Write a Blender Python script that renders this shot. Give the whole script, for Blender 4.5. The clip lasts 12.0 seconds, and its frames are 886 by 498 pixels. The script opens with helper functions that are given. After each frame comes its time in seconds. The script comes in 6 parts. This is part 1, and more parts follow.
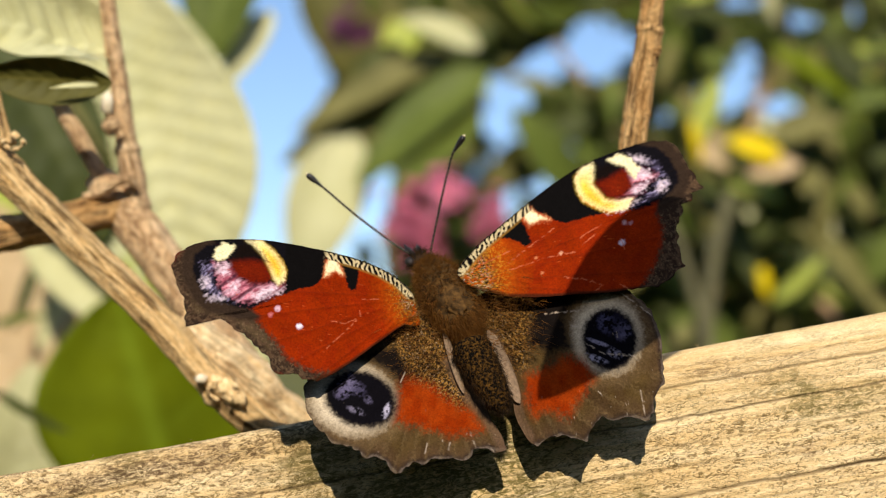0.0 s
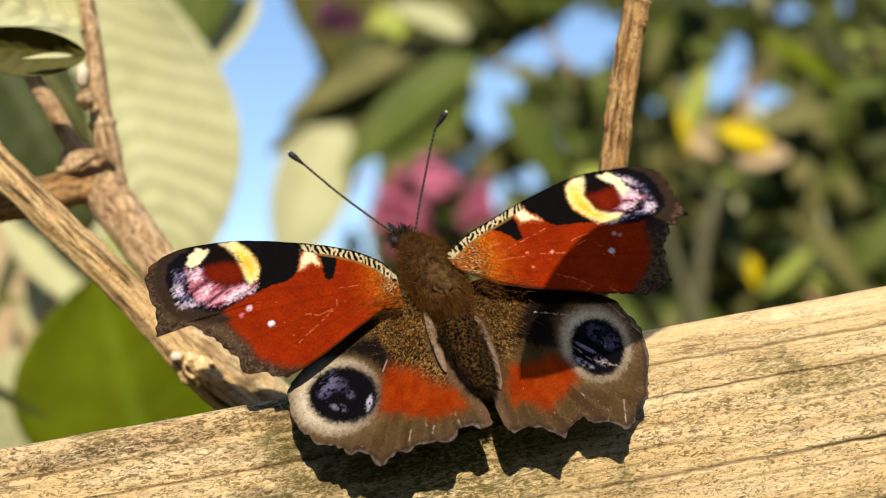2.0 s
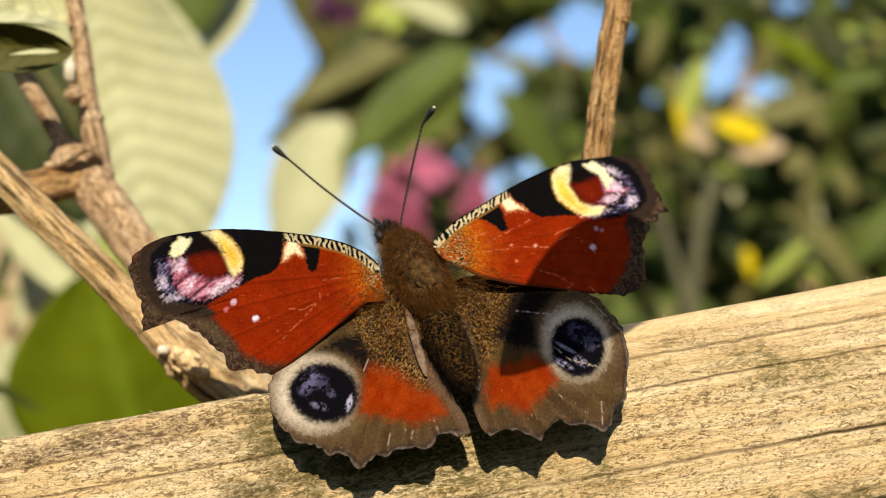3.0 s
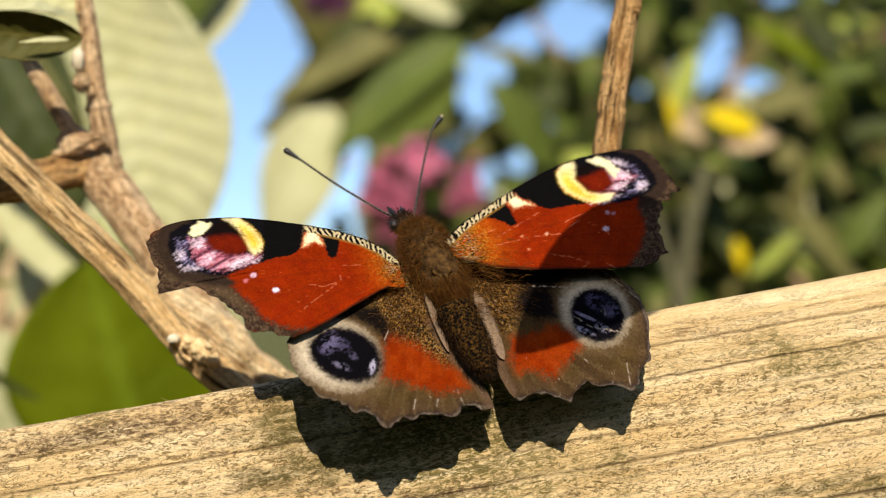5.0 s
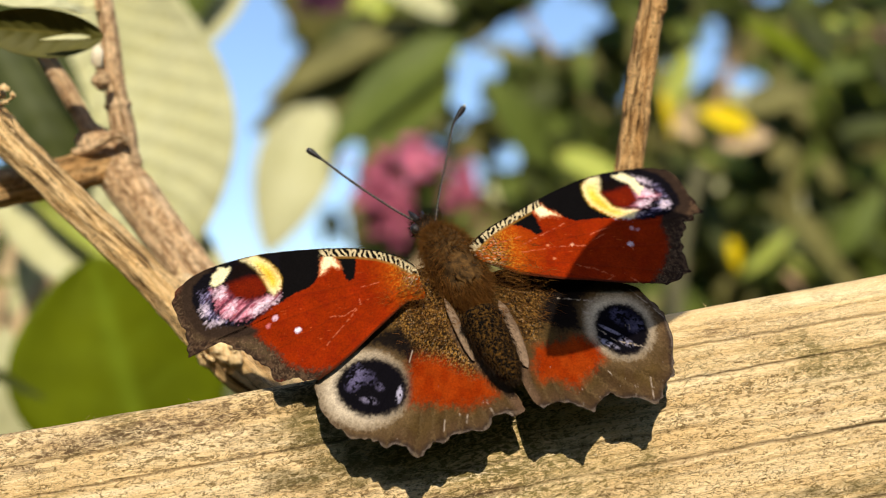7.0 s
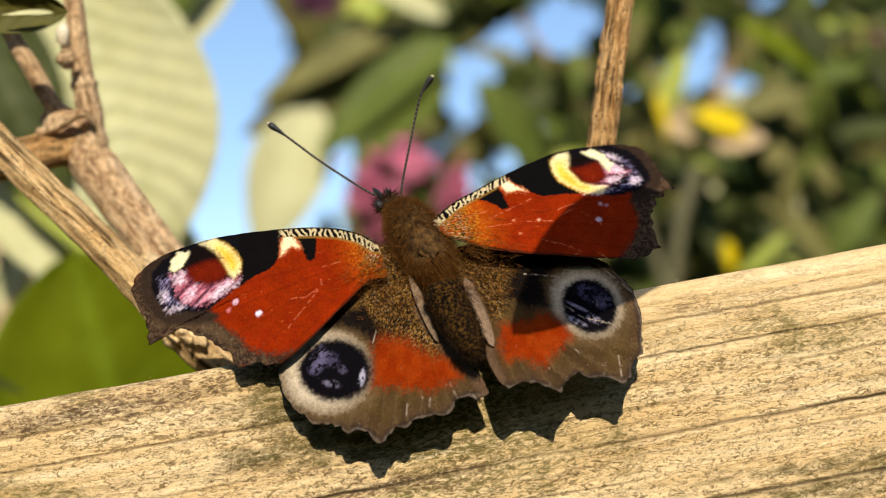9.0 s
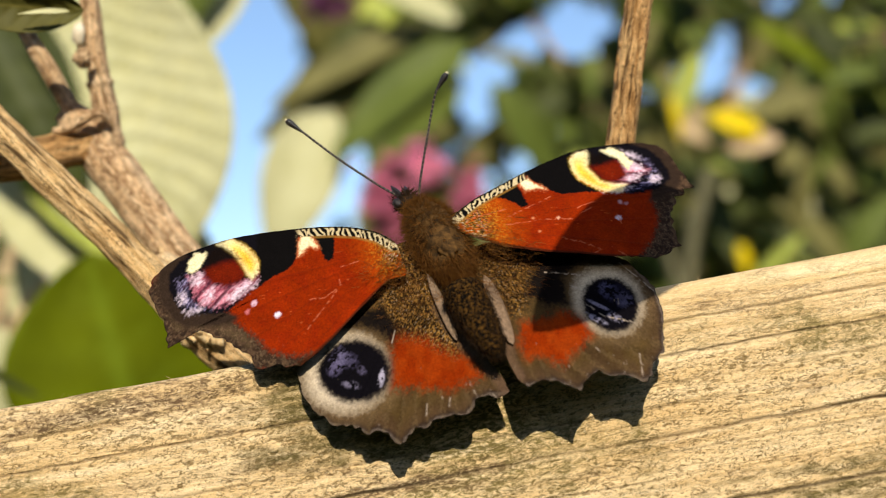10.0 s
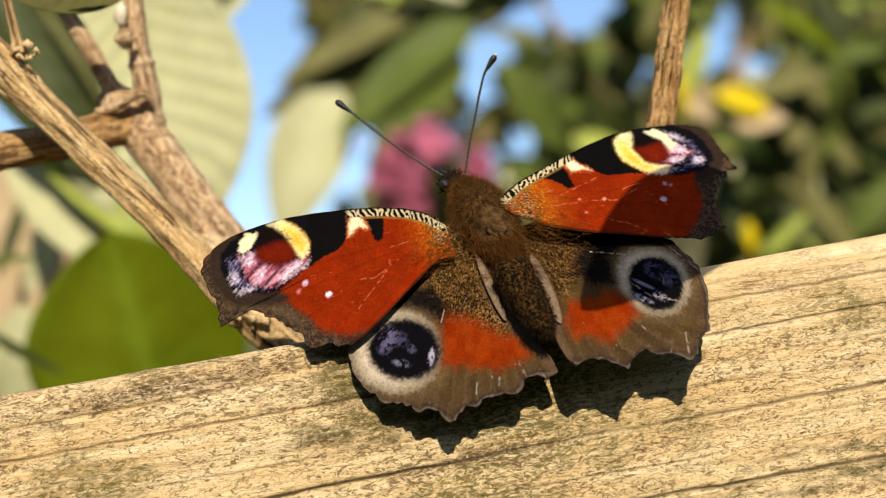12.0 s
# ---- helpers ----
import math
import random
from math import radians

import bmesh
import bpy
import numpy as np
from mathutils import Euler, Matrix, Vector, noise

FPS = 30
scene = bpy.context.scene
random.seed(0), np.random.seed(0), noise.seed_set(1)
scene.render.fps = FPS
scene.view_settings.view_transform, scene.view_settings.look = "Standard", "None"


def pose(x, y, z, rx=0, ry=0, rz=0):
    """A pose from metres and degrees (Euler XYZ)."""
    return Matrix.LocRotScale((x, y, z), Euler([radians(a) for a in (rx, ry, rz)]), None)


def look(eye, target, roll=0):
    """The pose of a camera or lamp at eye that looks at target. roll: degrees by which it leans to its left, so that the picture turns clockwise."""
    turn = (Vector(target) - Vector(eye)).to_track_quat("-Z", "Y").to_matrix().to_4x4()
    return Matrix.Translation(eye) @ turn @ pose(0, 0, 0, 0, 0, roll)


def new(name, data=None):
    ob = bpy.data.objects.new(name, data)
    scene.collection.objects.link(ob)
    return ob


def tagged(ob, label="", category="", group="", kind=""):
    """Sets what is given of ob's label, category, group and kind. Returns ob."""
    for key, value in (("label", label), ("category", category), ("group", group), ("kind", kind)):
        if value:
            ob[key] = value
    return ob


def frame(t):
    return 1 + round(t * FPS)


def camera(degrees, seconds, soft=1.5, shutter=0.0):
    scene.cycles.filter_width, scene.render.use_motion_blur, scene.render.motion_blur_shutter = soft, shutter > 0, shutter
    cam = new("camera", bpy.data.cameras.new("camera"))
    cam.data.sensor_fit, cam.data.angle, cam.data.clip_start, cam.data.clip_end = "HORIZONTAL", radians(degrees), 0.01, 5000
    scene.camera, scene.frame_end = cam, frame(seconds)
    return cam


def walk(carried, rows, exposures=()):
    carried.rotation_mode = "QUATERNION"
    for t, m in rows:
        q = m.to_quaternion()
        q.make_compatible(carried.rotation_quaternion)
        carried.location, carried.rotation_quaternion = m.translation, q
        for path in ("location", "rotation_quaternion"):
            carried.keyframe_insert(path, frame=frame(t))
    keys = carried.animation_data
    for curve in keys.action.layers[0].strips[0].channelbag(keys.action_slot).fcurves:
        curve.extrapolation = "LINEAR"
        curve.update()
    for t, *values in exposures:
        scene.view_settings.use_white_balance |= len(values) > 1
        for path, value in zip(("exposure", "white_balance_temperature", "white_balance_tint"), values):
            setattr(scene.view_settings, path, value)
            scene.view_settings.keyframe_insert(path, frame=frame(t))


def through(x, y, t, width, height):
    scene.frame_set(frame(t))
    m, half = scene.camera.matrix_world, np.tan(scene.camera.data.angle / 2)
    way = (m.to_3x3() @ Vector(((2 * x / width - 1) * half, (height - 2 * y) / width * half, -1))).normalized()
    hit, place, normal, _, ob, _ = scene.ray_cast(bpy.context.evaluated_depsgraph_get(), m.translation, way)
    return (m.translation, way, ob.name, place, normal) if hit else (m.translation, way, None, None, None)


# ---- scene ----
cam = camera(36, 12.0, soft=1.1)
PATH = [
    (0.0, (0.00394, -0.14184, 0.00298), (-0.00104, 0.05807, 0.00647), -1.093),
    (0.5, (0.00454, -0.14069, 0.00178), (0.00119, 0.05924, 0.00570), -0.983),
    (1.0, (0.00388, -0.13990, 0.00205), (0.00061, 0.06004, 0.00568), -0.881),
    (1.5, (0.00468, -0.13915, 0.00222), (0.00114, 0.06079, 0.00555), -0.879),
    (2.0, (0.00474, -0.13852, 0.00095), (0.00124, 0.06143, 0.00360), -0.941),
    (2.5, (0.00631, -0.13873, 0.00058), (0.00221, 0.06123, 0.00231), -0.954),
    (3.0, (0.00672, -0.13974, 0.00127), (0.00296, 0.06022, 0.00261), -0.967),
    (3.2, (0.00607, -0.14006, 0.00121), (0.00257, 0.05990, 0.00229), -0.989),
    (4.8, (0.00280, -0.14010, 0.00104), (0.00141, 0.05990, 0.00147), -0.842),
    (5.0, (0.00376, -0.13993, 0.00102), (0.00233, 0.06007, 0.00115), -0.848),
    (5.5, (0.00380, -0.13944, 0.00115), (0.00326, 0.06056, 0.00077), -0.801),
    (6.0, (0.00226, -0.13921, 0.00139), (0.00215, 0.06079, 0.00074), -0.797),
    (6.5, (0.00094, -0.13948, 0.00111), (0.00175, 0.06052, 0.00052), -0.764),
    (7.0, (-0.00081, -0.13933, 0.00142), (0.00029, 0.06066, 0.00105), -0.749),
    (7.2, (-0.00238, -0.13958, 0.00073), (-0.00089, 0.06041, 0.00049), -0.740),
    (8.8, (0.00138, -0.13676, -0.00205), (0.00254, 0.06324, -0.00093), -0.873),
    (9.0, (0.00281, -0.13649, -0.00236), (0.00348, 0.06351, -0.00087), -0.865),
    (9.5, (0.00301, -0.13597, -0.00269), (0.00270, 0.06401, -0.00048), -0.972),
    (10.0, (0.00212, -0.13546, -0.00308), (0.00105, 0.06453, -0.00077), -1.007),
    (10.5, (0.00257, -0.13627, -0.00196), (0.00148, 0.06372, -0.00029), -1.035),
    (11.0, (0.00075, -0.13633, -0.00345), (-0.00035, 0.06367, -0.00283), -1.035),
    (11.5, (-0.00096, -0.13640, -0.00300), (-0.00160, 0.06360, -0.00349), -0.971),
    (12.0, (-0.00317, -0.13726, -0.00263), (-0.00330, 0.06274, -0.00381), -0.960),
]
walk(cam, [(t, look(eye, target, roll)) for t, eye, target, roll in PATH])
cam.data.dof.use_dof = True
cam.data.dof.focus_distance = 0.132
cam.data.dof.aperture_fstop = 19.5

# ---- light ----
SUN_UP, SUN_TURN = 41.0, 3.0  # degrees above the horizon; degrees to the right of straight behind the camera
world = bpy.data.worlds.new("sky")
scene.world = world
world.use_nodes = True
sky = world.node_tree.nodes.new("ShaderNodeTexSky")
sky.sky_type = "NISHITA"
sky.sun_disc = False
sky.sun_elevation = radians(SUN_UP)
sky.sun_rotation = radians(180 - SUN_TURN)
sky.air_density, sky.dust_density, sky.ozone_density = 1.0, 0.3, 3.2
# a clear deep sky down to the horizon, which the shrubs hide
where = world.node_tree.nodes.new("ShaderNodeTexCoord")
lift = world.node_tree.nodes.new("ShaderNodeMapping")
lift.inputs["Location"].default_value = (0, 0, 0.12)
lift.inputs["Scale"].default_value = (1, 1, 0.9)
world.node_tree.links.new(where.outputs["Generated"], lift.inputs["Vector"])
world.node_tree.links.new(lift.outputs[0], sky.inputs["Vector"])
world.node_tree.links.new(sky.outputs[0], world.node_tree.nodes["Background"].inputs[0])
world.node_tree.nodes["Background"].inputs[1].default_value = 0.15
sun_data = bpy.data.lights.new("sun", "SUN")
sun_data.energy, sun_data.angle, sun_data.color = 4.7, radians(0.53), (1.0, 0.945, 0.83)
sun = new("sun", sun_data)
SUN_DIR = Vector((math.cos(radians(SUN_UP)) * math.sin(radians(SUN_TURN)), -math.cos(radians(SUN_UP)) * math.cos(radians(SUN_TURN)), math.sin(radians(SUN_UP))))
sun.matrix_world = look(SUN_DIR * 3.0, (0, 0, 0))
scene.view_settings.exposure = 0.22


# ---- materials ----
def lin(r, g, b):
    """Base colour from 0..255 display values."""
    return tuple((((c / 255 + 0.055) / 1.055) ** 2.4 if c > 10 else c / 255 / 12.92) for c in (r, g, b))


class Mat:
    """A small builder for node materials."""

    def __init__(self, name, rough=0.7, spec=0.3):
        self.m = bpy.data.materials.new(name)
        self.m.use_nodes = True
        self.t = self.m.node_tree
        self.bsdf = self.t.nodes["Principled BSDF"]
        self.bsdf.inputs["Roughness"].default_value = rough
        self.bsdf.inputs["Specular IOR Level"].default_value = spec
        self.coords = self.t.nodes.new("ShaderNodeTexCoord").outputs["Object"]

    def link(self, a, b):
        self.t.links.new(a, b)

    def mapped(self, scale, turn=(0, 0, 0)):
        n = self.t.nodes.new("ShaderNodeMapping")
        n.inputs["Scale"].default_value = scale
        n.inputs["Rotation"].default_value = turn
        self.link(self.coords, n.inputs["Vector"])
        return n.outputs[0]

    def noise(self, scale, detail=4, rough=0.6, vec=None, dist=0.0):
        n = self.t.nodes.new("ShaderNodeTexNoise")
        n.inputs["Scale"].default_value = scale
        n.inputs["Detail"].default_value = detail
        n.inputs["Roughness"].default_value = rough
        n.inputs["Distortion"].default_value = dist
        self.link(vec or self.coords, n.inputs["Vector"])
        return n.outputs["Fac"]

    def ramp(self, fac, stops):
        n = self.t.nodes.new("ShaderNodeValToRGB")
        e = n.color_ramp.elements
        while len(e) < len(stops):
            e.new(0.5)
        for el, (p, c) in zip(e, stops):
            el.position = p
            el.color = (*c, 1) if len(c) == 3 else c
        self.link(fac, n.inputs["Fac"])
        return n.outputs["Color"]

    def band(self, fac, lo, hi):
        n = self.t.nodes.new("ShaderNodeMapRange")
        n.inputs["From Min"].default_value, n.inputs["From Max"].default_value = lo, hi
        self.link(fac, n.inputs["Value"])
        return n.outputs["Result"]

    def mix(self, fac, a, b, mode="MIX"):
        n = self.t.nodes.new("ShaderNodeMix")
        n.data_type, n.blend_type = "RGBA", mode
        for sock, v in ((n.inputs[0], fac), (n.inputs[6], a), (n.inputs[7], b)):
            if isinstance(v, (int, float)):
                sock.default_value = v
            elif isinstance(v, tuple):
                sock.default_value = (*v, 1) if len(v) == 3 else v
            else:
                self.link(v, sock)
        return n.outputs[2]

    def calc(self, op, a, b=0.0):
        n = self.t.nodes.new("ShaderNodeMath")
        n.operation = op
        for sock, v in ((n.inputs[0], a), (n.inputs[1], b)):
            if isinstance(v, (int, float)):
                sock.default_value = v
            else:
                self.link(v, sock)
        return n.outputs[0]

    def attr(self, name):
        n = self.t.nodes.new("ShaderNodeAttribute")
        n.attribute_name = name
        return n.outputs["Color"]

    def random(self):
        return self.t.nodes.new("ShaderNodeNewGeometry").outputs["Random Per Island"]

    def color(self, c):
        if isinstance(c, tuple):
            self.bsdf.inputs["Base Color"].default_value = (*c, 1)
        else:
            self.link(c, self.bsdf.inputs["Base Color"])
        return self

    def bump(self, height, strength=0.5, distance=0.0005):
        n = self.t.nodes.new("ShaderNodeBump")
        n.inputs["Strength"].default_value = strength
        n.inputs["Distance"].default_value = distance
        self.link(height, n.inputs["Height"])
        self.link(n.outputs[0], self.bsdf.inputs["Normal"])
        return self

    def see_through(self, amount, tint):
        """Light that passes through thin leaves."""
        tr = self.t.nodes.new("ShaderNodeBsdfTranslucent")
        if isinstance(tint, tuple):
            tr.inputs["Color"].default_value = (*tint, 1)
        else:
            self.link(tint, tr.inputs["Color"])
        mx = self.t.nodes.new("ShaderNodeMixShader")
        mx.inputs[0].default_value = amount
        self.link(self.bsdf.outputs[0], mx.inputs[1])
        self.link(tr.outputs[0], mx.inputs[2])
        self.link(mx.outputs[0], self.t.nodes["Material Output"].inputs["Surface"])
        return self


def wood_material():
    m = Mat("weathered_softwood", 0.85, 0.15)
    streak = m.noise(1.0, 6, 0.65, m.mapped((50, 700, 700)), 0.6)
    worm = m.noise(1.0, 4, 0.65, m.mapped((1150, 2600, 2600)), 1.2)
    fine = m.noise(1.0, 4, 0.7, m.mapped((2600, 5200, 5200)), 0.6)
    patch = m.noise(1.0, 5, 0.65, m.mapped((70, 330, 330)), 0.8)
    wide = m.noise(1.0, 3, 0.6, m.mapped((40, 90, 90)), 0.3)
    base = m.ramp(streak, [(0.25, lin(204, 166, 108)), (0.42, lin(224, 187, 130)), (0.58, lin(236, 203, 150)), (0.78, lin(246, 220, 176))])
    clean = m.calc("SUBTRACT", 1.0, m.calc("MULTIPLY", m.attr("bare"), 0.8))
    # squiggles of bare fibre, denser in the weathered zones
    level = m.calc("ADD", worm, m.calc("MULTIPLY", m.calc("SUBTRACT", wide, 0.5), 0.30))
    base = m.mix(m.calc("MULTIPLY", m.calc("MULTIPLY", m.band(level, 0.54, 0.59), 0.85), clean), base, lin(124, 98, 56))
    base = m.mix(m.calc("MULTIPLY", m.calc("MULTIPLY", m.band(fine, 0.56, 0.66), 0.55), clean), base, lin(110, 86, 48))
    base = m.mix(m.calc("MULTIPLY", m.band(fine, 0.44, 0.34), 0.40), base, lin(250, 232, 190))
    # thin curling threads of lifted fibre
    thread = m.noise(1.0, 2, 0.5, m.mapped((800, 1700, 1700)), 1.6)
    curl = m.band(m.calc("ABSOLUTE", m.calc("SUBTRACT", thread, 0.5)), 0.030, 0.010)
    curl = m.calc("MULTIPLY", curl, m.band(m.noise(1.0, 2, 0.5, m.mapped((500, 900, 900))), 0.42, 0.56))
    curl = m.calc("MULTIPLY", curl, clean)
    base = m.mix(m.calc("MULTIPLY", curl, 0.75), base, lin(112, 90, 50))
    # brown streaky stains and a greenish bloom of algae
    stain = m.calc("MULTIPLY", m.band(patch, 0.55, 0.68), m.band(worm, 0.36, 0.56))
    base = m.mix(m.calc("MULTIPLY", stain, 0.75), base, lin(112, 84, 56))
    mossy = m.noise(1.0, 3, 0.55, m.mapped((60, 100, 100), (0.3, 0, 0)))
    green = m.calc("MULTIPLY", m.band(mossy, 0.56, 0.66), m.band(worm, 0.36, 0.54))
    base = m.mix(m.calc("MULTIPLY", green, 0.7), base, lin(110, 98, 48))
    brown = m.calc("MULTIPLY", m.attr("stain"), m.band(worm, 0.34, 0.56))
    base = m.mix(m.calc("MULTIPLY", brown, 0.85), base, lin(104, 78, 54))
    algae = m.calc("MULTIPLY", m.attr("algae"), m.band(worm, 0.22, 0.48))
    base = m.mix(m.calc("MULTIPLY", algae, 0.85), base, lin(92, 80, 38))
    base = m.mix(m.attr("groove"), base, lin(74, 58, 36))
    m.color(base)
    h = m.calc("ADD", m.calc("MULTIPLY", fine, 0.5), m.calc("ADD", m.calc("MULTIPLY", worm, -0.9), m.calc("MULTIPLY", curl, -0.35)))
    return m.bump(h, 0.8, 0.00032).m


def bark_material(name, dark, mid, light, groove=0.5, mottle=0.5, splits=0.5):
    """Bark whose fibres and grooves follow the stem."""
    m = Mat(name, 0.85, 0.15)
    n = m.t.nodes.new("ShaderNodeAttribute")
    n.attribute_name = "grain"
    m.coords = n.outputs["Vector"]
    st = m.noise(1.0, 6, 0.7, m.mapped((0.22, 2.6, 2.6)), 0.5)
    fibre = m.noise(1.0, 4, 0.7, m.mapped((0.8, 9.0, 9.0)), 0.3)
    sp = m.noise(2.6, 4, 0.65)
    pa = m.noise(0.35, 3, 0.6)
    c = m.ramp(st, [(0.34, dark), (0.44, mid), (0.60, light), (0.75, mid)])
    c = m.mix(m.calc("MULTIPLY", m.band(fibre, 0.50, 0.62), 0.55), c, dark)
    c = m.mix(m.calc("MULTIPLY", m.band(sp, 0.54, 0.66), groove), c, dark)
    c = m.mix(m.calc("MULTIPLY", m.band(pa, 0.50, 0.66), 0.45), c, light)
    # mottles, pits and long dark splits
    mot = m.noise(1.0, 3, 0.6, m.mapped((0.8, 1.4, 1.4)), 0.8)
    c = m.mix(m.calc("MULTIPLY", m.band(mot, 0.53, 0.58), mottle), c, tuple(0.55 * a + 0.30 * b for a, b in zip(dark, mid)))
    pit = m.noise(1.0, 2, 0.5, m.mapped((2.6, 4.5, 4.5)), 0.4)
    c = m.mix(m.calc("MULTIPLY", m.band(pit, 0.61, 0.66), 0.8), c, tuple(0.45 * a for a in dark))
    crack = m.noise(1.0, 3, 0.55, m.mapped((0.11, 2.4, 2.4)), 0.7)
    split = m.calc("MULTIPLY", m.band(crack, 0.55, 0.60), splits)
    c = m.mix(split, c, tuple(0.4 * a for a in dark))
    m.color(c)
    h = m.calc("ADD", m.calc("ADD", st, m.calc("MULTIPLY", fibre, -0.5)), m.calc("MULTIPLY", sp, -0.4))
    h = m.calc("SUBTRACT", h, split)
    return m.bump(h, 0.8, 0.0005).m


def leaf_material(name, a, b, rough, vein, through=0.25, glow=None, fuzz=False):
    m = Mat(name, rough, 0.16)
    big = m.noise(45, 4, 0.6)
    small = m.noise(420, 3, 0.6)
    c = m.mix(m.band(big, 0.35, 0.68), a, b)
    c = m.mix(m.calc("MULTIPLY", m.band(small, 0.45, 0.7), 0.3), c, tuple(0.65 * x for x in a))
    hue = m.ramp(m.random(), [(0.0, (0.84, 0.84, 0.82)), (1.0, (1.14, 1.10, 1.06))])
    c = m.mix(1.0, c, hue, "MULTIPLY")
    c = m.mix(m.attr("vein"), c, vein)
    m.color(c)
    m.bump(small, 0.5 if fuzz else 0.25, 0.0004)
    m.see_through(through, glow if glow else c)
    return m.m


def sheer_material(name, colour, clear):
    """A thin leaf that lets a little sun straight through."""
    m = Mat(name, 0.6, 0.2)
    m.color(m.mix(m.noise(300, 3), colour, tuple(0.7 * c for c in colour)))
    tr = m.t.nodes.new("ShaderNodeBsdfTransparent")
    mx = m.t.nodes.new("ShaderNodeMixShader")
    mx.inputs[0].default_value = clear ** 0.5
    m.link(m.bsdf.outputs[0], mx.inputs[1])
    m.link(tr.outputs[0], mx.inputs[2])
    m.link(mx.outputs[0], m.t.nodes["Material Output"].inputs["Surface"])
    return m.m


def wing_material():
    m = Mat("wing_scales", 0.8, 0.03)
    c = m.attr("pattern")
    grain = m.noise(5200, 2, 0.6)
    blot = m.noise(900, 4, 0.6)
    c = m.mix(1.0, c, m.ramp(grain, [(0.3, (0.74, 0.74, 0.74)), (0.7, (1.16, 1.16, 1.16))]), "MULTIPLY")
    c = m.mix(1.0, c, m.ramp(blot, [(0.3, (0.86, 0.86, 0.86)), (0.7, (1.1, 1.1, 1.1))]), "MULTIPLY")
    m.color(c)
    return m.bump(grain, 0.35, 0.00012).m


def plain_material(name, a, b, scale, rough=0.7, spec=0.3, strength=0.4, dist=0.0003, lo=0.35, hi=0.65):
    m = Mat(name, rough, spec)
    n = m.noise(scale, 4, 0.65)
    m.color(m.ramp(n, [(lo, a), (hi, b)]))
    return m.bump(n, strength, dist).m


def fur_material(name, a, b):
    """Fine hair that lets some light through."""
    m = Mat(name, 0.7, 0.2)
    c = m.mix(m.random(), a, b)
    m.color(c)
    return m.see_through(0.45, c).m


def banded_material(name, dark, pale):
    """Narrow pale rings along a thin rod."""
    m = Mat(name, 0.5, 0.3)
    n = m.t.nodes.new("ShaderNodeSeparateXYZ")
    m.link(m.attr("grain"), n.inputs[0])
    wave = m.calc("SINE", m.calc("MULTIPLY", n.outputs[0], 13.0))
    m.color(m.mix(m.band(wave, 0.35, 0.8), dark, pale))
    return m.m


WOOD = wood_material()
BARK_STRAW = bark_material("straw_bark", lin(120, 82, 44), lin(220, 174, 110), lin(250, 212, 152), 0.3, 0.3, 0.9)
BARK_BROWN = bark_material("brown_bark", lin(112, 74, 44), lin(220, 174, 122), lin(250, 214, 166), 0.6, 0.85, 0.35)
BARK_ORANGE = bark_material("orange_bark", lin(96, 62, 30), lin(200, 146, 84), lin(236, 190, 128), 0.45, 0.5, 0.8)
BARK_PALE = bark_material("pale_split_wood", lin(150, 108, 66), lin(236, 196, 140), lin(252, 226, 178), 0.25, 0.25, 0.35)
FIBRE = plain_material("frayed_fibre", lin(206, 164, 106), lin(246, 216, 164), 2200, 0.85, 0.15, 0.6)
BUD_PALE = plain_material("pale_bud", lin(196, 176, 140), lin(232, 216, 186), 900)
STALK_DRY = plain_material("dry_stalk", lin(84, 80, 52), lin(116, 108, 76), 300)
LEAF_FELT = leaf_material("felted_leaf", lin(202, 197, 144), lin(222, 217, 170), 0.85, lin(216, 211, 162), 0.25, fuzz=True)
LEAF_GREEN = leaf_material("bright_green_leaf", lin(100, 110, 0), lin(118, 128, 1), 0.7, lin(130, 148, 30), 0.3)
LEAF_LIME = leaf_material("yellow_green_leaf", lin(176, 186, 70), lin(196, 200, 100), 0.6, lin(200, 204, 120), 0.35)
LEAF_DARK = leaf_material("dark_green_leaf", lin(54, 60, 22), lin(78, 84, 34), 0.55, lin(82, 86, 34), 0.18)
LEAF_MID = leaf_material("mid_green_leaf", lin(90, 102, 40), lin(112, 122, 54), 0.55, lin(122, 134, 42), 0.28)
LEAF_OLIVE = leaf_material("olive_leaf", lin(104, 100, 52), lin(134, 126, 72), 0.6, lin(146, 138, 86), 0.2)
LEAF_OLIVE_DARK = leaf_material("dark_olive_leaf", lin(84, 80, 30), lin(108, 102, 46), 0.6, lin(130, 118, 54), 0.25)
LEAF_YELLOW = leaf_material("yellowed_leaf", lin(240, 212, 4), lin(250, 226, 16), 0.6, lin(244, 206, 50), 0.4)
LEAF_TAN = leaf_material("withered_leaf", lin(190, 160, 116), lin(216, 190, 150), 0.8, lin(200, 172, 130), 0.2)
LEAF_SHEER = sheer_material("thin_sheer_leaf", lin(90, 120, 40), 0.10)
PETAL_PINK = leaf_material("pink_petal", lin(214, 108, 142), lin(244, 164, 186), 0.7, lin(226, 130, 156), 0.35)
PETAL_ROSE = leaf_material("rose_petal", lin(168, 82, 104), lin(206, 116, 138), 0.7, lin(180, 92, 116), 0.3)
PETAL_DUSK = leaf_material("purple_petal", lin(88, 44, 74), lin(110, 62, 92), 0.7, lin(110, 62, 92), 0.2)
WING = wing_material()
WING_UNDER = plain_material("wing_underside", lin(28, 24, 22), lin(52, 44, 38), 2500, 0.8, 0.2)
FUR = fur_material("brown_fur", lin(70, 43, 12), lin(146, 94, 34))
FUR_DARK = fur_material("dark_fur", lin(26, 18, 9), lin(70, 48, 20))
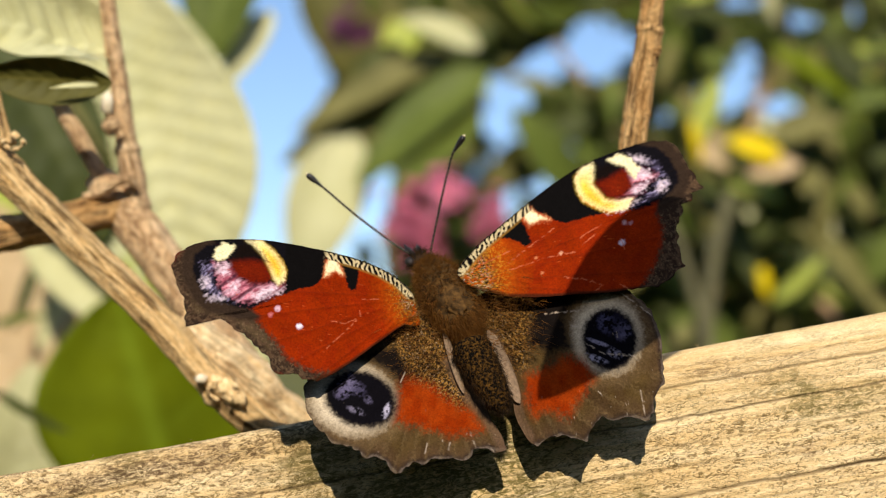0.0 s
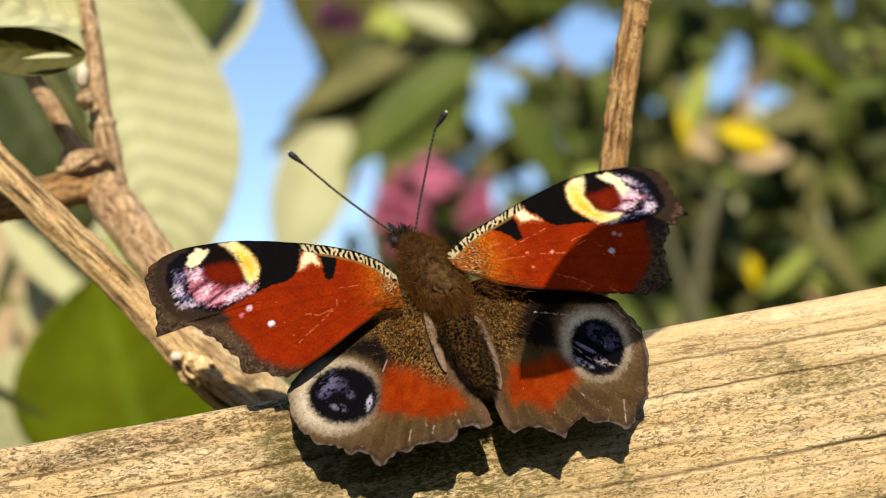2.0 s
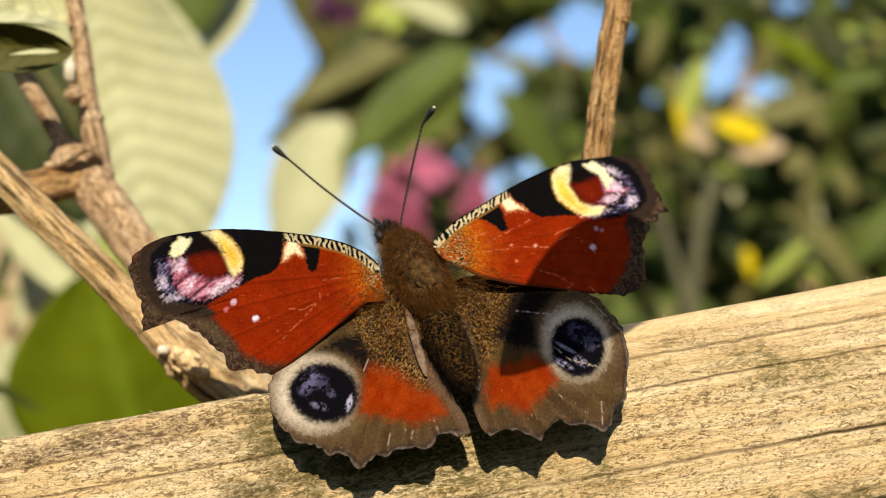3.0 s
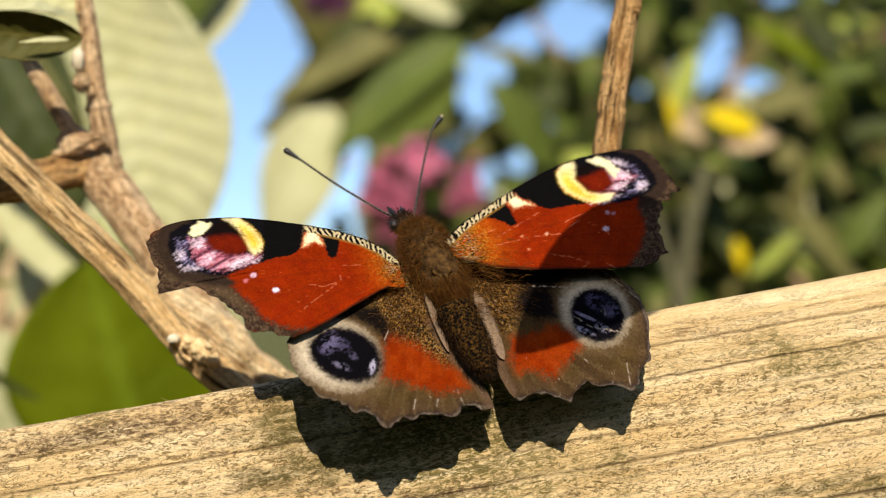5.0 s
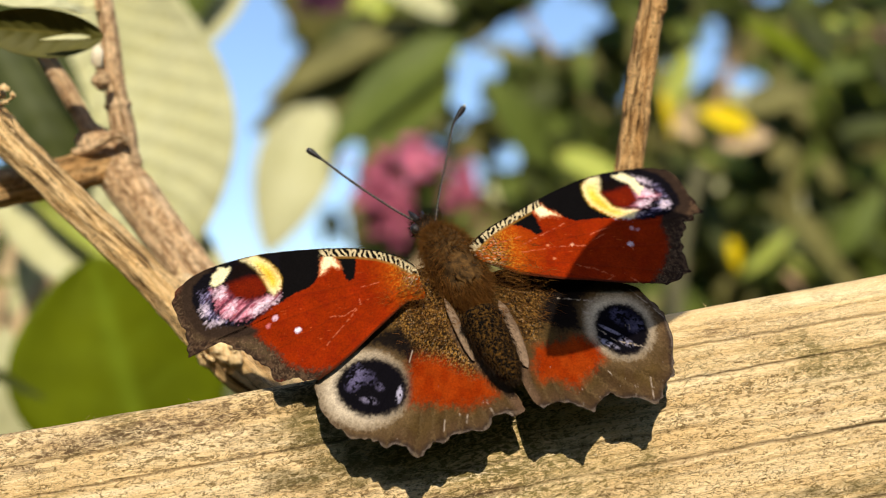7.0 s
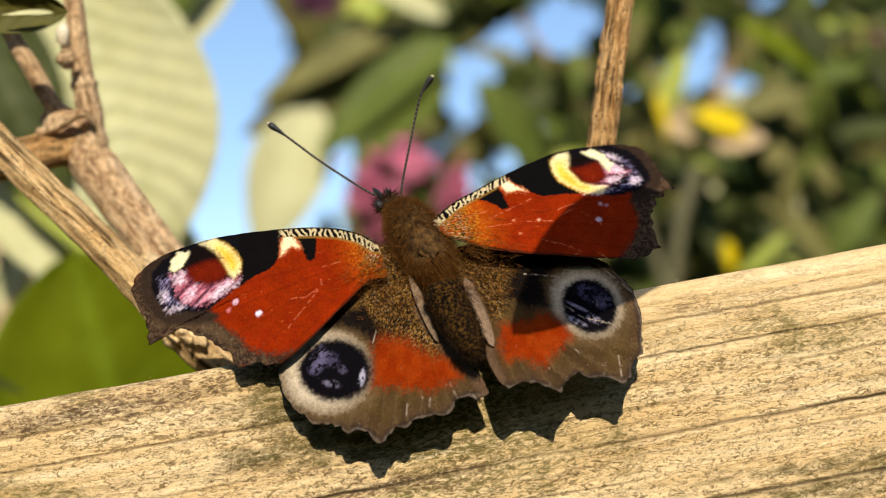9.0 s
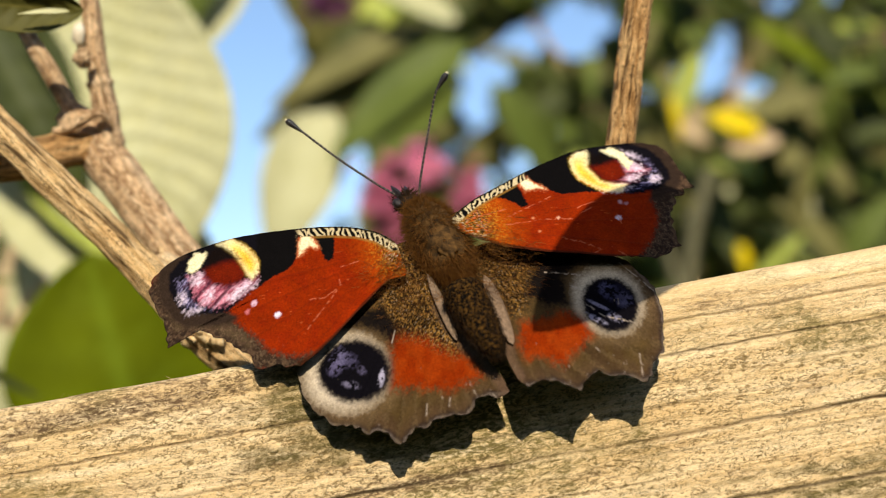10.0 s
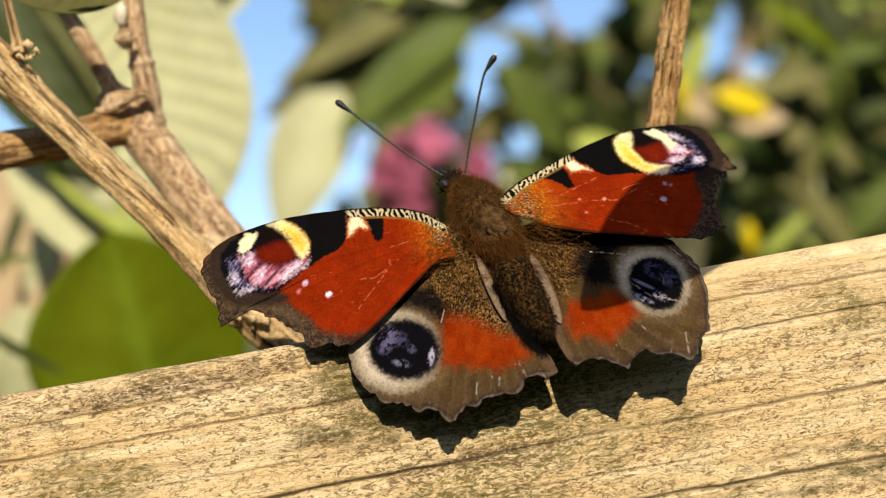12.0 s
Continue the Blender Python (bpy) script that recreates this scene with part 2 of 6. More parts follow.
SHIELD = plain_material("bare_shield", lin(34, 23, 10), lin(92, 64, 30), 1500, 0.85, 0.1)
ABDOMEN = plain_material("scaled_abdomen", lin(12, 8, 4), lin(84, 56, 20), 3600, 0.9, 0.05, 0.6, 0.0002, 0.47, 0.62)
CHITIN = plain_material("black_chitin", lin(18, 15, 13), lin(40, 33, 27), 3000, 0.4, 0.4)
ANTENNA = banded_material("banded_antenna", lin(26, 20, 16), lin(100, 86, 66))
CREAM = plain_material("cream_tip", lin(220, 200, 150), lin(236, 220, 180), 3000, 0.7)
EYE = plain_material("compound_eye", lin(20, 15, 12), lin(44, 34, 28), 6000, 0.4, 0.3)
PALE_FOLD = plain_material("pale_wing_fold", lin(104, 82, 60), lin(140, 112, 84), 3000, 0.7)
GRASS = plain_material("grassy_ground", lin(70, 74, 36), lin(116, 108, 60), 9, 0.9, 0.1, 0.6, 0.02)


# ---- mesh helpers ----
def part(name, bm, material, parent=None, label=""):
    """Link a bmesh as one mesh object under a thing or part."""
    me = bpy.data.meshes.new(name)
    bm.to_mesh(me)
    bm.free()
    for mat in material if isinstance(material, (list, tuple)) else (material,):
        me.materials.append(mat)
    ob = new(name, me)
    if parent is not None:
        ob.parent = parent
    return tagged(ob, label) if label else ob


def smooth(ob):
    ob.data.polygons.foreach_set("use_smooth", [True] * len(ob.data.polygons))
    return ob


def empty(name, where, label, category, group=""):
    ob = new(name)
    ob.location = where
    ob.empty_display_size = 0.005
    return tagged(ob, label, category, group)


def spline(pts, n):
    """Points along a Catmull-Rom curve through rows of numbers."""
    p = [np.array(q, float) for q in pts]
    p = [2 * p[0] - p[1]] + p + [2 * p[-1] - p[-2]]
    out = []
    for i in range(n):
        u = i / (n - 1) * (len(p) - 3)
        k = min(int(u), len(p) - 4)
        f = u - k
        a, b, c, d = p[k:k + 4]
        out.append(0.5 * (2 * b + (c - a) * f + (2 * a - 5 * b + 4 * c - d) * f * f + (3 * b - a - 3 * c + d) * f ** 3))
    return out


def tube(rows, n=40, around=14, rough=0.0, knots=(), ridge=0.0, origin=(0, 0, 0), seed=0):
    """A tapered stem through rows of (x, y, z, radius), with swollen knots at fractions of its length."""
    bm = bmesh.new()
    pts = spline(rows, n)
    origin = Vector(origin)
    rings, side = [], None
    grain = bm.verts.layers.float_vector.new("grain")
    run = 0.0
    for i, q in enumerate(pts):
        run += (Vector(q[:3]) - Vector(pts[max(i - 1, 0)][:3])).length
        c = Vector(q[:3])
        ahead = (Vector(pts[min(i + 1, n - 1)][:3]) - Vector(pts[max(i - 1, 0)][:3])).normalized()
        side = (side - ahead * side.dot(ahead)).normalized() if side else ahead.orthogonal().normalized()
        up = ahead.cross(side)
        r = q[3] * (1 + sum(h * math.exp(-((i / (n - 1) - k) / w) ** 2) for k, w, h in knots))
        ring = []
        for j in range(around):
            a = 2 * math.pi * j / around
            d = side * math.cos(a) + up * math.sin(a)
            w = 1 + rough * noise.noise((c + d * q[3]) * 420 + Vector((seed, 0, 0))) + ridge * math.sin(a * 7 + 3 * noise.noise(c * 160 + Vector((0, seed, 0))))
            corner = bm.verts.new(c + d * r * w - origin)
            corner[grain] = (run * 1000 + seed * 50, math.cos(a) * r * 1000, math.sin(a) * r * 1000)
            ring.append(corner)
        rings.append(ring)
    for a, b in zip(rings, rings[1:]):
        for j in range(around):
            bm.faces.new((a[j], a[(j + 1) % around], b[(j + 1) % around], b[j]))
    bm.faces.new(rings[0][::-1])
    bm.faces.new(rings[-1])
    return bm


def blob(radii, centre=(0, 0, 0), turn=None, seg=16, rings=10, bumpy=0.0, seed=0):
    bm = bmesh.new()
    bmesh.ops.create_uvsphere(bm, u_segments=seg, v_segments=rings, radius=1.0)
    turn = turn or Matrix.Identity(3)
    grain = bm.verts.layers.float_vector.new("grain")
    for v in bm.verts:
        k = 1 + bumpy * noise.noise(v.co * 2.4 + Vector((seed, seed, 0)))
        v.co = turn @ Vector([v.co[i] * radii[i] * k for i in range(3)]) + Vector(centre)
        v[grain] = v.co * 1000
    return bm


def blade(base, tip, width, facing, bend=0.12, fold=0.15, curl=0.0, ribs=9, relief=0.02, shape=0.75, wave=0.0, nu=30, nv=17, seed=0):
    """Corners (from its base), faces and rib marks of a leaf blade with a midrib, side ribs, a bend and a fold."""
    base, tip = Vector(base), Vector(tip)
    along = tip - base
    length = along.length
    along.normalize()
    up = Vector(facing)
    up = (up - along * up.dot(along)).normalized()
    side = along.cross(up)
    verts, faces, veins = [], [], []
    thick = max(width * 0.006, 0.00012)
    for layer in (0, 1):
        for i in range(nu):
            u = i / (nu - 1)
            half = 0.5 * width * (math.sin(math.pi * u ** shape) ** 0.75 + 0.02)
            for j in range(nv):
                v = 2 * j / (nv - 1) - 1
                ang = curl * v
                x = half * (math.sin(ang) / curl if curl else v)
                h = bend * length * 4 * u * (1 - u)
                h += fold * half * abs(v) + (half * (1 - math.cos(ang)) / curl if curl else 0)
                phase = (u - abs(v) * 0.16) * ribs
                h += relief * width * (abs(math.sin(math.pi * phase)) ** 0.6 - 0.6) * min(1, 6 * half / width) * (1 - abs(v) ** 6)
                h += wave * width * noise.noise(Vector((u * 3 + seed, v * 1.5, seed * 0.7)))
                verts.append(along * (u * length) + side * x + up * (h - layer * thick))
                rib = 1 - abs(math.sin(math.pi * phase)) ** 0.5
                mid = math.exp(-(v / 0.05) ** 2)
                veins.append(min(1.0, 0.55 * max(0, rib * 2 - 1) + 0.9 * mid) * 0.6)
    lay = nu * nv
    for i in range(nu - 1):
        for j in range(nv - 1):
            a = i * nv + j
            faces.append((a, a + 1, a + nv + 1, a + nv))
            b = lay + a
            faces.append((b, b + nv, b + nv + 1, b + 1))
    for i in range(nu - 1):
        for j in (0, nv - 1):
            a = i * nv + j
            q = (a, a + nv, lay + a + nv, lay + a)
            faces.append(q if j == 0 else q[::-1])
    return verts, faces, veins


def leaf_object(name, base, tip, width, facing, material, parent=None, *form, label=""):
    """One leaf as an object of its own."""
    verts, faces, veins = blade(base, tip, width, facing, *form)
    me = bpy.data.meshes.new(name)
    me.from_pydata([tuple(v) for v in verts], [], faces)
    at = me.attributes.new("vein", "FLOAT_COLOR", "POINT")
    at.data.foreach_set("color", [c for k in veins for c in (k, k, k, 1)])
    me.materials.append(material)
    ob = smooth(new(name, me))
    if parent is not None:
        ob.parent = parent
        ob.location = Vector(base) - parent.location
    else:
        ob.location = base
    return tagged(ob, label) if label else ob


def lattice(x, y, seed):
    """Smooth random values in 0..1 for arrays of positions."""
    xi, yi = np.floor(x), np.floor(y)
    fx, fy = x - xi, y - yi
    fx, fy = fx * fx * (3 - 2 * fx), fy * fy * (3 - 2 * fy)

    def rnd(a, b):
        s = np.sin(a * 127.1 + b * 311.7 + seed * 74.7) * 43758.5453
        return s - np.floor(s)

    top = rnd(xi, yi) * (1 - fx) + rnd(xi + 1, yi) * fx
    low = rnd(xi, yi + 1) * (1 - fx) + rnd(xi + 1, yi + 1) * fx
    return top * (1 - fy) + low * fy


# ---- ground ----
bm = bmesh.new()
bmesh.ops.create_grid(bm, x_segments=40, y_segments=40, size=60.0)
for v in bm.verts:
    v.co.z = 0.05 * noise.noise(v.co * 0.4)
ground = part("ground", bm, GRASS)
ground.location = (0, 0, -1.1)
tagged(ground, "rough grassy ground below the fence", "ground", kind="structure")


# ---- a tall unseen wall, hedge-shaped, added behind the viewer to hold back sky light ----
bm = bmesh.new()
bmesh.ops.create_grid(bm, x_segments=90, y_segments=24, size=1.0)
for v in bm.verts:
    x, z = v.co.x * 7.0, -1.1 + (v.co.y + 1) * (0.92 + 0.45 * min(1.0, max(0.0, abs(v.co.x) - 0.22) * 3))
    bend = 0.0 if abs(x) < 2.5 else (abs(x) - 2.5) * 0.7
    v.co = Vector((x, -1.35 + bend + 0.16 * noise.noise(Vector((x * 2.5, z * 2.5, 3))) - 0.12 * (z + 1.1), z + 0.08 * noise.noise(Vector((x * 3, 0, z)))))
bmesh.ops.solidify(bm, geom=bm.faces[:], thickness=0.3)
# brown picked for the fill light this added wall bounces back
hedge = part("hedge", bm, plain_material("sky_screen", lin(96, 88, 50), lin(136, 122, 74), 14, 0.9, 0.1, 0.8, 0.03))
tagged(hedge, "unseen hedge-shaped wall added to hold back sky light", "hedge", kind="structure")


# ---- fence rail ----
RAIL_TURN = Matrix(((0.9866, 0.0123, -0.1628), (0.0132, 0.9878, 0.1550), (0.1627, -0.1551, 0.9744)))
RAIL_AT = Vector((0.00800, -0.00611, -0.00770))  # on the upper front edge, under the insect


def build_rail():
    """A thin softwood rail with a rounded top, grain grooves and drying cracks. Local x runs along it, z across its face, y into it."""
    high, thick, radius = 0.062, 0.011, 0.0018
    cracks = ((6.5, 0.13, 0.12), (14.2, 0.17, 0.20), (17.6, 0.12, 0.08), (20.8, 0.16, 0.16), (9.3, 0.10, 0.08), (3.6, 0.10, 0.12), (25.5, 0.13, 0.3), (31.0, 0.14, 0.3), (11.4, 0.12, 0.10), (15.6, 0.12, 0.12), (1.9, 0.10, 0.12))
    xs = np.r_[np.linspace(-0.62, -0.08, 40)[:-1], np.linspace(-0.08, 0.09, 460), np.linspace(0.09, 0.62, 40)[1:]]
    prof = [(thick * 0.5, 0.0)]
    for k in range(9):
        a = math.pi / 2 * k / 8
        prof.append((radius - radius * math.sin(a), -radius + radius * math.cos(a)))
    front = np.r_[np.linspace(-radius, -0.036, 280)[1:], np.linspace(-0.036, -high + radius, 20)[1:]]
    for at in (6.5, 14.2, 17.6, 20.8):
        front = np.r_[front, -0.001 * np.linspace(at - 0.4, at + 0.4, 26)]
    front = np.sort(front)[::-1]
    prof += [(0.0, z) for z in front]
    prof += [(radius, -high), (thick - radius, -high), (thick, -high + radius), (thick, -radius), (thick - radius, 0.0)]
    py, pz = np.array([p[0] for p in prof]), np.array([p[1] for p in prof])
    X, Z = np.meshgrid(xs, pz, indexing="ij")
    Y = np.repeat(py[None, :], len(xs), 0)
    facing = (Y < radius) & (Z > -high + 0.002)
    depth = -Z * 1000
    grooves = np.zeros_like(X)
    relief = 0.00010 * (lattice(X * 90, depth * 2.2, 3) - 0.5) + 0.00006 * (lattice(X * 300, depth * 7, 4) - 0.5)
    relief += 0.00025 * (lattice(X * 35, depth * 0.35, 8) - 0.5)
    for n, (at, wide, deep) in enumerate(cracks):
        line = at + 0.45 * (lattice(X * 22, X * 0 + n, 11) - 0.5) + 0.12 * (lattice(X * 160, X * 0 + n, 12) - 0.5) + 0.16 * (lattice(X * 700, X * 0 + n, 14) - 0.5)
        there = np.clip(2.6 * lattice(X * 40, X * 0 + n * 3, 13) - (0.45 if deep < 0.2 else -0.3), 0, 1)
        g = np.exp(-((depth - line) / wide) ** 2) * there
        relief -= deep * 0.001 * g
        grooves = np.maximum(grooves, g * min(1.0, deep * 4.9))
    Y = Y - np.where(facing, relief, 0)
    wob = 0.0003 * (lattice(X * 30, X * 0, 21) - 0.5) + 0.00012 * (lattice(X * 220, X * 0, 22) - 0.5)
    Z = Z + np.where(Z > -0.003, wob, 0)
    nx, nz = X.shape
    me = bpy.data.meshes.new("rail")
    idx = np.arange(nx * nz).reshape(nx, nz)
    nxt = np.roll(idx, -1, axis=1)
    quads = np.stack([idx[:-1], nxt[:-1], nxt[1:], idx[1:]], -1).reshape(-1, 4)
    me.from_pydata(np.stack([X, Y, Z], -1).reshape(-1, 3).tolist(), [], quads.tolist() + [idx[0][::-1].tolist(), idx[-1].tolist()])
    at = me.attributes.new("groove", "FLOAT_COLOR", "POINT")
    g = np.where(facing, grooves, 0).reshape(-1)
    at.data.foreach_set("color", np.stack([g, g, g, np.ones_like(g)], -1).reshape(-1).astype(np.float32))
    rag = 2.2 * (lattice(X * 700, depth * 2.4, 31) - 0.5) + 1.4 * (lattice(X * 160, depth * 1.1, 32) - 0.5)
    stain = np.clip(1.3 - np.hypot((X + 0.037) / 0.017, (depth - 1.9) / 1.9) + 0.5 * rag, 0, 1)
    stain = np.maximum(stain, np.clip(0.9 - np.hypot((X + 0.012) / 0.014, (depth - 14.0) / 1.6) + 0.5 * rag, 0, 1))
    algae = np.clip(1.3 - np.hypot((X + 0.021) / 0.0050, (depth - 4.6) / 3.4) + 0.4 * rag, 0, 1)
    algae = np.maximum(algae, np.clip(1.1 - np.hypot((X + 0.018) / 0.010, (depth - 9.0) / 2.0) + 0.5 * rag, 0, 1))
    algae = np.maximum(algae, np.clip(1.0 - np.hypot((X - 0.035) / 0.030, (depth - 21.0) / 2.5) + 0.5 * rag, 0, 1))
    bare = np.clip(1.25 - depth / 8.0 + 0.35 * rag, 0, 1) * np.clip((X + 0.002) / 0.006, 0, 1)
    for name, value in (("stain", stain), ("algae", algae), ("bare", bare)):
        at = me.attributes.new(name, "FLOAT_COLOR", "POINT")
        g = np.where(facing, value, 0).reshape(-1)
        at.data.foreach_set("color", np.stack([g, g, g, np.ones_like(g)], -1).reshape(-1).astype(np.float32))
    me.materials.append(WOOD)
    ob = smooth(new("fence_rail", me))
    ob.matrix_world = Matrix.Translation(RAIL_AT) @ RAIL_TURN.to_4x4()
    return tagged(ob, "weathered pale softwood fence rail with drying cracks", "fence rail")


rail = build_rail()
bm = bmesh.new()
for k in range(46):
    x = random.uniform(-0.055, 0.06)
    lean = random.uniform(-0.0016, 0.0016)
    h = random.uniform(0.0002, 0.0009)
    a = Vector((x, random.uniform(0.0, 0.003), -0.0002))
    b, c = a + Vector((0.00005, 0, 0)), a + Vector((lean, random.uniform(-0.0003, 0.0003), h))
    bm.faces.new([bm.verts.new(p) for p in (a, b, c)])
tagged(part("splinter", bm, WOOD, rail), kind="stuff")


# ---- the dead branch beside the rail ----
def build_branch():
    at = Vector((-0.01769, 0.01650, -0.01653))
    br = empty("branch", at, "dry straw-brown shrub branch forking behind the rail", "branch", "twigs")
    main = [(-0.05685, 0.01250, 0.02341, 0.00182), (-0.05166, 0.01180, 0.01761, 0.00232), (-0.04906, 0.01140, 0.01504, 0.00212), (-0.04653, 0.01120, 0.01262, 0.00187), (-0.03972, 0.01100, 0.00578, 0.00181), (-0.03301, 0.01120, -0.00091, 0.00187), (-0.02757, 0.01160, -0.00719, 0.00194), (-0.02398, 0.01220, -0.01123, 0.00201), (-0.01978, 0.01320, -0.01497, 0.00183), (-0.01504, 0.01550, -0.01933, 0.00180), (-0.00759, 0.01800, -0.02630, 0.00176)]
    smooth(part("front_stem", tube(main, 150, 30, 0.09, ((0.66, 0.012, 0.16),), 0.07, at, 1), BARK_STRAW, br, "ridged straw-coloured stem"))
    back = [(-0.04240, 0.02350, 0.01558, 0.00169), (-0.04033, 0.02320, 0.01310, 0.00236), (-0.03719, 0.02250, 0.00919, 0.00268), (-0.03257, 0.02150, 0.00309, 0.00260), (-0.02761, 0.02050, -0.00328, 0.00252), (-0.02266, 0.02000, -0.00993, 0.00244), (-0.01690, 0.02050, -0.01800, 0.00238), (-0.01051, 0.02200, -0.02630, 0.00234)]
    smooth(part("back_stem", tube(back, 110, 28, 0.08, ((0.07, 0.03, 0.12),), 0.012, at, 2), BARK_BROWN, br, "thicker speckled brown stem"))
    slab = [(-0.03010, 0.01500, -0.00225, 0.0016), (-0.02683, 0.01380, -0.00524, 0.0025), (-0.02314, 0.01400, -0.00816, 0.0027), (-0.01880, 0.01500, -0.01195, 0.0020), (-0.01415, 0.01650, -0.01624, 0.0024)]
    smooth(part("split_wood", tube(slab, 90, 30, 0.22, (), 0.05, at, 8), BARK_PALE, br, "pale split wood with a frayed upper edge"))
    rnd = random.Random(8)
    for k in range(60):
        q = spline(slab, 60)[min(59, int(rnd.betavariate(1.0, 1.8) * 60))]
        a = rnd.uniform(-0.5, 1.1)
        c = Vector(q[:3]) + Vector((0.7 * math.cos(a), -0.55, 0.7 * math.sin(a) + 0.2)) * q[3] * 0.95 - at
        part("bark_flake", blob((rnd.uniform(0.0002, 0.0006), 0.00014, rnd.uniform(0.0001, 0.0002)), c, Matrix.Rotation(rnd.uniform(0.3, 1.3), 3, "Y"), 7, 5, 0.5, k + 80), FIBRE, br)
    shoot = [(-0.03710, 0.02250, 0.01087, 0.00134), (-0.03750, 0.02220, 0.01487, 0.00154), (-0.03806, 0.02200, 0.01853, 0.00134), (-0.03837, 0.02180, 0.02118, 0.00120), (-0.03890, 0.02180, 0.02619, 0.00113), (-0.03962, 0.02200, 0.03091, 0.00107), (-0.04046, 0.02250, 0.03703, 0.00101), (-0.04130, 0.02300, 0.04387, 0.00094)]
    smooth(part("shoot", tube(shoot, 90, 20, 0.06, ((0.29, 0.015, 0.22), (0.03, 0.03, 0.25)), 0.01, at, 3), BARK_BROWN, br, "thin upright shoot"))
    stub = [(-0.04014, 0.02250, 0.01345, 0.00114), (-0.04224, 0.02250, 0.01683, 0.00101), (-0.04439, 0.02250, 0.02068, 0.00107), (-0.04598, 0.02280, 0.02322, 0.00101), (-0.04876, 0.02500, 0.02749, 0.00088)]
    smooth(part("side_shoot", tube(stub, 50, 18, 0.08, (), 0.01, at, 4), BARK_BROWN, br))
    arm = [(-0.03726, 0.02320, 0.01158, 0.00168), (-0.04066, 0.02180, 0.01114, 0.00207), (-0.04505, 0.01860, 0.00985, 0.00216), (-0.04977, 0.01700, 0.00880, 0.00214), (-0.05607, 0.01650, 0.00783, 0.00213), (-0.06384, 0.01650, 0.00678, 0.00213)]
    smooth(part("side_arm", tube(arm, 70, 22, 0.12, ((0.12, 0.05, 0.15),), 0.01, at, 5), BARK_ORANGE, br, "rough orange-brown side arm"))
    tip = [(-0.04870, 0.01050, 0.01830, 0.00074), (-0.04940, 0.01050, 0.02154, 0.00050), (-0.05021, 0.01050, 0.02527, 0.00043), (-0.05137, 0.01080, 0.02968, 0.00037)]
    smooth(part("thin_shoot", tube(tip, 36, 12, 0.06, ((0.03, 0.06, 0.5),), 0.0, at, 6), BARK_STRAW, br))
    # the scar ring where the shoots part
    ring = [(-0.04281, 0.01960, 0.01289, 0.00053), (-0.04092, 0.01920, 0.01323, 0.00059), (-0.03921, 0.01900, 0.01437, 0.00066), (-0.03741, 0.01920, 0.01489, 0.00053), (-0.03670, 0.02000, 0.01402, 0.00040)]
    smooth(part("scar_ring", tube(ring, 40, 12, 0.25, (), 0.0, at, 7), BARK_BROWN, br))
    for (c, r, s) in (((-0.03992, 0.02000, 0.02396), (0.0007, 0.0007, 0.0014), 1), ((-0.02699, 0.00920, -0.00828), (0.0007, 0.0006, 0.0005), 3)):
        smooth(part("bud", blob(r, Vector(c) - at, None, 14, 10, 0.35, s), BUD_PALE, br, "pale woolly bud"))
    smooth(part("knob", blob((0.0010, 0.0009, 0.0012), Vector((-0.03966, 0.02060, 0.02139)) - at, None, 18, 14, 0.5, 2), BARK_BROWN, br, "rough knob under the bud"))
    # frayed bark where twigs broke off
    rnd = random.Random(5)
    collar = Vector((-0.04764, 0.00920, 0.01852)) - at
    for k in range(16):
        a = rnd.uniform(0, 6.28)
        d = Vector((math.cos(a) * 0.0011, rnd.uniform(-0.0004, 0.0004), math.sin(a) * 0.0008))
        part("bark_flake", blob((rnd.uniform(0.0002, 0.0004), 0.0002, rnd.uniform(0.0001, 0.0003)), collar + d, Matrix.Rotation(a, 3, "Y"), 7, 5, 0.5, k + 40), FIBRE, br)
    heart = Vector((-0.02451, 0.00900, -0.00959)) - at
    lump = blob((0.0024, 0.0011, 0.0011), heart + Vector((0.0004, 0.0008, -0.0001)), Matrix.Rotation(radians(38), 3, "Y"), 56, 40)
    for v in lump.verts:
        out = (v.co - heart).normalized()
        v.co += out * (0.00035 * noise.noise(v.co * 1500) + 0.00022 * noise.noise(v.co * 4200))
    smooth(part("torn_wood", lump, FIBRE, br, "crumbly pale torn wood"))
    for k in range(26):
        a = rnd.uniform(0, 6.28)
        d = Vector((math.cos(a) * 0.0016, rnd.uniform(-0.0007, 0.0006), math.sin(a) * 0.0011))
        bm = blob((rnd.uniform(0.0002, 0.0005), 0.0002, rnd.uniform(0.0001, 0.0003)), heart + d, Matrix.Rotation(a, 3, "Y"), 7, 5, 0.5, k)
        part("bark_flake", bm, FIBRE if k % 4 else BARK_STRAW, br)
    return br


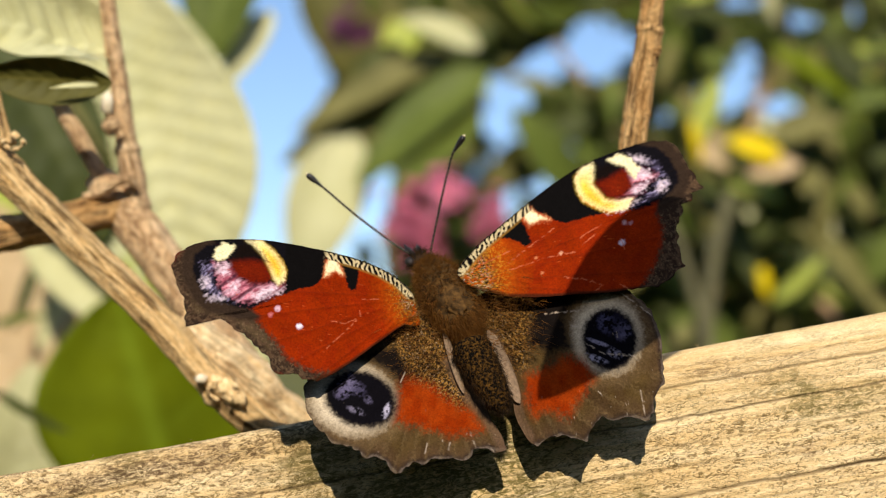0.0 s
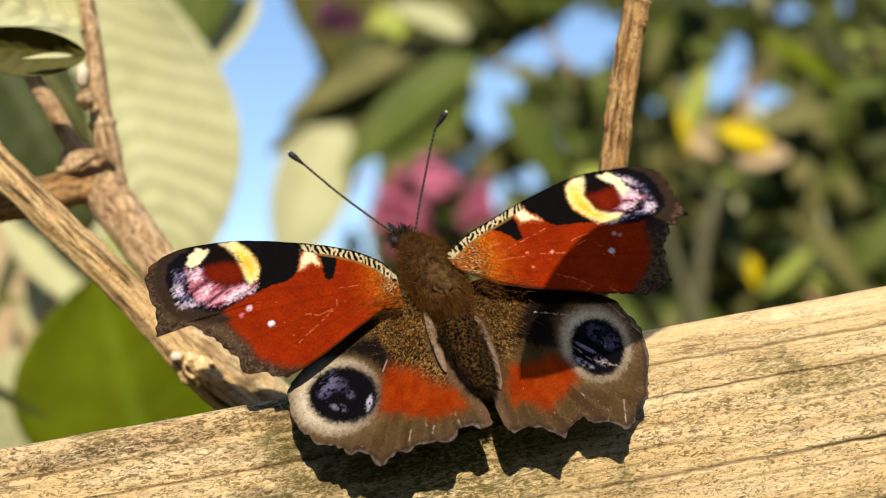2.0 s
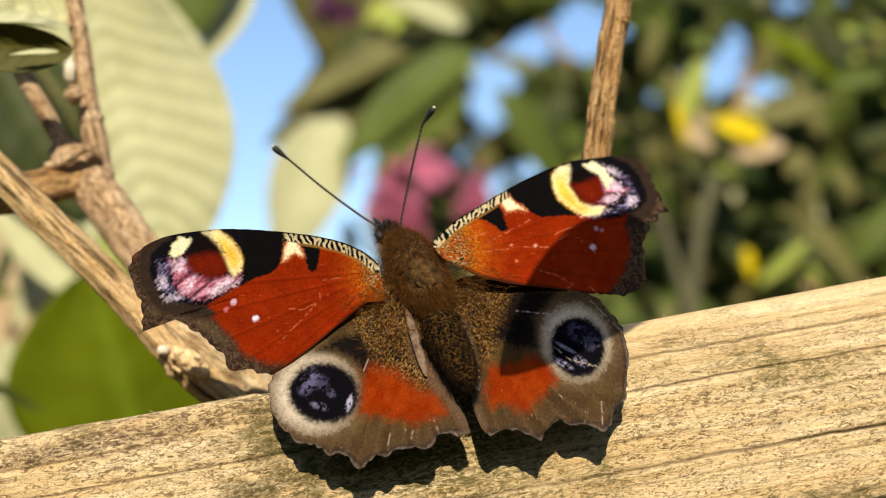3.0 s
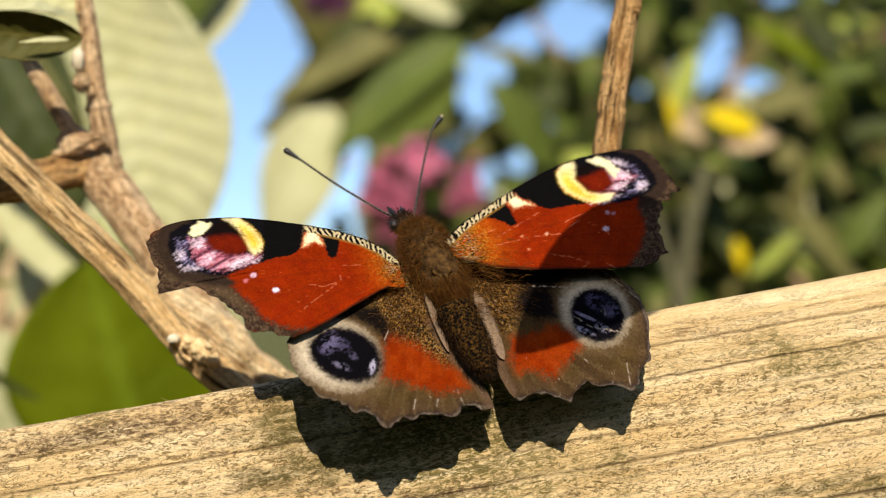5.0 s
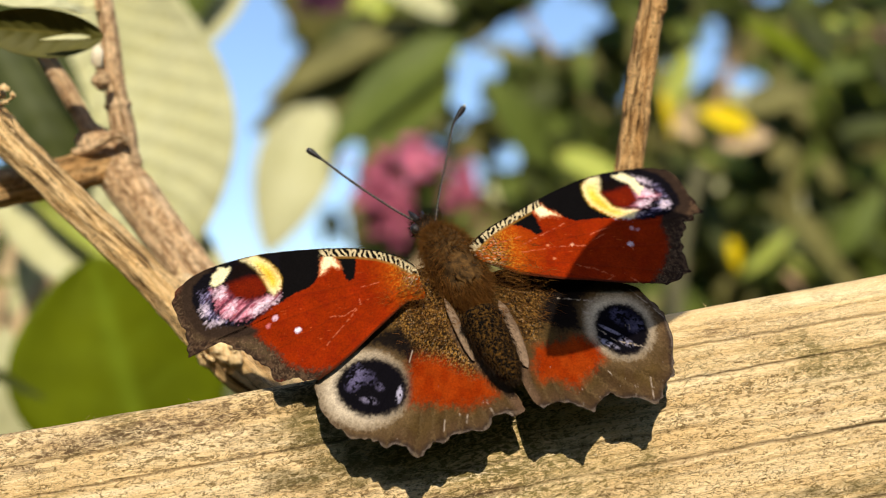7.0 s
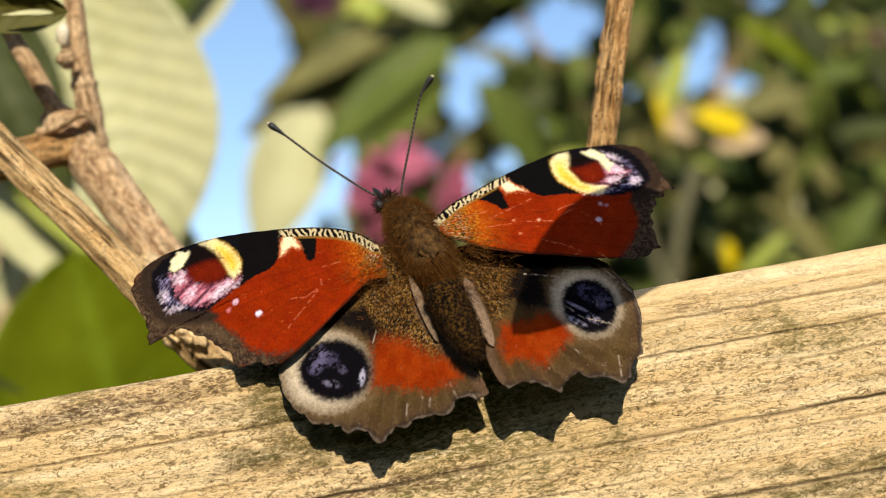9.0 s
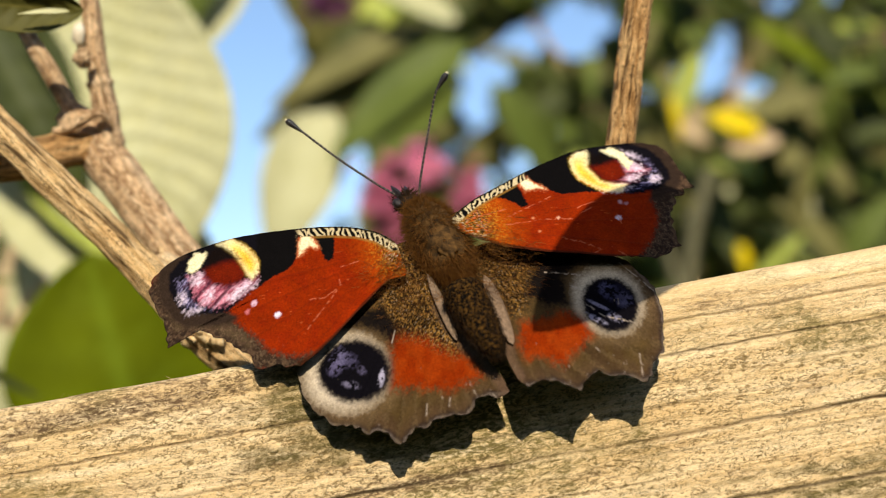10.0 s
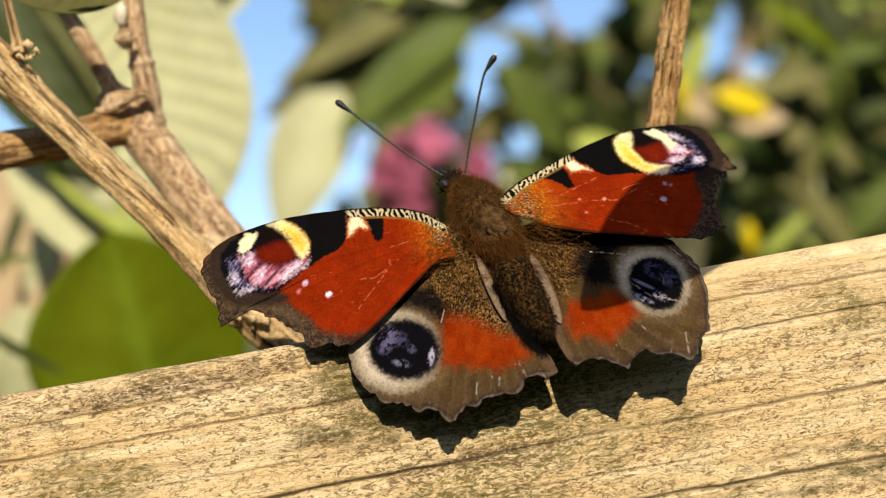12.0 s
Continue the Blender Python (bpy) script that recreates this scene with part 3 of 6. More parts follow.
def build_upright_twig():
    at = Vector((0.01685, 0.01250, -0.01182))
    tw = empty("twig", at, "upright straw-brown twig standing behind the rail", "twig", "twigs")
    rows = [(0.01592, 0.01350, -0.01696, 0.00146), (0.01749, 0.01220, -0.00866, 0.00147), (0.01911, 0.01100, 0.00073, 0.00149), (0.02053, 0.01040, 0.00939, 0.00149), (0.02160, 0.01020, 0.01741, 0.00146), (0.02268, 0.01020, 0.02421, 0.00142), (0.02342, 0.01020, 0.02822, 0.00142), (0.02404, 0.01020, 0.03285, 0.00130), (0.02491, 0.01040, 0.04030, 0.00124)]
    smooth(part("stem", tube(rows, 160, 26, 0.09, ((0.79, 0.01, 0.16),), 0.075, at, 11), BARK_ORANGE, tw))
    smooth(part("node", blob((0.0009, 0.0008, 0.0008), Vector((0.02393, 0.00960, 0.02705)) - at, None, 12, 9, 0.5, 4), BARK_ORANGE, tw))
    rnd = random.Random(9)
    for k in range(22):
        u = rnd.uniform(0.2, 0.95)
        q = spline(rows, 100)[int(u * 99)]
        sgn = rnd.choice((-1, 1))
        c = Vector(q[:3]) - at + Vector((sgn * q[3] * 0.96, -q[3] * 0.25, 0))
        part("bark_flake", blob((0.00016, 0.00012, rnd.uniform(0.0003, 0.0008)), c, None, 6, 5, 0.4, k), BARK_ORANGE, tw)
    return tw


branch = build_branch()
upright_twig = build_upright_twig()

# ---- the shrub: leaves close behind the branch ----
shrub = empty("shrub", (-0.05691, 0.12000, -0.11258), "butterfly bush with felted grey-green leaves and pink blooms", "shrub")
count = iter(range(1000))


def near_leaf(base, tip, width, facing, material, bend, fold, curl, ribs, relief, shape, wave, label):
    """One leaf of the shrub; the first three are the largest and finest."""
    n = next(count)
    fine = n < 3
    return leaf_object("leaf", base, tip, width, facing, material, shrub, bend, fold, curl, ribs, relief, shape, wave, 60 if fine else 36, 25 if fine else 15, n * 1.7, label=label)


near_leaf((-0.08462, 0.16800, 0.08936), (-0.05773, 0.15400, -0.00299), 0.04669, (0.10, -1, 0.15), LEAF_FELT, 0.03, 0.05, 0.5, 17, 0.08, 1.65, 0.05, "large pale felted leaf underside")
near_leaf((-0.03927, 0.02350, 0.03104), (-0.06025, 0.01650, 0.03465), 0.01274, (0.05, -0.85, 0.5), LEAF_FELT, 0.02, 0.1, 0.6, 9, 0.07, 0.75, 0.22, "pale wrinkled leaf curling over")
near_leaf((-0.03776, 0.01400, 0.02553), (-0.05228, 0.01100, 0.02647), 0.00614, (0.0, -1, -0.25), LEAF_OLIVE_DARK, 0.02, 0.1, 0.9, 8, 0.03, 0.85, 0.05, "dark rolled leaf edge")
near_leaf((-0.03870, 0.01170, 0.02511), (-0.04379, 0.01020, 0.02463), 0.00070, (0.0, -0.8, 0.6), LEAF_FELT, 0.02, 0.1, 0.5, 6, 0.02, 0.8, 0.25, "pale inner side of the rolled leaf")
near_leaf((-0.08622, 0.14400, 0.04850), (-0.07188, 0.14400, 0.02471), 0.00154, (0.3, -1, 0.3), LEAF_OLIVE, 0.05, 0.1, 0.4, 8, 0.01, 0.8, 0.04, "")
# the shade on this leaf is put into its dark material
near_leaf((-0.10031, 0.15200, 0.05695), (-0.07483, 0.14700, 0.01075), 0.02415, (0.3, -0.9, 0.1), LEAF_DARK, 0.05, 0.1, 0.4, 8, 0.02, 0.8, 0.04, "dark olive leaf with its shade put into the colour")
near_leaf((-0.05653, 0.14400, -0.05849), (-0.06969, 0.13400, 0.00047), 0.04365, (0.0, -1, 0.35), LEAF_GREEN, 0.02, 0.05, 0.4, 6, 0.006, 1.5, 0.03, "smooth bright green leaf")
near_leaf((-0.09918, 0.15500, -0.05784), (-0.09031, 0.14500, -0.01414), 0.02056, (0.2, -1, 0.3), LEAF_FELT, 0.05, 0.1, 0.4, 8, 0.02, 0.8, 0.05, "")
near_leaf((-0.09729, 0.16000, 0.02030), (-0.04217, 0.16000, -0.01596), 0.03127, (0.1, -1, 0.4), LEAF_FELT, 0.04, 0.1, 0.4, 9, 0.015, 0.8, 0.05, "pale felted leaf")
near_leaf((-0.08843, 0.15000, 0.01779), (-0.06243, 0.15000, -0.00524), 0.00726, (0.2, -1, 0.3), LEAF_LIME, 0.04, 0.1, 0.4, 9, 0.015, 0.8, 0.05, "")
near_leaf((-0.09070, 0.18500, 0.01051), (-0.09945, 0.17700, -0.01341), 0.00830, (0.2, -1, 0.4), LEAF_FELT, 0.05, 0.1, 0.4, 8, 0.015, 0.8, 0.05, "")
near_leaf((-0.13079, 0.21500, 0.02377), (-0.10369, 0.20700, -0.04118), 0.03363, (0.2, -1, 0.5), LEAF_TAN, 0.05, 0.1, 0.4, 8, 0.015, 0.8, 0.05, "")
near_leaf((-0.12558, 0.20000, -0.01141), (-0.10319, 0.19200, -0.03366), 0.01680, (0.2, -1, 0.3), LEAF_TAN, 0.05, 0.1, 0.4, 8, 0.015, 0.8, 0.05, "")
near_leaf((-0.10657, 0.20000, 0.00965), (-0.11128, 0.19200, -0.00988), 0.00364, (0.2, -0.8, -0.3), LEAF_DARK, 0.05, 0.1, 0.4, 8, 0.015, 0.8, 0.05, "")
near_leaf((-0.10168, 0.15000, -0.00696), (-0.08621, 0.14200, -0.00454), 0.00239, (0.1, -1, 0.6), LEAF_MID, 0.05, 0.1, 0.4, 8, 0.015, 0.8, 0.05, "")
near_leaf((-0.08988, 0.12000, -0.01797), (-0.07273, 0.11200, -0.02580), 0.00235, (0.2, -1, -0.2), LEAF_DARK, 0.05, 0.1, 0.4, 8, 0.015, 0.8, 0.05, "")
near_leaf((-0.14761, 0.26000, 0.03986), (-0.12345, 0.25200, 0.00573), 0.01319, (0.2, -1, 0.3), LEAF_LIME, 0.05, 0.1, 0.4, 8, 0.015, 0.8, 0.05, "")
near_leaf((-0.06160, 0.22500, 0.10114), (-0.06489, 0.21700, 0.05880), 0.02256, (0.1, -1, 0.6), LEAF_MID, 0.05, 0.1, 0.4, 8, 0.015, 0.8, 0.05, "")
near_leaf((-0.05095, 0.22800, 0.07531), (-0.06346, 0.22000, 0.05211), 0.01001, (0.1, -1, 0.6), LEAF_FELT, 0.05, 0.1, 0.4, 8, 0.015, 0.8, 0.05, "")
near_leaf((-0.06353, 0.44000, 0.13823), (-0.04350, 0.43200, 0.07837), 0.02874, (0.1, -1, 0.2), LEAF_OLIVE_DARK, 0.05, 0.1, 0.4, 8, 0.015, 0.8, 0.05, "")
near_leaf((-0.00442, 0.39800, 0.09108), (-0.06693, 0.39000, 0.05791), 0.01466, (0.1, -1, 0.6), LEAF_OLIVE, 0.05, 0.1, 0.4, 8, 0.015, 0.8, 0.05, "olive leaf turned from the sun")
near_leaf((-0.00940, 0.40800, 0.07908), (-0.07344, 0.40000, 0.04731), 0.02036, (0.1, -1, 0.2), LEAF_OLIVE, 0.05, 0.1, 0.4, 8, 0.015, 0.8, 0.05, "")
near_leaf((-0.04483, 0.39600, 0.05893), (-0.06590, 0.38800, -0.00076), 0.03097, (0.1, -1, 0.5), LEAF_FELT, 0.05, 0.1, 0.4, 8, 0.015, 0.8, 0.05, "")
near_leaf((0.00677, 0.38800, 0.09051), (-0.02345, 0.38000, 0.10078), 0.01308, (0.1, -1, 0.6), LEAF_FELT, 0.05, 0.1, 0.4, 8, 0.015, 0.8, 0.05, "")
near_leaf((-0.02178, 0.39000, 0.10127), (-0.03425, 0.38200, 0.11324), 0.00875, (0.1, -1, 0.6), LEAF_OLIVE, 0.05, 0.1, 0.4, 8, 0.015, 0.8, 0.05, "")
near_leaf((-0.02480, 0.44500, 0.09186), (-0.06336, 0.43700, 0.07221), 0.02174, (0.1, -1, 0.2), LEAF_OLIVE, 0.05, 0.1, 0.4, 8, 0.015, 0.8, 0.05, "")
near_leaf((-0.02980, 0.45500, 0.11839), (-0.05693, 0.44700, 0.08552), 0.02211, (0.1, -1, 0.2), LEAF_OLIVE_DARK, 0.05, 0.1, 0.4, 8, 0.015, 0.8, 0.05, "")
near_leaf((-0.02630, 0.46500, 0.06709), (-0.05613, 0.45700, 0.04944), 0.01749, (0.1, -1, 0.2), LEAF_DARK, 0.05, 0.1, 0.4, 8, 0.015, 0.8, 0.05, "")
near_leaf((0.03750, 0.51000, 0.12734), (0.01510, 0.50200, 0.09416), 0.01611, (0.1, -1, 0.2), LEAF_OLIVE_DARK, 0.05, 0.1, 0.4, 8, 0.015, 0.8, 0.05, "")
near_leaf((0.00118, 0.50000, 0.06482), (-0.01488, 0.49200, 0.04858), 0.01586, (0.1, -1, 0.2), LEAF_OLIVE_DARK, 0.05, 0.1, 0.4, 8, 0.015, 0.8, 0.05, "")
near_leaf((-0.02027, 0.47000, 0.13126), (-0.04571, 0.46200, 0.09742), 0.01763, (0.1, -1, 0.2), LEAF_DARK, 0.05, 0.1, 0.4, 8, 0.015, 0.8, 0.05, "")
near_leaf((0.04832, 0.47000, 0.12959), (0.00377, 0.46200, 0.10886), 0.02519, (0.1, -1, 0.2), LEAF_DARK, 0.05, 0.1, 0.4, 8, 0.015, 0.8, 0.05, "")
near_leaf((0.04358, 0.48000, 0.11626), (0.00709, 0.47200, 0.09775), 0.01536, (0.1, -1, 0.2), LEAF_DARK, 0.05, 0.1, 0.4, 8, 0.015, 0.8, 0.05, "")
near_leaf((0.01055, 0.38600, 0.08218), (-0.04141, 0.37800, 0.03581), 0.02345, (-0.2, -1, 0.7), LEAF_MID, 0.05, 0.1, 0.4, 8, 0.015, 0.8, 0.05, "")
near_leaf((0.01385, 0.40500, 0.10227), (-0.04068, 0.39700, 0.07018), 0.01125, (0.1, -1, 0.2), LEAF_DARK, 0.05, 0.1, 0.4, 8, 0.015, 0.8, 0.05, "")
near_leaf((0.00623, 0.38000, 0.06401), (-0.02856, 0.37200, 0.03133), 0.02060, (-0.2, -1, 0.7), LEAF_MID, 0.05, 0.1, 0.4, 8, 0.015, 0.8, 0.05, "")
near_leaf((0.01891, 0.43500, 0.09416), (-0.02235, 0.42700, 0.07203), 0.00950, (0.1, -1, 0.2), LEAF_DARK, 0.05, 0.1, 0.4, 8, 0.015, 0.8, 0.05, "")
near_leaf((0.04157, 0.40000, 0.03410), (0.01850, 0.39200, 0.06736), 0.01872, (0.1, -1, 0.6), LEAF_MID, 0.05, 0.1, 0.4, 8, 0.015, 0.8, 0.05, "")
near_leaf((0.01669, 0.40000, 0.07919), (0.03743, 0.39200, 0.07404), 0.00669, (0.1, -1, 0.6), LEAF_OLIVE, 0.05, 0.1, 0.4, 8, 0.015, 0.8, 0.05, "")
near_leaf((0.06271, 0.50000, 0.08480), (0.03272, 0.49200, 0.06337), 0.02115, (0.1, -1, 0.2), LEAF_DARK, 0.05, 0.1, 0.4, 8, 0.015, 0.8, 0.05, "")
near_leaf((0.02909, 0.47000, 0.05625), (0.00591, 0.46200, 0.03849), 0.01511, (0.1, -1, 0.2), LEAF_OLIVE_DARK, 0.05, 0.1, 0.4, 8, 0.015, 0.8, 0.05, "")
near_leaf((0.07337, 0.50000, 0.08723), (0.04888, 0.49200, 0.08407), 0.00952, (0.1, -1, 0.6), LEAF_OLIVE, 0.05, 0.1, 0.4, 8, 0.015, 0.8, 0.05, "")
near_leaf((0.09889, 0.37200, 0.05040), (0.12064, 0.37200, 0.04229), 0.01150, (0.1, -1, 0.6), LEAF_YELLOW, 0.05, 0.1, 0.4, 8, 0.015, 0.8, 0.05, "bright yellow leaf")
near_leaf((0.10559, 0.37100, 0.03828), (0.12585, 0.37100, 0.04082), 0.01148, (0.1, -1, 0.6), LEAF_TAN, 0.05, 0.1, 0.4, 8, 0.015, 0.8, 0.05, "withered tan leaf")
near_leaf((0.09563, 0.37200, 0.07494), (0.08393, 0.37200, 0.04327), 0.00894, (0.1, -1, 0.6), LEAF_LIME, 0.05, 0.1, 0.4, 8, 0.015, 0.8, 0.05, "")
near_leaf((0.08725, 0.38000, 0.04062), (0.10306, 0.38000, 0.05647), 0.01514, (0.1, -1, 0.6), LEAF_OLIVE, 0.05, 0.1, 0.4, 8, 0.015, 0.8, 0.05, "")
near_leaf((0.11769, 0.38500, 0.08722), (0.15002, 0.38500, 0.06534), 0.00961, (0.1, -1, 0.6), LEAF_GREEN, 0.05, 0.1, 0.4, 8, 0.015, 0.8, 0.05, "")
near_leaf((0.08499, 0.37000, 0.04796), (0.09912, 0.37000, 0.03961), 0.00721, (0.1, -1, 0.6), LEAF_TAN, 0.05, 0.1, 0.4, 8, 0.015, 0.8, 0.05, "")
near_leaf((0.08876, 0.37400, 0.05550), (0.09707, 0.37400, 0.04764), 0.00556, (0.1, -1, 0.6), LEAF_TAN, 0.05, 0.1, 0.4, 8, 0.015, 0.8, 0.05, "")
near_leaf((0.08417, 0.36600, 0.05813), (0.08713, 0.36600, 0.04082), 0.00358, (0.1, -1, 0.6), LEAF_YELLOW, 0.05, 0.1, 0.4, 8, 0.015, 0.8, 0.05, "")
near_leaf((0.14313, 0.39200, 0.06239), (0.14046, 0.39200, 0.04217), 0.00619, (0.1, -1, 0.6), LEAF_OLIVE, 0.05, 0.1, 0.4, 8, 0.015, 0.8, 0.05, "")
near_leaf((0.13614, 0.38400, 0.05466), (0.14459, 0.38400, 0.04796), 0.00479, (0.1, -1, 0.6), LEAF_OLIVE, 0.05, 0.1, 0.4, 8, 0.015, 0.8, 0.05, "")
near_leaf((0.13449, 0.39000, 0.01406), (0.12589, 0.39000, 0.01862), 0.00441, (0.1, -1, 0.6), LEAF_OLIVE, 0.05, 0.1, 0.4, 8, 0.015, 0.8, 0.05, "")
near_leaf((0.08954, 0.38000, 0.06650), (0.09496, 0.38000, 0.05903), 0.00389, (0.1, -1, 0.6), LEAF_FELT, 0.05, 0.1, 0.4, 8, 0.015, 0.8, 0.05, "")
near_leaf((0.14663, 0.39000, 0.06648), (0.17063, 0.39000, 0.06924), 0.00882, (0.1, -1, 0.2), LEAF_MID, 0.05, 0.1, 0.4, 8, 0.015, 0.8, 0.05, "")
near_leaf((0.11575, 0.39000, 0.05177), (0.14867, 0.39000, 0.06094), 0.01367, (0.1, -1, 0.6), LEAF_OLIVE, 0.05, 0.1, 0.4, 8, 0.015, 0.8, 0.05, "")
near_leaf((0.11958, 0.38500, 0.05643), (0.11183, 0.38500, 0.05834), 0.00568, (0.1, -1, 0.6), LEAF_FELT, 0.05, 0.1, 0.4, 8, 0.015, 0.8, 0.05, "")
near_leaf((0.13729, 0.39000, 0.04032), (0.13053, 0.39000, 0.03059), 0.00970, (0.1, -1, 0.6), LEAF_OLIVE, 0.05, 0.1, 0.4, 8, 0.015, 0.8, 0.05, "")
near_leaf((0.11252, 0.38500, 0.00350), (0.11502, 0.38500, -0.00957), 0.00524, (0.1, -1, 0.6), LEAF_YELLOW, 0.05, 0.1, 0.4, 8, 0.015, 0.8, 0.05, "")
near_leaf((0.11759, 0.38500, -0.01070), (0.13739, 0.38500, 0.00628), 0.00611, (0.1, -1, 0.2), LEAF_LIME, 0.05, 0.1, 0.4, 8, 0.015, 0.8, 0.05, "")
near_leaf((0.13916, 0.40000, 0.01423), (0.15954, 0.40000, -0.01292), 0.01168, (0.1, -1, 0.6), LEAF_OLIVE, 0.05, 0.1, 0.4, 8, 0.015, 0.8, 0.05, "")
near_leaf((0.15755, 0.40000, -0.00397), (0.17699, 0.40000, 0.02240), 0.01347, (0.1, -1, 0.6), LEAF_MID, 0.05, 0.1, 0.4, 8, 0.015, 0.8, 0.05, "")
near_leaf((0.20526, 0.54000, 0.03757), (0.11096, 0.52000, 0.02606), 0.03063, (0.1, -0.7, 0.1), LEAF_DARK, 0.05, 0.1, 0.4, 8, 0.015, 0.8, 0.05, "")
near_leaf((0.22582, 0.55000, 0.06480), (0.16644, 0.53000, 0.03087), 0.02148, (0.1, -1, 0.2), LEAF_DARK, 0.05, 0.1, 0.4, 8, 0.015, 0.8, 0.05, "")
near_leaf((0.11000, 0.47000, 0.11792), (0.09048, 0.47000, 0.09044), 0.01775, (0.1, -1, 0.2), LEAF_MID, 0.05, 0.1, 0.4, 8, 0.015, 0.8, 0.05, "")
near_leaf((0.08355, 0.40000, 0.09386), (0.07728, 0.40000, 0.07265), 0.00584, (0.1, -1, 0.6), LEAF_OLIVE, 0.05, 0.1, 0.4, 8, 0.015, 0.8, 0.05, "")
near_leaf((0.10469, 0.44000, 0.10746), (0.11285, 0.44000, 0.09761), 0.00820, (0.1, -1, 0.6), LEAF_OLIVE, 0.05, 0.1, 0.4, 8, 0.015, 0.8, 0.05, "")
near_leaf((0.20606, 0.50000, 0.12138), (0.17383, 0.50000, 0.09293), 0.02394, (0.1, -1, 0.2), LEAF_DARK, 0.05, 0.1, 0.4, 8, 0.015, 0.8, 0.05, "")
near_leaf((0.08353, 0.42000, -0.01663), (0.11538, 0.42000, -0.03570), 0.01630, (0.1, -1, 0.2), LEAF_MID, 0.05, 0.1, 0.4, 8, 0.015, 0.8, 0.05, "")
near_leaf((0.15072, 0.40000, 0.03409), (0.15925, 0.40000, 0.02052), 0.00898, (0.1, -1, 0.6), LEAF_OLIVE, 0.05, 0.1, 0.4, 8, 0.015, 0.8, 0.05, "")

# woody stems that carry the leaves, from the ground up behind the rail
STEMS = [
    [(-0.10478, 0.26000, -1.26220, 0.00744), (-0.09111, 0.26000, -0.15751, 0.00662), (-0.10392, 0.26000, -0.07112, 0.00496), (-0.10866, 0.25000, -0.02399, 0.00363), (-0.09603, 0.22000, 0.05234, 0.00223), (-0.07270, 0.17000, 0.09120, 0.00128)],
    [(0.01643, 0.56000, -1.38918, 0.01304), (0.03209, 0.56000, -0.25053, 0.00724), (0.12770, 0.53000, -0.05219, 0.00222), (0.11427, 0.52000, 0.00343, 0.00191), (0.06484, 0.55000, 0.08994, 0.00171), (0.02499, 0.53000, 0.14331, 0.00139)],
    [(0.17862, 0.50000, -1.00400, 0.01192), (0.17128, 0.48000, -0.12083, 0.00642), (0.15092, 0.52000, -0.01347, 0.00355), (0.14051, 0.56000, 0.04963, 0.00290), (0.16170, 0.56000, 0.11883, 0.00203), (0.17685, 0.56000, 0.17071, 0.00145)],
]
STALKS = [
    [(0.07518, 0.37000, 0.02318, 0.0020), (0.08346, 0.37000, -0.00235, 0.0020), (0.09194, 0.37000, -0.03624, 0.0020)],
    [(0.09890, 0.37000, 0.03010, 0.0027), (0.09200, 0.37000, 0.00382, 0.0027), (0.08775, 0.37000, -0.03617, 0.0027)],
]
for n, rows in enumerate(STALKS):
    smooth(part("stalk", tube(rows, 40, 10, 0.05, (), 0.0, shrub.location, 30 + n), STALK_DRY, shrub, "weathered grey-olive dry stalk"))
for n, rows in enumerate(STEMS):
    smooth(part("stem", tube(rows, 60, 10, 0.05, (), 0.0, shrub.location, 20 + n), BARK_BROWN, shrub))


def build_panicle(centre, size, count, mat, label, seed):
    """A drooping flower head of many small four-petalled florets."""
    rnd = random.Random(seed)
    head = bmesh.new()
    for k in range(count):
        d = Vector((rnd.gauss(0, 0.42), rnd.gauss(0, 0.42), rnd.gauss(0, 0.5)))
        c = Vector((d.x * size[0], d.y * size[0], d.z * size[1]))
        nrm = (d + Vector((0, -0.9, 0.3))).normalized()
        a = nrm.orthogonal().normalized()
        b = nrm.cross(a)
        r = rnd.uniform(0.0022, 0.0036)
        mid = head.verts.new(c - nrm * r * 0.35)
        for q in range(4):
            t0 = q * math.pi / 2 + rnd.uniform(-0.2, 0.2)
            p = [head.verts.new(c + (a * math.cos(t0 + s) + b * math.sin(t0 + s)) * r * m + nrm * r * l) for s, m, l in ((-0.6, 0.75, 0.1), (0.0, 1.15, 0.2), (0.6, 0.75, 0.1))]
            head.faces.new((mid, p[0], p[1]))
            head.faces.new((mid, p[1], p[2]))
    ob = part("bloom", head, mat, shrub, label)
    ob.location = Vector(centre) - shrub.location
    return ob


build_panicle((-0.02255, 0.34500, 0.02166), (0.0075, 0.0105), 60, PETAL_ROSE, "dull rose flower head", 1)
build_panicle((-0.00733, 0.35000, 0.03114), (0.0070, 0.0066), 64, PETAL_PINK, "pink flower head", 2)
build_panicle((0.00903, 0.35000, 0.02265), (0.0066, 0.0066), 44, PETAL_ROSE, "dull rose flower head", 3)
build_panicle((-0.01622, 0.35000, 0.01437), (0.0075, 0.0085), 40, PETAL_ROSE, "dull rose flower head", 4)
build_panicle((-0.04489, 0.40000, 0.10140), (0.0075, 0.0075), 40, PETAL_DUSK, "dull purple flower head", 5)
build_panicle((0.22328, 0.52000, 0.09065), (0.012, 0.016), 100, PETAL_PINK, "pink flower head", 7)

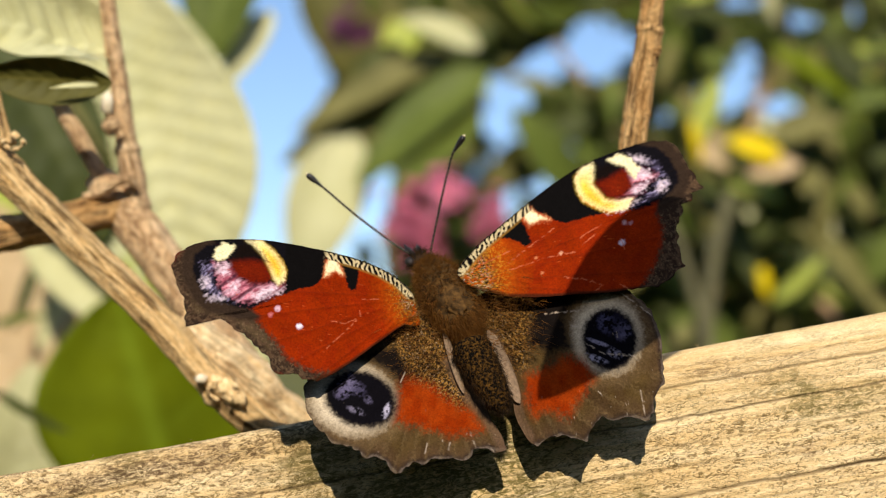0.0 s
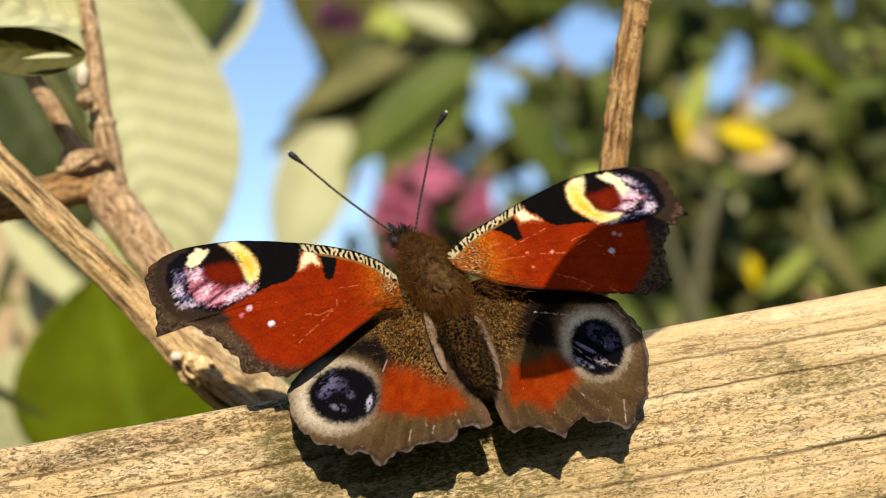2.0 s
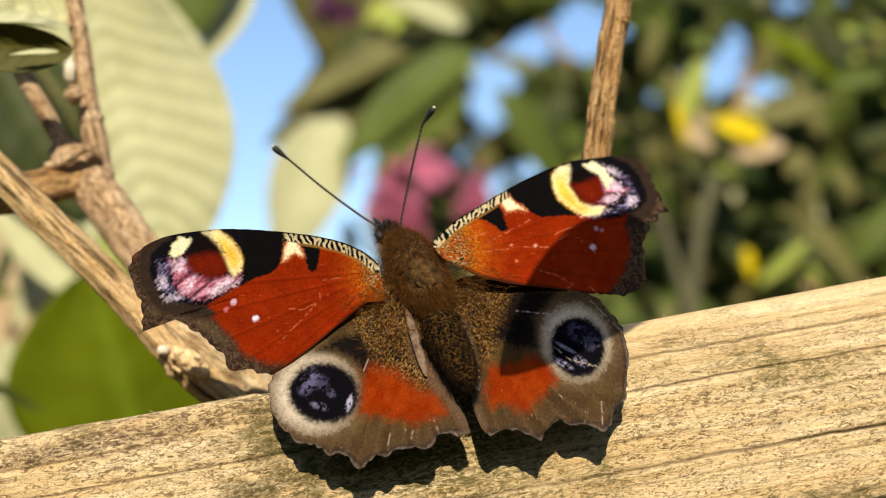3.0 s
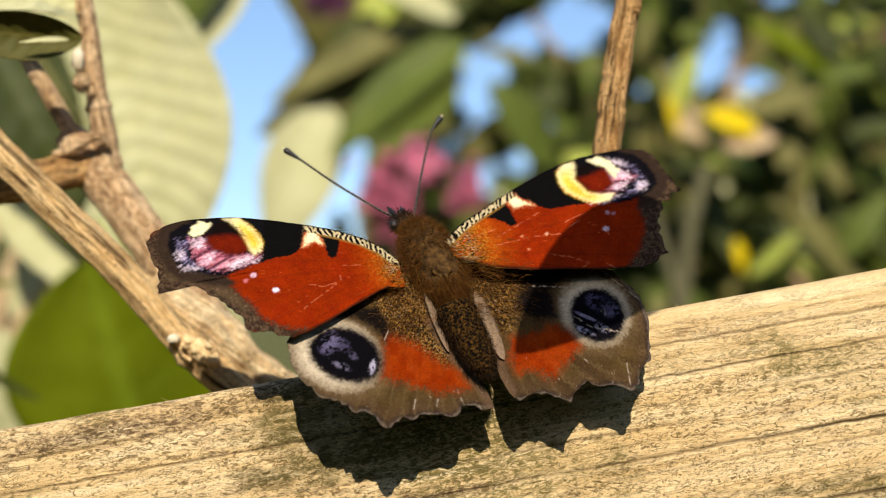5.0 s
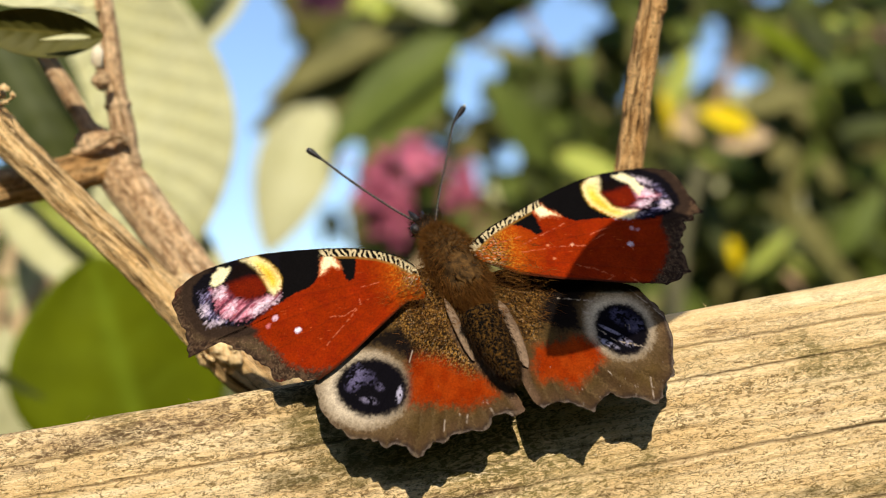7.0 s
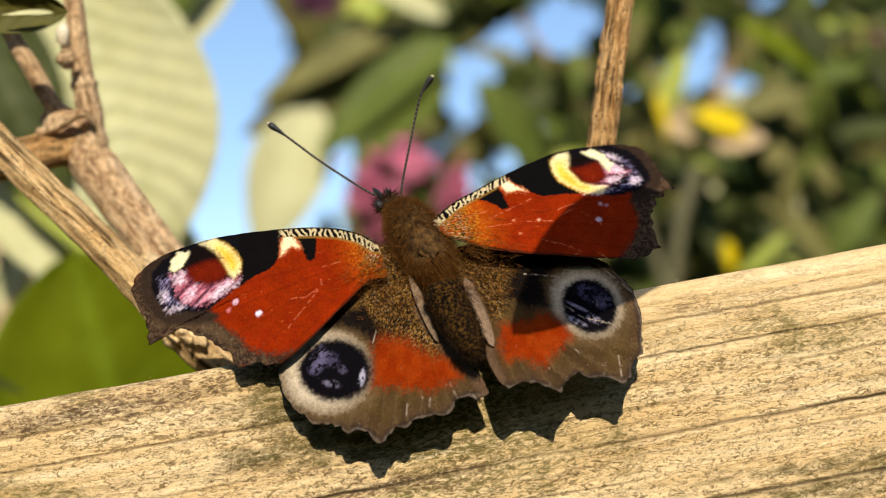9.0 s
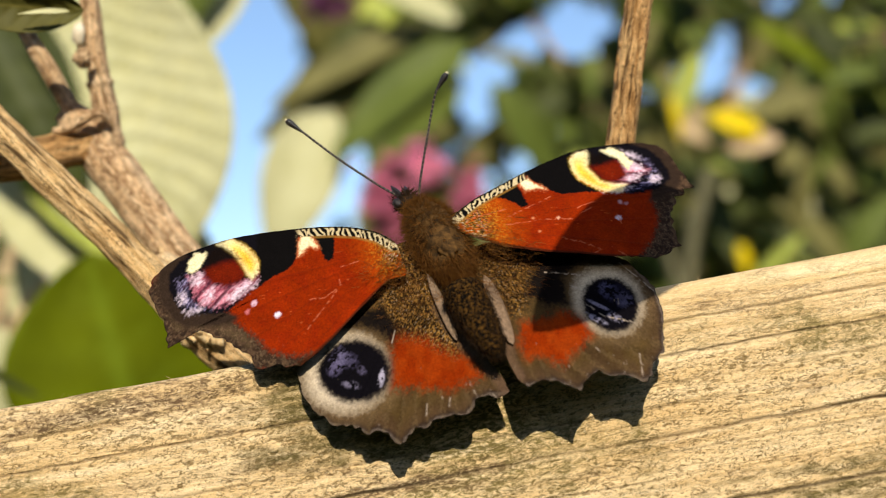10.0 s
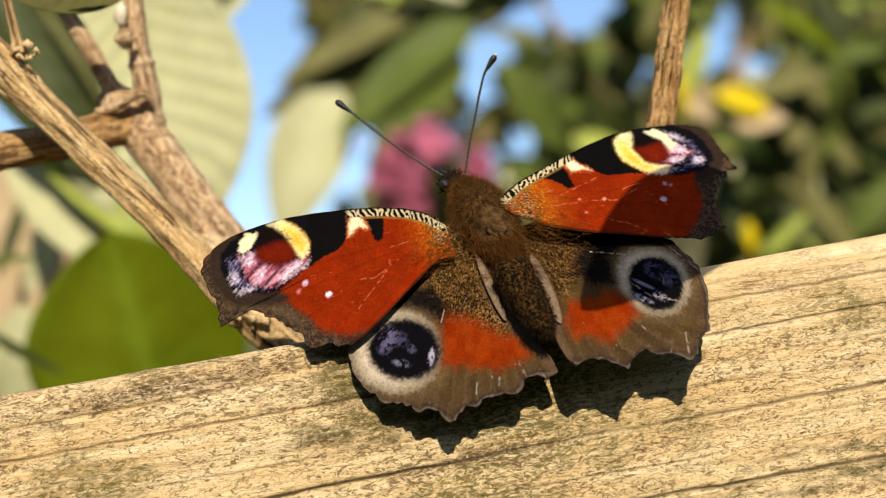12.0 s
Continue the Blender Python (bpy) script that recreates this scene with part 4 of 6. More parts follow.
# ---- the deeper foliage behind ----
thicket = empty("thicket", (0.14031, 0.60000, -0.32784), "dense dark green shrubs behind the fence", "shrub")
GAPS = [((0.02442, 0.60000, 0.10478), 0.01045), ((0.03685, 0.60000, 0.11129), 0.00861), ((0.05389, 0.60000, 0.11830), 0.00861), ((0.07079, 0.60000, 0.11914), 0.01414), ((0.08013, 0.60000, 0.12571), 0.01107), ((0.06173, 0.60000, 0.12614), 0.00922), ((0.01649, 0.60000, 0.09262), 0.00738), ((0.01923, 0.60000, 0.07560), 0.00676), ((0.03695, 0.60000, 0.11622), 0.00676), ((0.02933, 0.60000, 0.11948), 0.00523), ((0.14540, 0.60000, 0.10359), 0.00676), ((0.15234, 0.60000, 0.11357), 0.00492), ((0.17304, 0.60000, 0.08608), 0.00676), ((0.13973, 0.60000, 0.09542), 0.00799), ((0.18419, 0.60000, 0.13342), 0.00430), ((0.21319, 0.60000, 0.13734), 0.00430), ((0.04331, 0.60000, 0.05138), 0.00553), ((0.02005, 0.60000, 0.03955), 0.00553), ((0.00352, 0.60000, 0.05898), 0.00246), ((-0.05063, 0.60000, 0.04777), 0.01168), ((-0.05865, 0.60000, 0.03097), 0.01107), ((-0.10783, 0.60000, 0.04895), 0.01230), ((-0.10825, 0.60000, 0.02424), 0.01384), ((-0.09850, 0.60000, 0.14167), 0.01353), ((-0.09732, 0.60000, 0.11992), 0.01845), ((-0.10084, 0.60000, 0.09521), 0.02091), ((-0.11914, 0.60000, 0.11422), 0.00922), ((0.15096, 0.60000, 0.14652), 0.00430), ((-0.25167, 0.60000, 0.00536), 0.01230), ((-0.24418, 0.60000, 0.09527), 0.00615), ((0.10677, 0.60000, 0.08293), 0.00369)]
rnd = random.Random(21)
spots = []
while len(spots) < 2300:
    y = rnd.uniform(0.40, 1.0)
    px, pz = rnd.uniform(-0.06, 0.29), rnd.uniform(-0.10, 0.18)
    far = (y + 0.139) / 0.739
    if px < -0.025 and pz > -0.02 and rnd.random() < 0.75:
        continue
    flat = Vector((px, 0.6, pz))
    room = min((flat - Vector(g)).length - r for g, r in GAPS)
    if room < 0.005:
        continue
    spots.append((y, px * far, pz * far, far, room))
spots.sort()
LOW = (0.16050, 0.60000, 0.03998)[2]  # below this, lighter leaf colours are picked to stand for sunlight
FOLIAGE = (LEAF_DARK, LEAF_MID, LEAF_OLIVE, LEAF_FELT, LEAF_LIME, LEAF_TAN)
rest = ([], [], [], [])  # corners, faces, ribs, material of each face
for n, (y, x, z, far, room) in enumerate(spots):
    c = Vector((x, y, z))
    L = min(rnd.uniform(0.022, 0.06), 0.008 + 1.9 * room) * far
    a = rnd.gauss(-0.9, 0.7)
    d = Vector((math.cos(a), rnd.uniform(-0.4, 0.4), math.sin(a))) * L * 0.5
    kind = rnd.choices(range(6), (30, 38, 24, 2, 5, 1) if z / far < LOW else (42, 34, 20, 1, 3, 0.2))[0]
    spec = (c - d, c + d, L * rnd.uniform(0.25, 0.42), (rnd.gauss(0, 0.5), -1, rnd.gauss(0.3, 0.6)))
    form = (rnd.uniform(0, 0.1), 0.15, 0.4, 6, 0.02, 0.8, 0.06, 12, 7, n)
    if n < 290:
        leaf_object("leaf", *spec, FOLIAGE[kind], thicket, *form)
    else:
        v, f, k = blade(*spec, *form)
        start = len(rest[0])
        rest[0].extend(tuple(p + spec[0] - thicket.location) for p in v)
        rest[1].extend(tuple(i + start for i in q) for q in f)
        rest[2].extend(k)
        rest[3].extend([kind] * len(f))
me = bpy.data.meshes.new("foliage")
me.from_pydata(rest[0], [], rest[1])
me.attributes.new("vein", "FLOAT_COLOR", "POINT").data.foreach_set("color", [c for k in rest[2] for c in (k, k, k, 1)])
for mat in FOLIAGE:
    me.materials.append(mat)
me.polygons.foreach_set("material_index", rest[3])
foliage = smooth(new("foliage", me))
foliage.parent = thicket
tagged(foliage, kind="stuff")


# ---- the butterfly ----
ROOT_AT = Vector((0.00249, -0.00600, -0.00114))


def srgb(r, g, b, k=0.82):
    return np.array(lin(r, g, b)) * k


RED, YELLOW, CREAM_C, BLACK = srgb(136, 36, 0), srgb(255, 206, 74), srgb(255, 236, 182), srgb(12, 9, 8)
MAROON, BROWN = srgb(96, 18, 4), srgb(56, 40, 28)
PINK, LILAC, RING, INK = srgb(226, 138, 152), srgb(216, 204, 222), srgb(220, 198, 166), srgb(15, 12, 16)
UMBER, GOLD = srgb(40, 26, 12), srgb(150, 106, 44)


def inside(px, py, poly):
    """Signed distance to a closed outline: positive inside."""
    p = np.array(poly, float)
    q = np.roll(p, -1, 0)
    best = np.full(px.shape, 1e9)
    odd = np.zeros(px.shape, bool)
    for (ax, ay), (bx, by) in zip(p, q):
        dx, dy = bx - ax, by - ay
        t = np.clip(((px - ax) * dx + (py - ay) * dy) / (dx * dx + dy * dy + 1e-12), 0, 1)
        best = np.minimum(best, np.hypot(px - ax - t * dx, py - ay - t * dy))
        cross = ((ay > py) != (by > py)) & (px < (bx - ax) * (py - ay) / (by - ay + 1e-12) + ax)
        odd ^= cross
    return np.where(odd, best, -best)


def closed(pts, n):
    """A closed smooth outline through a few corners, evenly stepped."""
    p = np.array(pts, float)
    k = len(p)
    fine = []
    for i in range(k):
        a, b, c, d = p[i - 1], p[i], p[(i + 1) % k], p[(i + 2) % k]
        for f in np.linspace(0, 1, 24, endpoint=False):
            fine.append(0.5 * (2 * b + (c - a) * f + (2 * a - 5 * b + 4 * c - d) * f * f + (3 * b - a - 3 * c + d) * f ** 3))
    fine = np.array(fine)
    step = np.hypot(*(np.roll(fine, -1, 0) - fine).T)
    at = np.r_[0, np.cumsum(step)]
    want = np.linspace(0, at[-1], n, endpoint=False)
    loop = np.r_[fine, fine[:1]]
    return np.stack([np.interp(want, at, loop[:, 0]), np.interp(want, at, loop[:, 1])], 1)


def soft(d, w):
    return np.clip(d / w + 0.5, 0, 1)


class Paint:
    """Lays scale colours over a wing, patch by patch, with ragged edges."""

    def __init__(self, x, y, base, seed):
        self.x, self.y, self.seed = x, y, seed
        self.c = np.repeat(np.array(base)[None, :], len(x), 0)
        self.rag = (lattice(x * 5.0, y * 5.0, seed) - 0.5) * 0.55 + (lattice(x * 13, y * 13, seed + 1) - 0.5) * 0.30

    def lay(self, mask, colour):
        self.c = self.c * (1 - mask[:, None]) + np.array(colour)[None, :] * mask[:, None]

    def patch(self, poly, colour, edge=0.25, rag=1.0, most=1.0):
        self.lay(soft(inside(self.x, self.y, poly) + self.rag * rag, edge) * most, colour)

    def oval(self, at, rx, ry, turn, colour, edge=0.25, rag=1.0, most=1.0):
        a = radians(turn)
        dx, dy = self.x - at[0], self.y - at[1]
        u, v = dx * math.cos(a) + dy * math.sin(a), -dx * math.sin(a) + dy * math.cos(a)
        r = np.hypot(u / rx, v / ry)
        self.lay(soft((1 - r) * min(rx, ry) + self.rag * rag, edge) * most, colour)

    def speckle(self, mask, scale, level, colour, stretch=1.0):
        n = lattice(self.x * scale, self.y * scale * stretch, self.seed + 7) * 0.6 + lattice(self.x * scale * 2.3, self.y * scale * 2.3 * stretch, self.seed + 9) * 0.4
        self.lay(soft(n - level, 0.12) * mask, colour)


def streaks(x, y, turn, long, fine, seed):
    """Random values drawn out along one direction."""
    a = radians(turn)
    u, v = x * math.cos(a) + y * math.sin(a), -x * math.sin(a) + y * math.cos(a)
    return lattice(u * long, v * fine, seed) * 0.6 + lattice(u * long * 2.3, v * fine * 2.3, seed + 1) * 0.4


def near_line(x, y, pts):
    """Distance to an open line, and the fraction along it."""
    p = np.array(pts, float)
    seg = np.hypot(*(p[1:] - p[:-1]).T)
    run = np.r_[0, np.cumsum(seg)] / seg.sum()
    best, along = np.full(x.shape, 1e9), np.zeros(x.shape)
    for i in range(len(p) - 1):
        dx, dy = p[i + 1] - p[i]
        t = np.clip(((x - p[i][0]) * dx + (y - p[i][1]) * dy) / (dx * dx + dy * dy + 1e-12), 0, 1)
        d = np.hypot(x - p[i][0] - t * dx, y - p[i][1] - t * dy)
        m = d < best
        best = np.where(m, d, best)
        along = np.where(m, run[i] + t * (run[i + 1] - run[i]), along)
    return best, along, seg.sum()


def scratches(p, w, colour, most=0.55):
    """Thin broken lines where scales have been rubbed off."""
    for pts in w["scratches"]:
        d, _, _ = near_line(p.x + 0.1 * p.rag, p.y + 0.25 * p.rag, pts)
        p.lay(soft(0.05 - d, 0.07) * soft(lattice(p.x * 3.5, p.y * 3.5, p.seed + 61) - 0.40, 0.3) * most, colour)


def forewing_colours(x, y, edge, w, seed):
    p = Paint(x, y, RED, seed)
    p.lay(np.clip(lattice(x * 0.6, y * 0.6, seed + 3) - 0.4, 0, 1) * 0.5, srgb(176, 48, 4))
    p.lay(soft(lattice(x * 1.6, y * 1.6, seed + 4) - 0.62, 0.3) * 0.30, srgb(124, 22, 2))
    # golden base near the body
    d = np.hypot(x, y)
    g = w["golden"]
    p.lay(soft(g - 0.2 - d + 2.2 * p.rag, 3.6) * 0.6, srgb(186, 84, 10))
    p.speckle(soft(0.75 * g - d, 2.0), 8.0, 0.60, srgb(196, 128, 34))
    p.speckle(soft(0.55 * g - d, 1.6), 8.5, 0.50, UMBER)
    p.speckle(soft(0.5 * g - d, 1.4), 9.5, 0.60, GOLD)
    p.speckle(soft(0.42 * g - d, 1.2), 10.5, 0.72, srgb(206, 180, 150))
    # brown outer margin with a paler band inside it
    dm, am, lm = near_line(x, y, w["margin"])
    rim = soft(inside(x, y, w["brown"]) + 0.7 * p.rag, 0.7)
    p.lay(rim, BROWN)
    p.lay(rim * soft(inside(x, y, w["taupe"]) + 0.5 * p.rag, 0.7) * 0.6, srgb(96, 76, 50))
    p.lay(rim * soft(0.45 - dm + 0.4 * p.rag, 0.4) * 0.6, srgb(46, 33, 26))
    p.speckle(rim, 2.2, 0.58, srgb(84, 62, 44), 1.4)
    p.speckle(rim * 0.6, 6.5, 0.68, srgb(118, 94, 68))
    di, _, _ = near_line(x, y, w["inner"])
    p.lay(soft(0.22 - di, 0.2) * 0.8, UMBER)
    # dark front edge and the black bar
    dc, ac, length = near_line(x, y, w["costa"])
    p.lay(soft(0.45 - dc, 0.2) * soft(0.97 - ac, 0.05), BLACK)
    p.patch(w["bar"], BLACK, 0.12, 0.25)
    p.patch(w["wedge"], BLACK, 0.15, 0.3)
    p.patch(w["cream"], srgb(226, 136, 84), 0.5, 0.5)
    p.lay(soft(inside(x, y, w["cream"]) - 0.12 + 0.4 * p.rag, 0.3), CREAM_C)
    slant = ac * length + 0.7 * dc + 0.5 * (lattice(x * 1.6, y * 1.6, seed + 6) - 0.5)
    stripes = soft(np.sin(slant * 11.5 + 2.4 * lattice(x * 2, y * 2, seed + 8)) - 0.25, 0.5)
    stripes = np.maximum(stripes, soft(lattice(x * 4.5, y * 4.5, seed + 9) - 0.74, 0.1))
    zone = soft(0.80 - dc, 0.12) * soft(w["striped"] - ac, 0.02)
    p.lay(zone, BLACK)
    p.lay(zone * stripes * soft(dc - 0.10, 0.1) * 0.95, srgb(216, 192, 144))
    p.lay(soft(0.10 - np.abs(dc - 0.90), 0.1) * soft(w["striped"] - 0.06 - ac, 0.02) * 0.7, GOLD)
    # the eyespot
    p.lay(soft(inside(x, y, w["tip"]) + 1.1, 0.5) * soft(2.4 - dm, 0.4), srgb(52, 38, 28))
    p.patch(w["tip"], INK, 0.25, 0.4)
    frost = soft(inside(x, y, w["lilac"]) - 0.35 + 0.7 * p.rag, 0.7)
    drawn = streaks(x, y, w["rays"], 0.9, 4.5, seed + 51)
    p.lay(frost * soft(drawn - 0.48, 0.3) * 0.75, srgb(96, 84, 112))
    p.lay(frost * soft(streaks(x, y, w["rays"] + 20, 1.5, 6.0, seed + 53) - 0.63, 0.16) * 0.8, srgb(164, 150, 186))
    eye = soft(inside(x, y, w["eye"]) - 0.15 + 0.9 * p.rag, 0.8)
    p.lay(eye * 0.85, srgb(172, 84, 100))
    p.lay(eye * soft(drawn - 0.50, 0.3), PINK)
    p.lay(eye * soft(streaks(x, y, w["rays"], 0.7, 3.4, seed + 55) - 0.60, 0.2) * 0.6, srgb(228, 186, 200))
    for pts in w["gashes"]:
        dg, _, _ = near_line(x + 0.2 * p.rag, y + 0.3 * p.rag, pts)
        p.lay(soft(0.16 - dg, 0.16) * 0.8, srgb(56, 20, 34))
    for poly in w["white"]:
        p.lay(soft(inside(x, y, poly) - 0.10 + 0.9 * p.rag, 0.7) * soft(drawn - 0.30, 0.25) * 0.9, srgb(244, 218, 226))
    p.patch(w["yellow"], CREAM_C, 0.3, 0.35)
    _, run, _ = near_line(x, y, w["crescent"])
    heart = soft(inside(x, y, w["yellow"]) - 0.18 + 0.2 * p.rag, 1.0)
    p.lay(heart * soft(0.46 - np.abs(run - 0.56), 0.35), YELLOW)
    p.lay(heart * soft(0.22 - np.abs(run - 0.62), 0.3) * 0.7, srgb(252, 176, 44))
    p.patch(w["pale"], CREAM_C, 0.25, 0.5)
    p.patch(w["maroon"], MAROON, 0.6, 0.9)
    p.lay(soft(inside(x, y, w["maroon"]) - 0.3 + 0.4 * p.rag, 1.2) * 0.5, srgb(124, 32, 2))
    p.patch(w["pupil"], srgb(18, 9, 6), 0.7, 0.9)
    for at, r, c in w["dots"]:
        p.oval(at, r * 0.74, r * 0.6, 20, c, 0.2, 0.25)
    # fine veins fanning out from the base
    a = np.arctan2(y, x)
    for k, v in enumerate(w["veins"]):
        off = np.abs(np.angle(np.exp(1j * (a - radians(v))))) * d
        p.lay(soft(0.06 - off, 0.08) * soft(d - 6, 3) * 0.16, UMBER)
    scratches(p, w, srgb(222, 120, 80))
    # rubbed scales
    n = lattice(x * 1.1 + 40, y * 6.0, seed + 31) * lattice(x * 3.2, y * 11, seed + 33)
    p.lay(soft(n - 0.74, 0.08) * soft(d - 5, 2) * soft(inside(x, y, w["outline"]) - 2.2, 1.0) * 0.5 * (p.c[:, 0] > 0.12), srgb(214, 96, 44))
    return p.c


def hindwing_colours(x, y, edge, w, seed):
    p = Paint(x, y, srgb(74, 54, 27), seed)
    dm, am, length = near_line(x, y, w["margin"])
    ray = np.arctan2(y, x)
    d = np.hypot(x, y)
    p.lay(soft(lattice(x * 1.4, y * 0.9, seed + 2) - 0.5, 0.4) * 0.4, srgb(68, 48, 30))
    p.lay(soft(lattice(x * 0.5, y * 0.5, seed + 15) - 0.5, 0.4) * 0.4, srgb(98, 76, 40))
    p.lay(soft(1.1 - dm + 0.9 * p.rag, 1.2) * 0.6, srgb(78, 56, 38))
    p.lay(soft(0.36 - dm + 0.3 * p.rag, 0.3) * 0.75, srgb(44, 34, 30))
    p.lay(soft(0.14 - dm + 0.25 * p.rag, 0.12) * 0.35, srgb(142, 124, 108))
    p.lay(soft(np.sin(ray * 34 + 3 * p.rag) - 0.8, 0.4) * 0.35 * soft(4.5 - dm, 2), UMBER)
    p.lay(soft(np.sin(ray * 60 + 2 + 4 * p.rag) - 0.9, 0.3) * 0.22 * soft(4.0 - dm, 2), srgb(140, 114, 74))
    # the pale ring fades into the brown
    at, rx, ry, turn = w["ring"]
    p.oval(at, rx * 1.10, ry * 1.12, turn, srgb(112, 88, 58), 1.6, 0.9, 0.75)
    p.oval(at, rx * 0.84, ry * 0.85, turn, RING, 1.3, 0.6, 0.95)
    p.patch(w["red"], srgb(134, 40, 0), 0.9, 1.3)
    p.lay(soft(inside(x, y, w["red"]) + 0.2, 1.4) * soft(lattice(x * 1.3, y * 1.3, seed + 12) - 0.5, 0.4) * 0.45, srgb(156, 60, 8))
    p.patch(w["basal"], srgb(70, 48, 20), 1.4, 1.6)
    zone = soft(inside(x, y, w["basal"]) + 0.4, 1.6)
    p.speckle(zone, 6.0, 0.46, UMBER)
    p.speckle(zone, 7.5, 0.60, srgb(146, 104, 46))
    p.speckle(zone, 9.0, 0.80, srgb(180, 152, 118))
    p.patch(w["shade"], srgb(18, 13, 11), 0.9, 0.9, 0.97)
    at, rx, ry, turn = w["eye"]
    p.oval(at, rx * 1.10, ry * 1.12, turn, srgb(40, 30, 27), 0.6, 0.5, 0.9)
    p.oval(at, rx, ry, turn, srgb(11, 8, 12), 0.35, 0.4)
    a = radians(turn)
    u = ((x - at[0]) * math.cos(a) + (y - at[1]) * math.sin(a)) / rx
    v = (-(x - at[0]) * math.sin(a) + (y - at[1]) * math.cos(a)) / ry
    fleck = soft(lattice(x * 3.0, y * 3.0, seed + 17) * 0.6 + lattice(x * 7.0, y * 7.0, seed + 18) * 0.4 - 0.47, 0.25)
    for cu, cv, ru, rv, c in w["glints"]:
        q = 1 - np.hypot((u - cu) / ru, (v - cv) / rv)
        p.lay(soft(q + 0.6 * p.rag, 0.7) * fleck * 0.58, c)
    # pale fold beside the abdomen
    df, _, _ = near_line(x, y, w["fold"])
    p.lay(soft(0.6 - df + 0.4 * p.rag, 0.6) * 0.7, srgb(106, 80, 60))
    scratches(p, w, srgb(190, 168, 146), 0.7)
    n = lattice(x * 3.4 + 11, y * 1.2, seed + 31) * lattice(x * 9, y * 3.0, seed + 33)
    p.lay(soft(n - 0.80, 0.06) * soft(4 - dm, 2) * 0.5, srgb(186, 166, 144))
    return p.c


def build_wing(name, outline, gx, gz, colours, w, parent, at, label, seed, lift):
    """A thin scaled wing: rows of scale-sized faces from its middle to a ragged rim, cambered, with a dark underside."""
    n, rings = 620, 120
    rim = closed(outline, n)
    mid = rim.mean(0)
    jag = (lattice(np.arange(n) * 0.22, np.zeros(n), seed) - 0.5) * 0.26
    worn, _, _ = near_line(rim[:, 0], rim[:, 1], w["margin"])
    jag *= np.where(worn < 0.6, 1.15, 0.15)
    out = rim - mid
    rim = mid + out * (1 + jag / np.hypot(*out.T))[:, None]
    fr = np.r_[np.linspace(0.0, 1.0, rings + 1)[1:]]
    xy = (mid[None, None] + fr[:, None, None] * (rim - mid)[None]).reshape(-1, 2)
    xy = np.r_[mid[None], xy]
    x, y = xy.T
    reach = np.hypot(*rim.T).max()
    nrm = np.array((gx, -1.0, gz))
    nrm /= np.linalg.norm(nrm)
    d = np.hypot(x, y)
    a = np.arctan2(y, x)
    camber = lift * np.sin(np.pi * np.clip(d / reach, 0, 1)) + 0.10 * (lattice(x * 0.35, y * 0.35, seed + 5) - 0.5)
    for v in w["veins"]:
        off = np.abs(np.angle(np.exp(1j * (a - radians(v))))) * d
        camber = camber + 0.06 * np.exp(-(off / 0.16) ** 2) * np.clip(d / 4, 0, 1)
    h = camber[:, None] * nrm[None]
    pos = np.stack([x, gx * x + gz * y, y], 1) + h
    rgb = colours(x, y, None, w, seed)
    verts = (pos * 0.001).tolist()
    ring = lambda r: 1 + r * n + np.arange(n)
    faces = [(0, 1 + (k + 1) % n, 1 + k) for k in range(n)]
    for r in range(rings - 1):
        a0, b0 = ring(r), ring(r + 1)
        faces += np.stack([a0, np.roll(a0, -1), np.roll(b0, -1), b0], 1).tolist()
    top = len(faces)
    base = len(verts)
    levels = list(range(11, rings - 1, 12)) + [rings - 2]
    verts += ((pos[:1] - nrm * 0.10) * 0.001).tolist()
    for r in levels:
        verts += ((pos[ring(r)] - nrm * (0.10 if r < rings - 2 else 0.03)) * 0.001).tolist()
    faces += [(base, base + 1 + k, base + 1 + (k + 1) % n) for k in range(n)]
    loops = [base + 1 + k * n + np.arange(n) for k in range(len(levels))] + [ring(rings - 1)]
    for a0, b0 in zip(loops, loops[1:]):
        faces += np.stack([a0, b0, np.roll(b0, -1), np.roll(a0, -1)], 1).tolist()
    me = bpy.data.meshes.new(name)
    me.from_pydata(verts, [], faces)
    col = np.ones((len(verts), 4), np.float32)
    col[:len(rgb), :3] = rgb
    attr = me.attributes.new("pattern", "FLOAT_COLOR", "POINT")
    attr.data.foreach_set("color", col.reshape(-1))
    me.materials.append(WING)
    me.materials.append(WING_UNDER)
    idx = np.zeros(len(faces), np.int32)
    idx[top:] = 1
    me.polygons.foreach_set("material_index", idx)
    me.polygons.foreach_set("use_smooth", np.ones(len(faces), bool))
    ob = new(name, me)
    ob.parent = parent
    ob.location = Vector(at) - parent.location
    return tagged(ob, label)


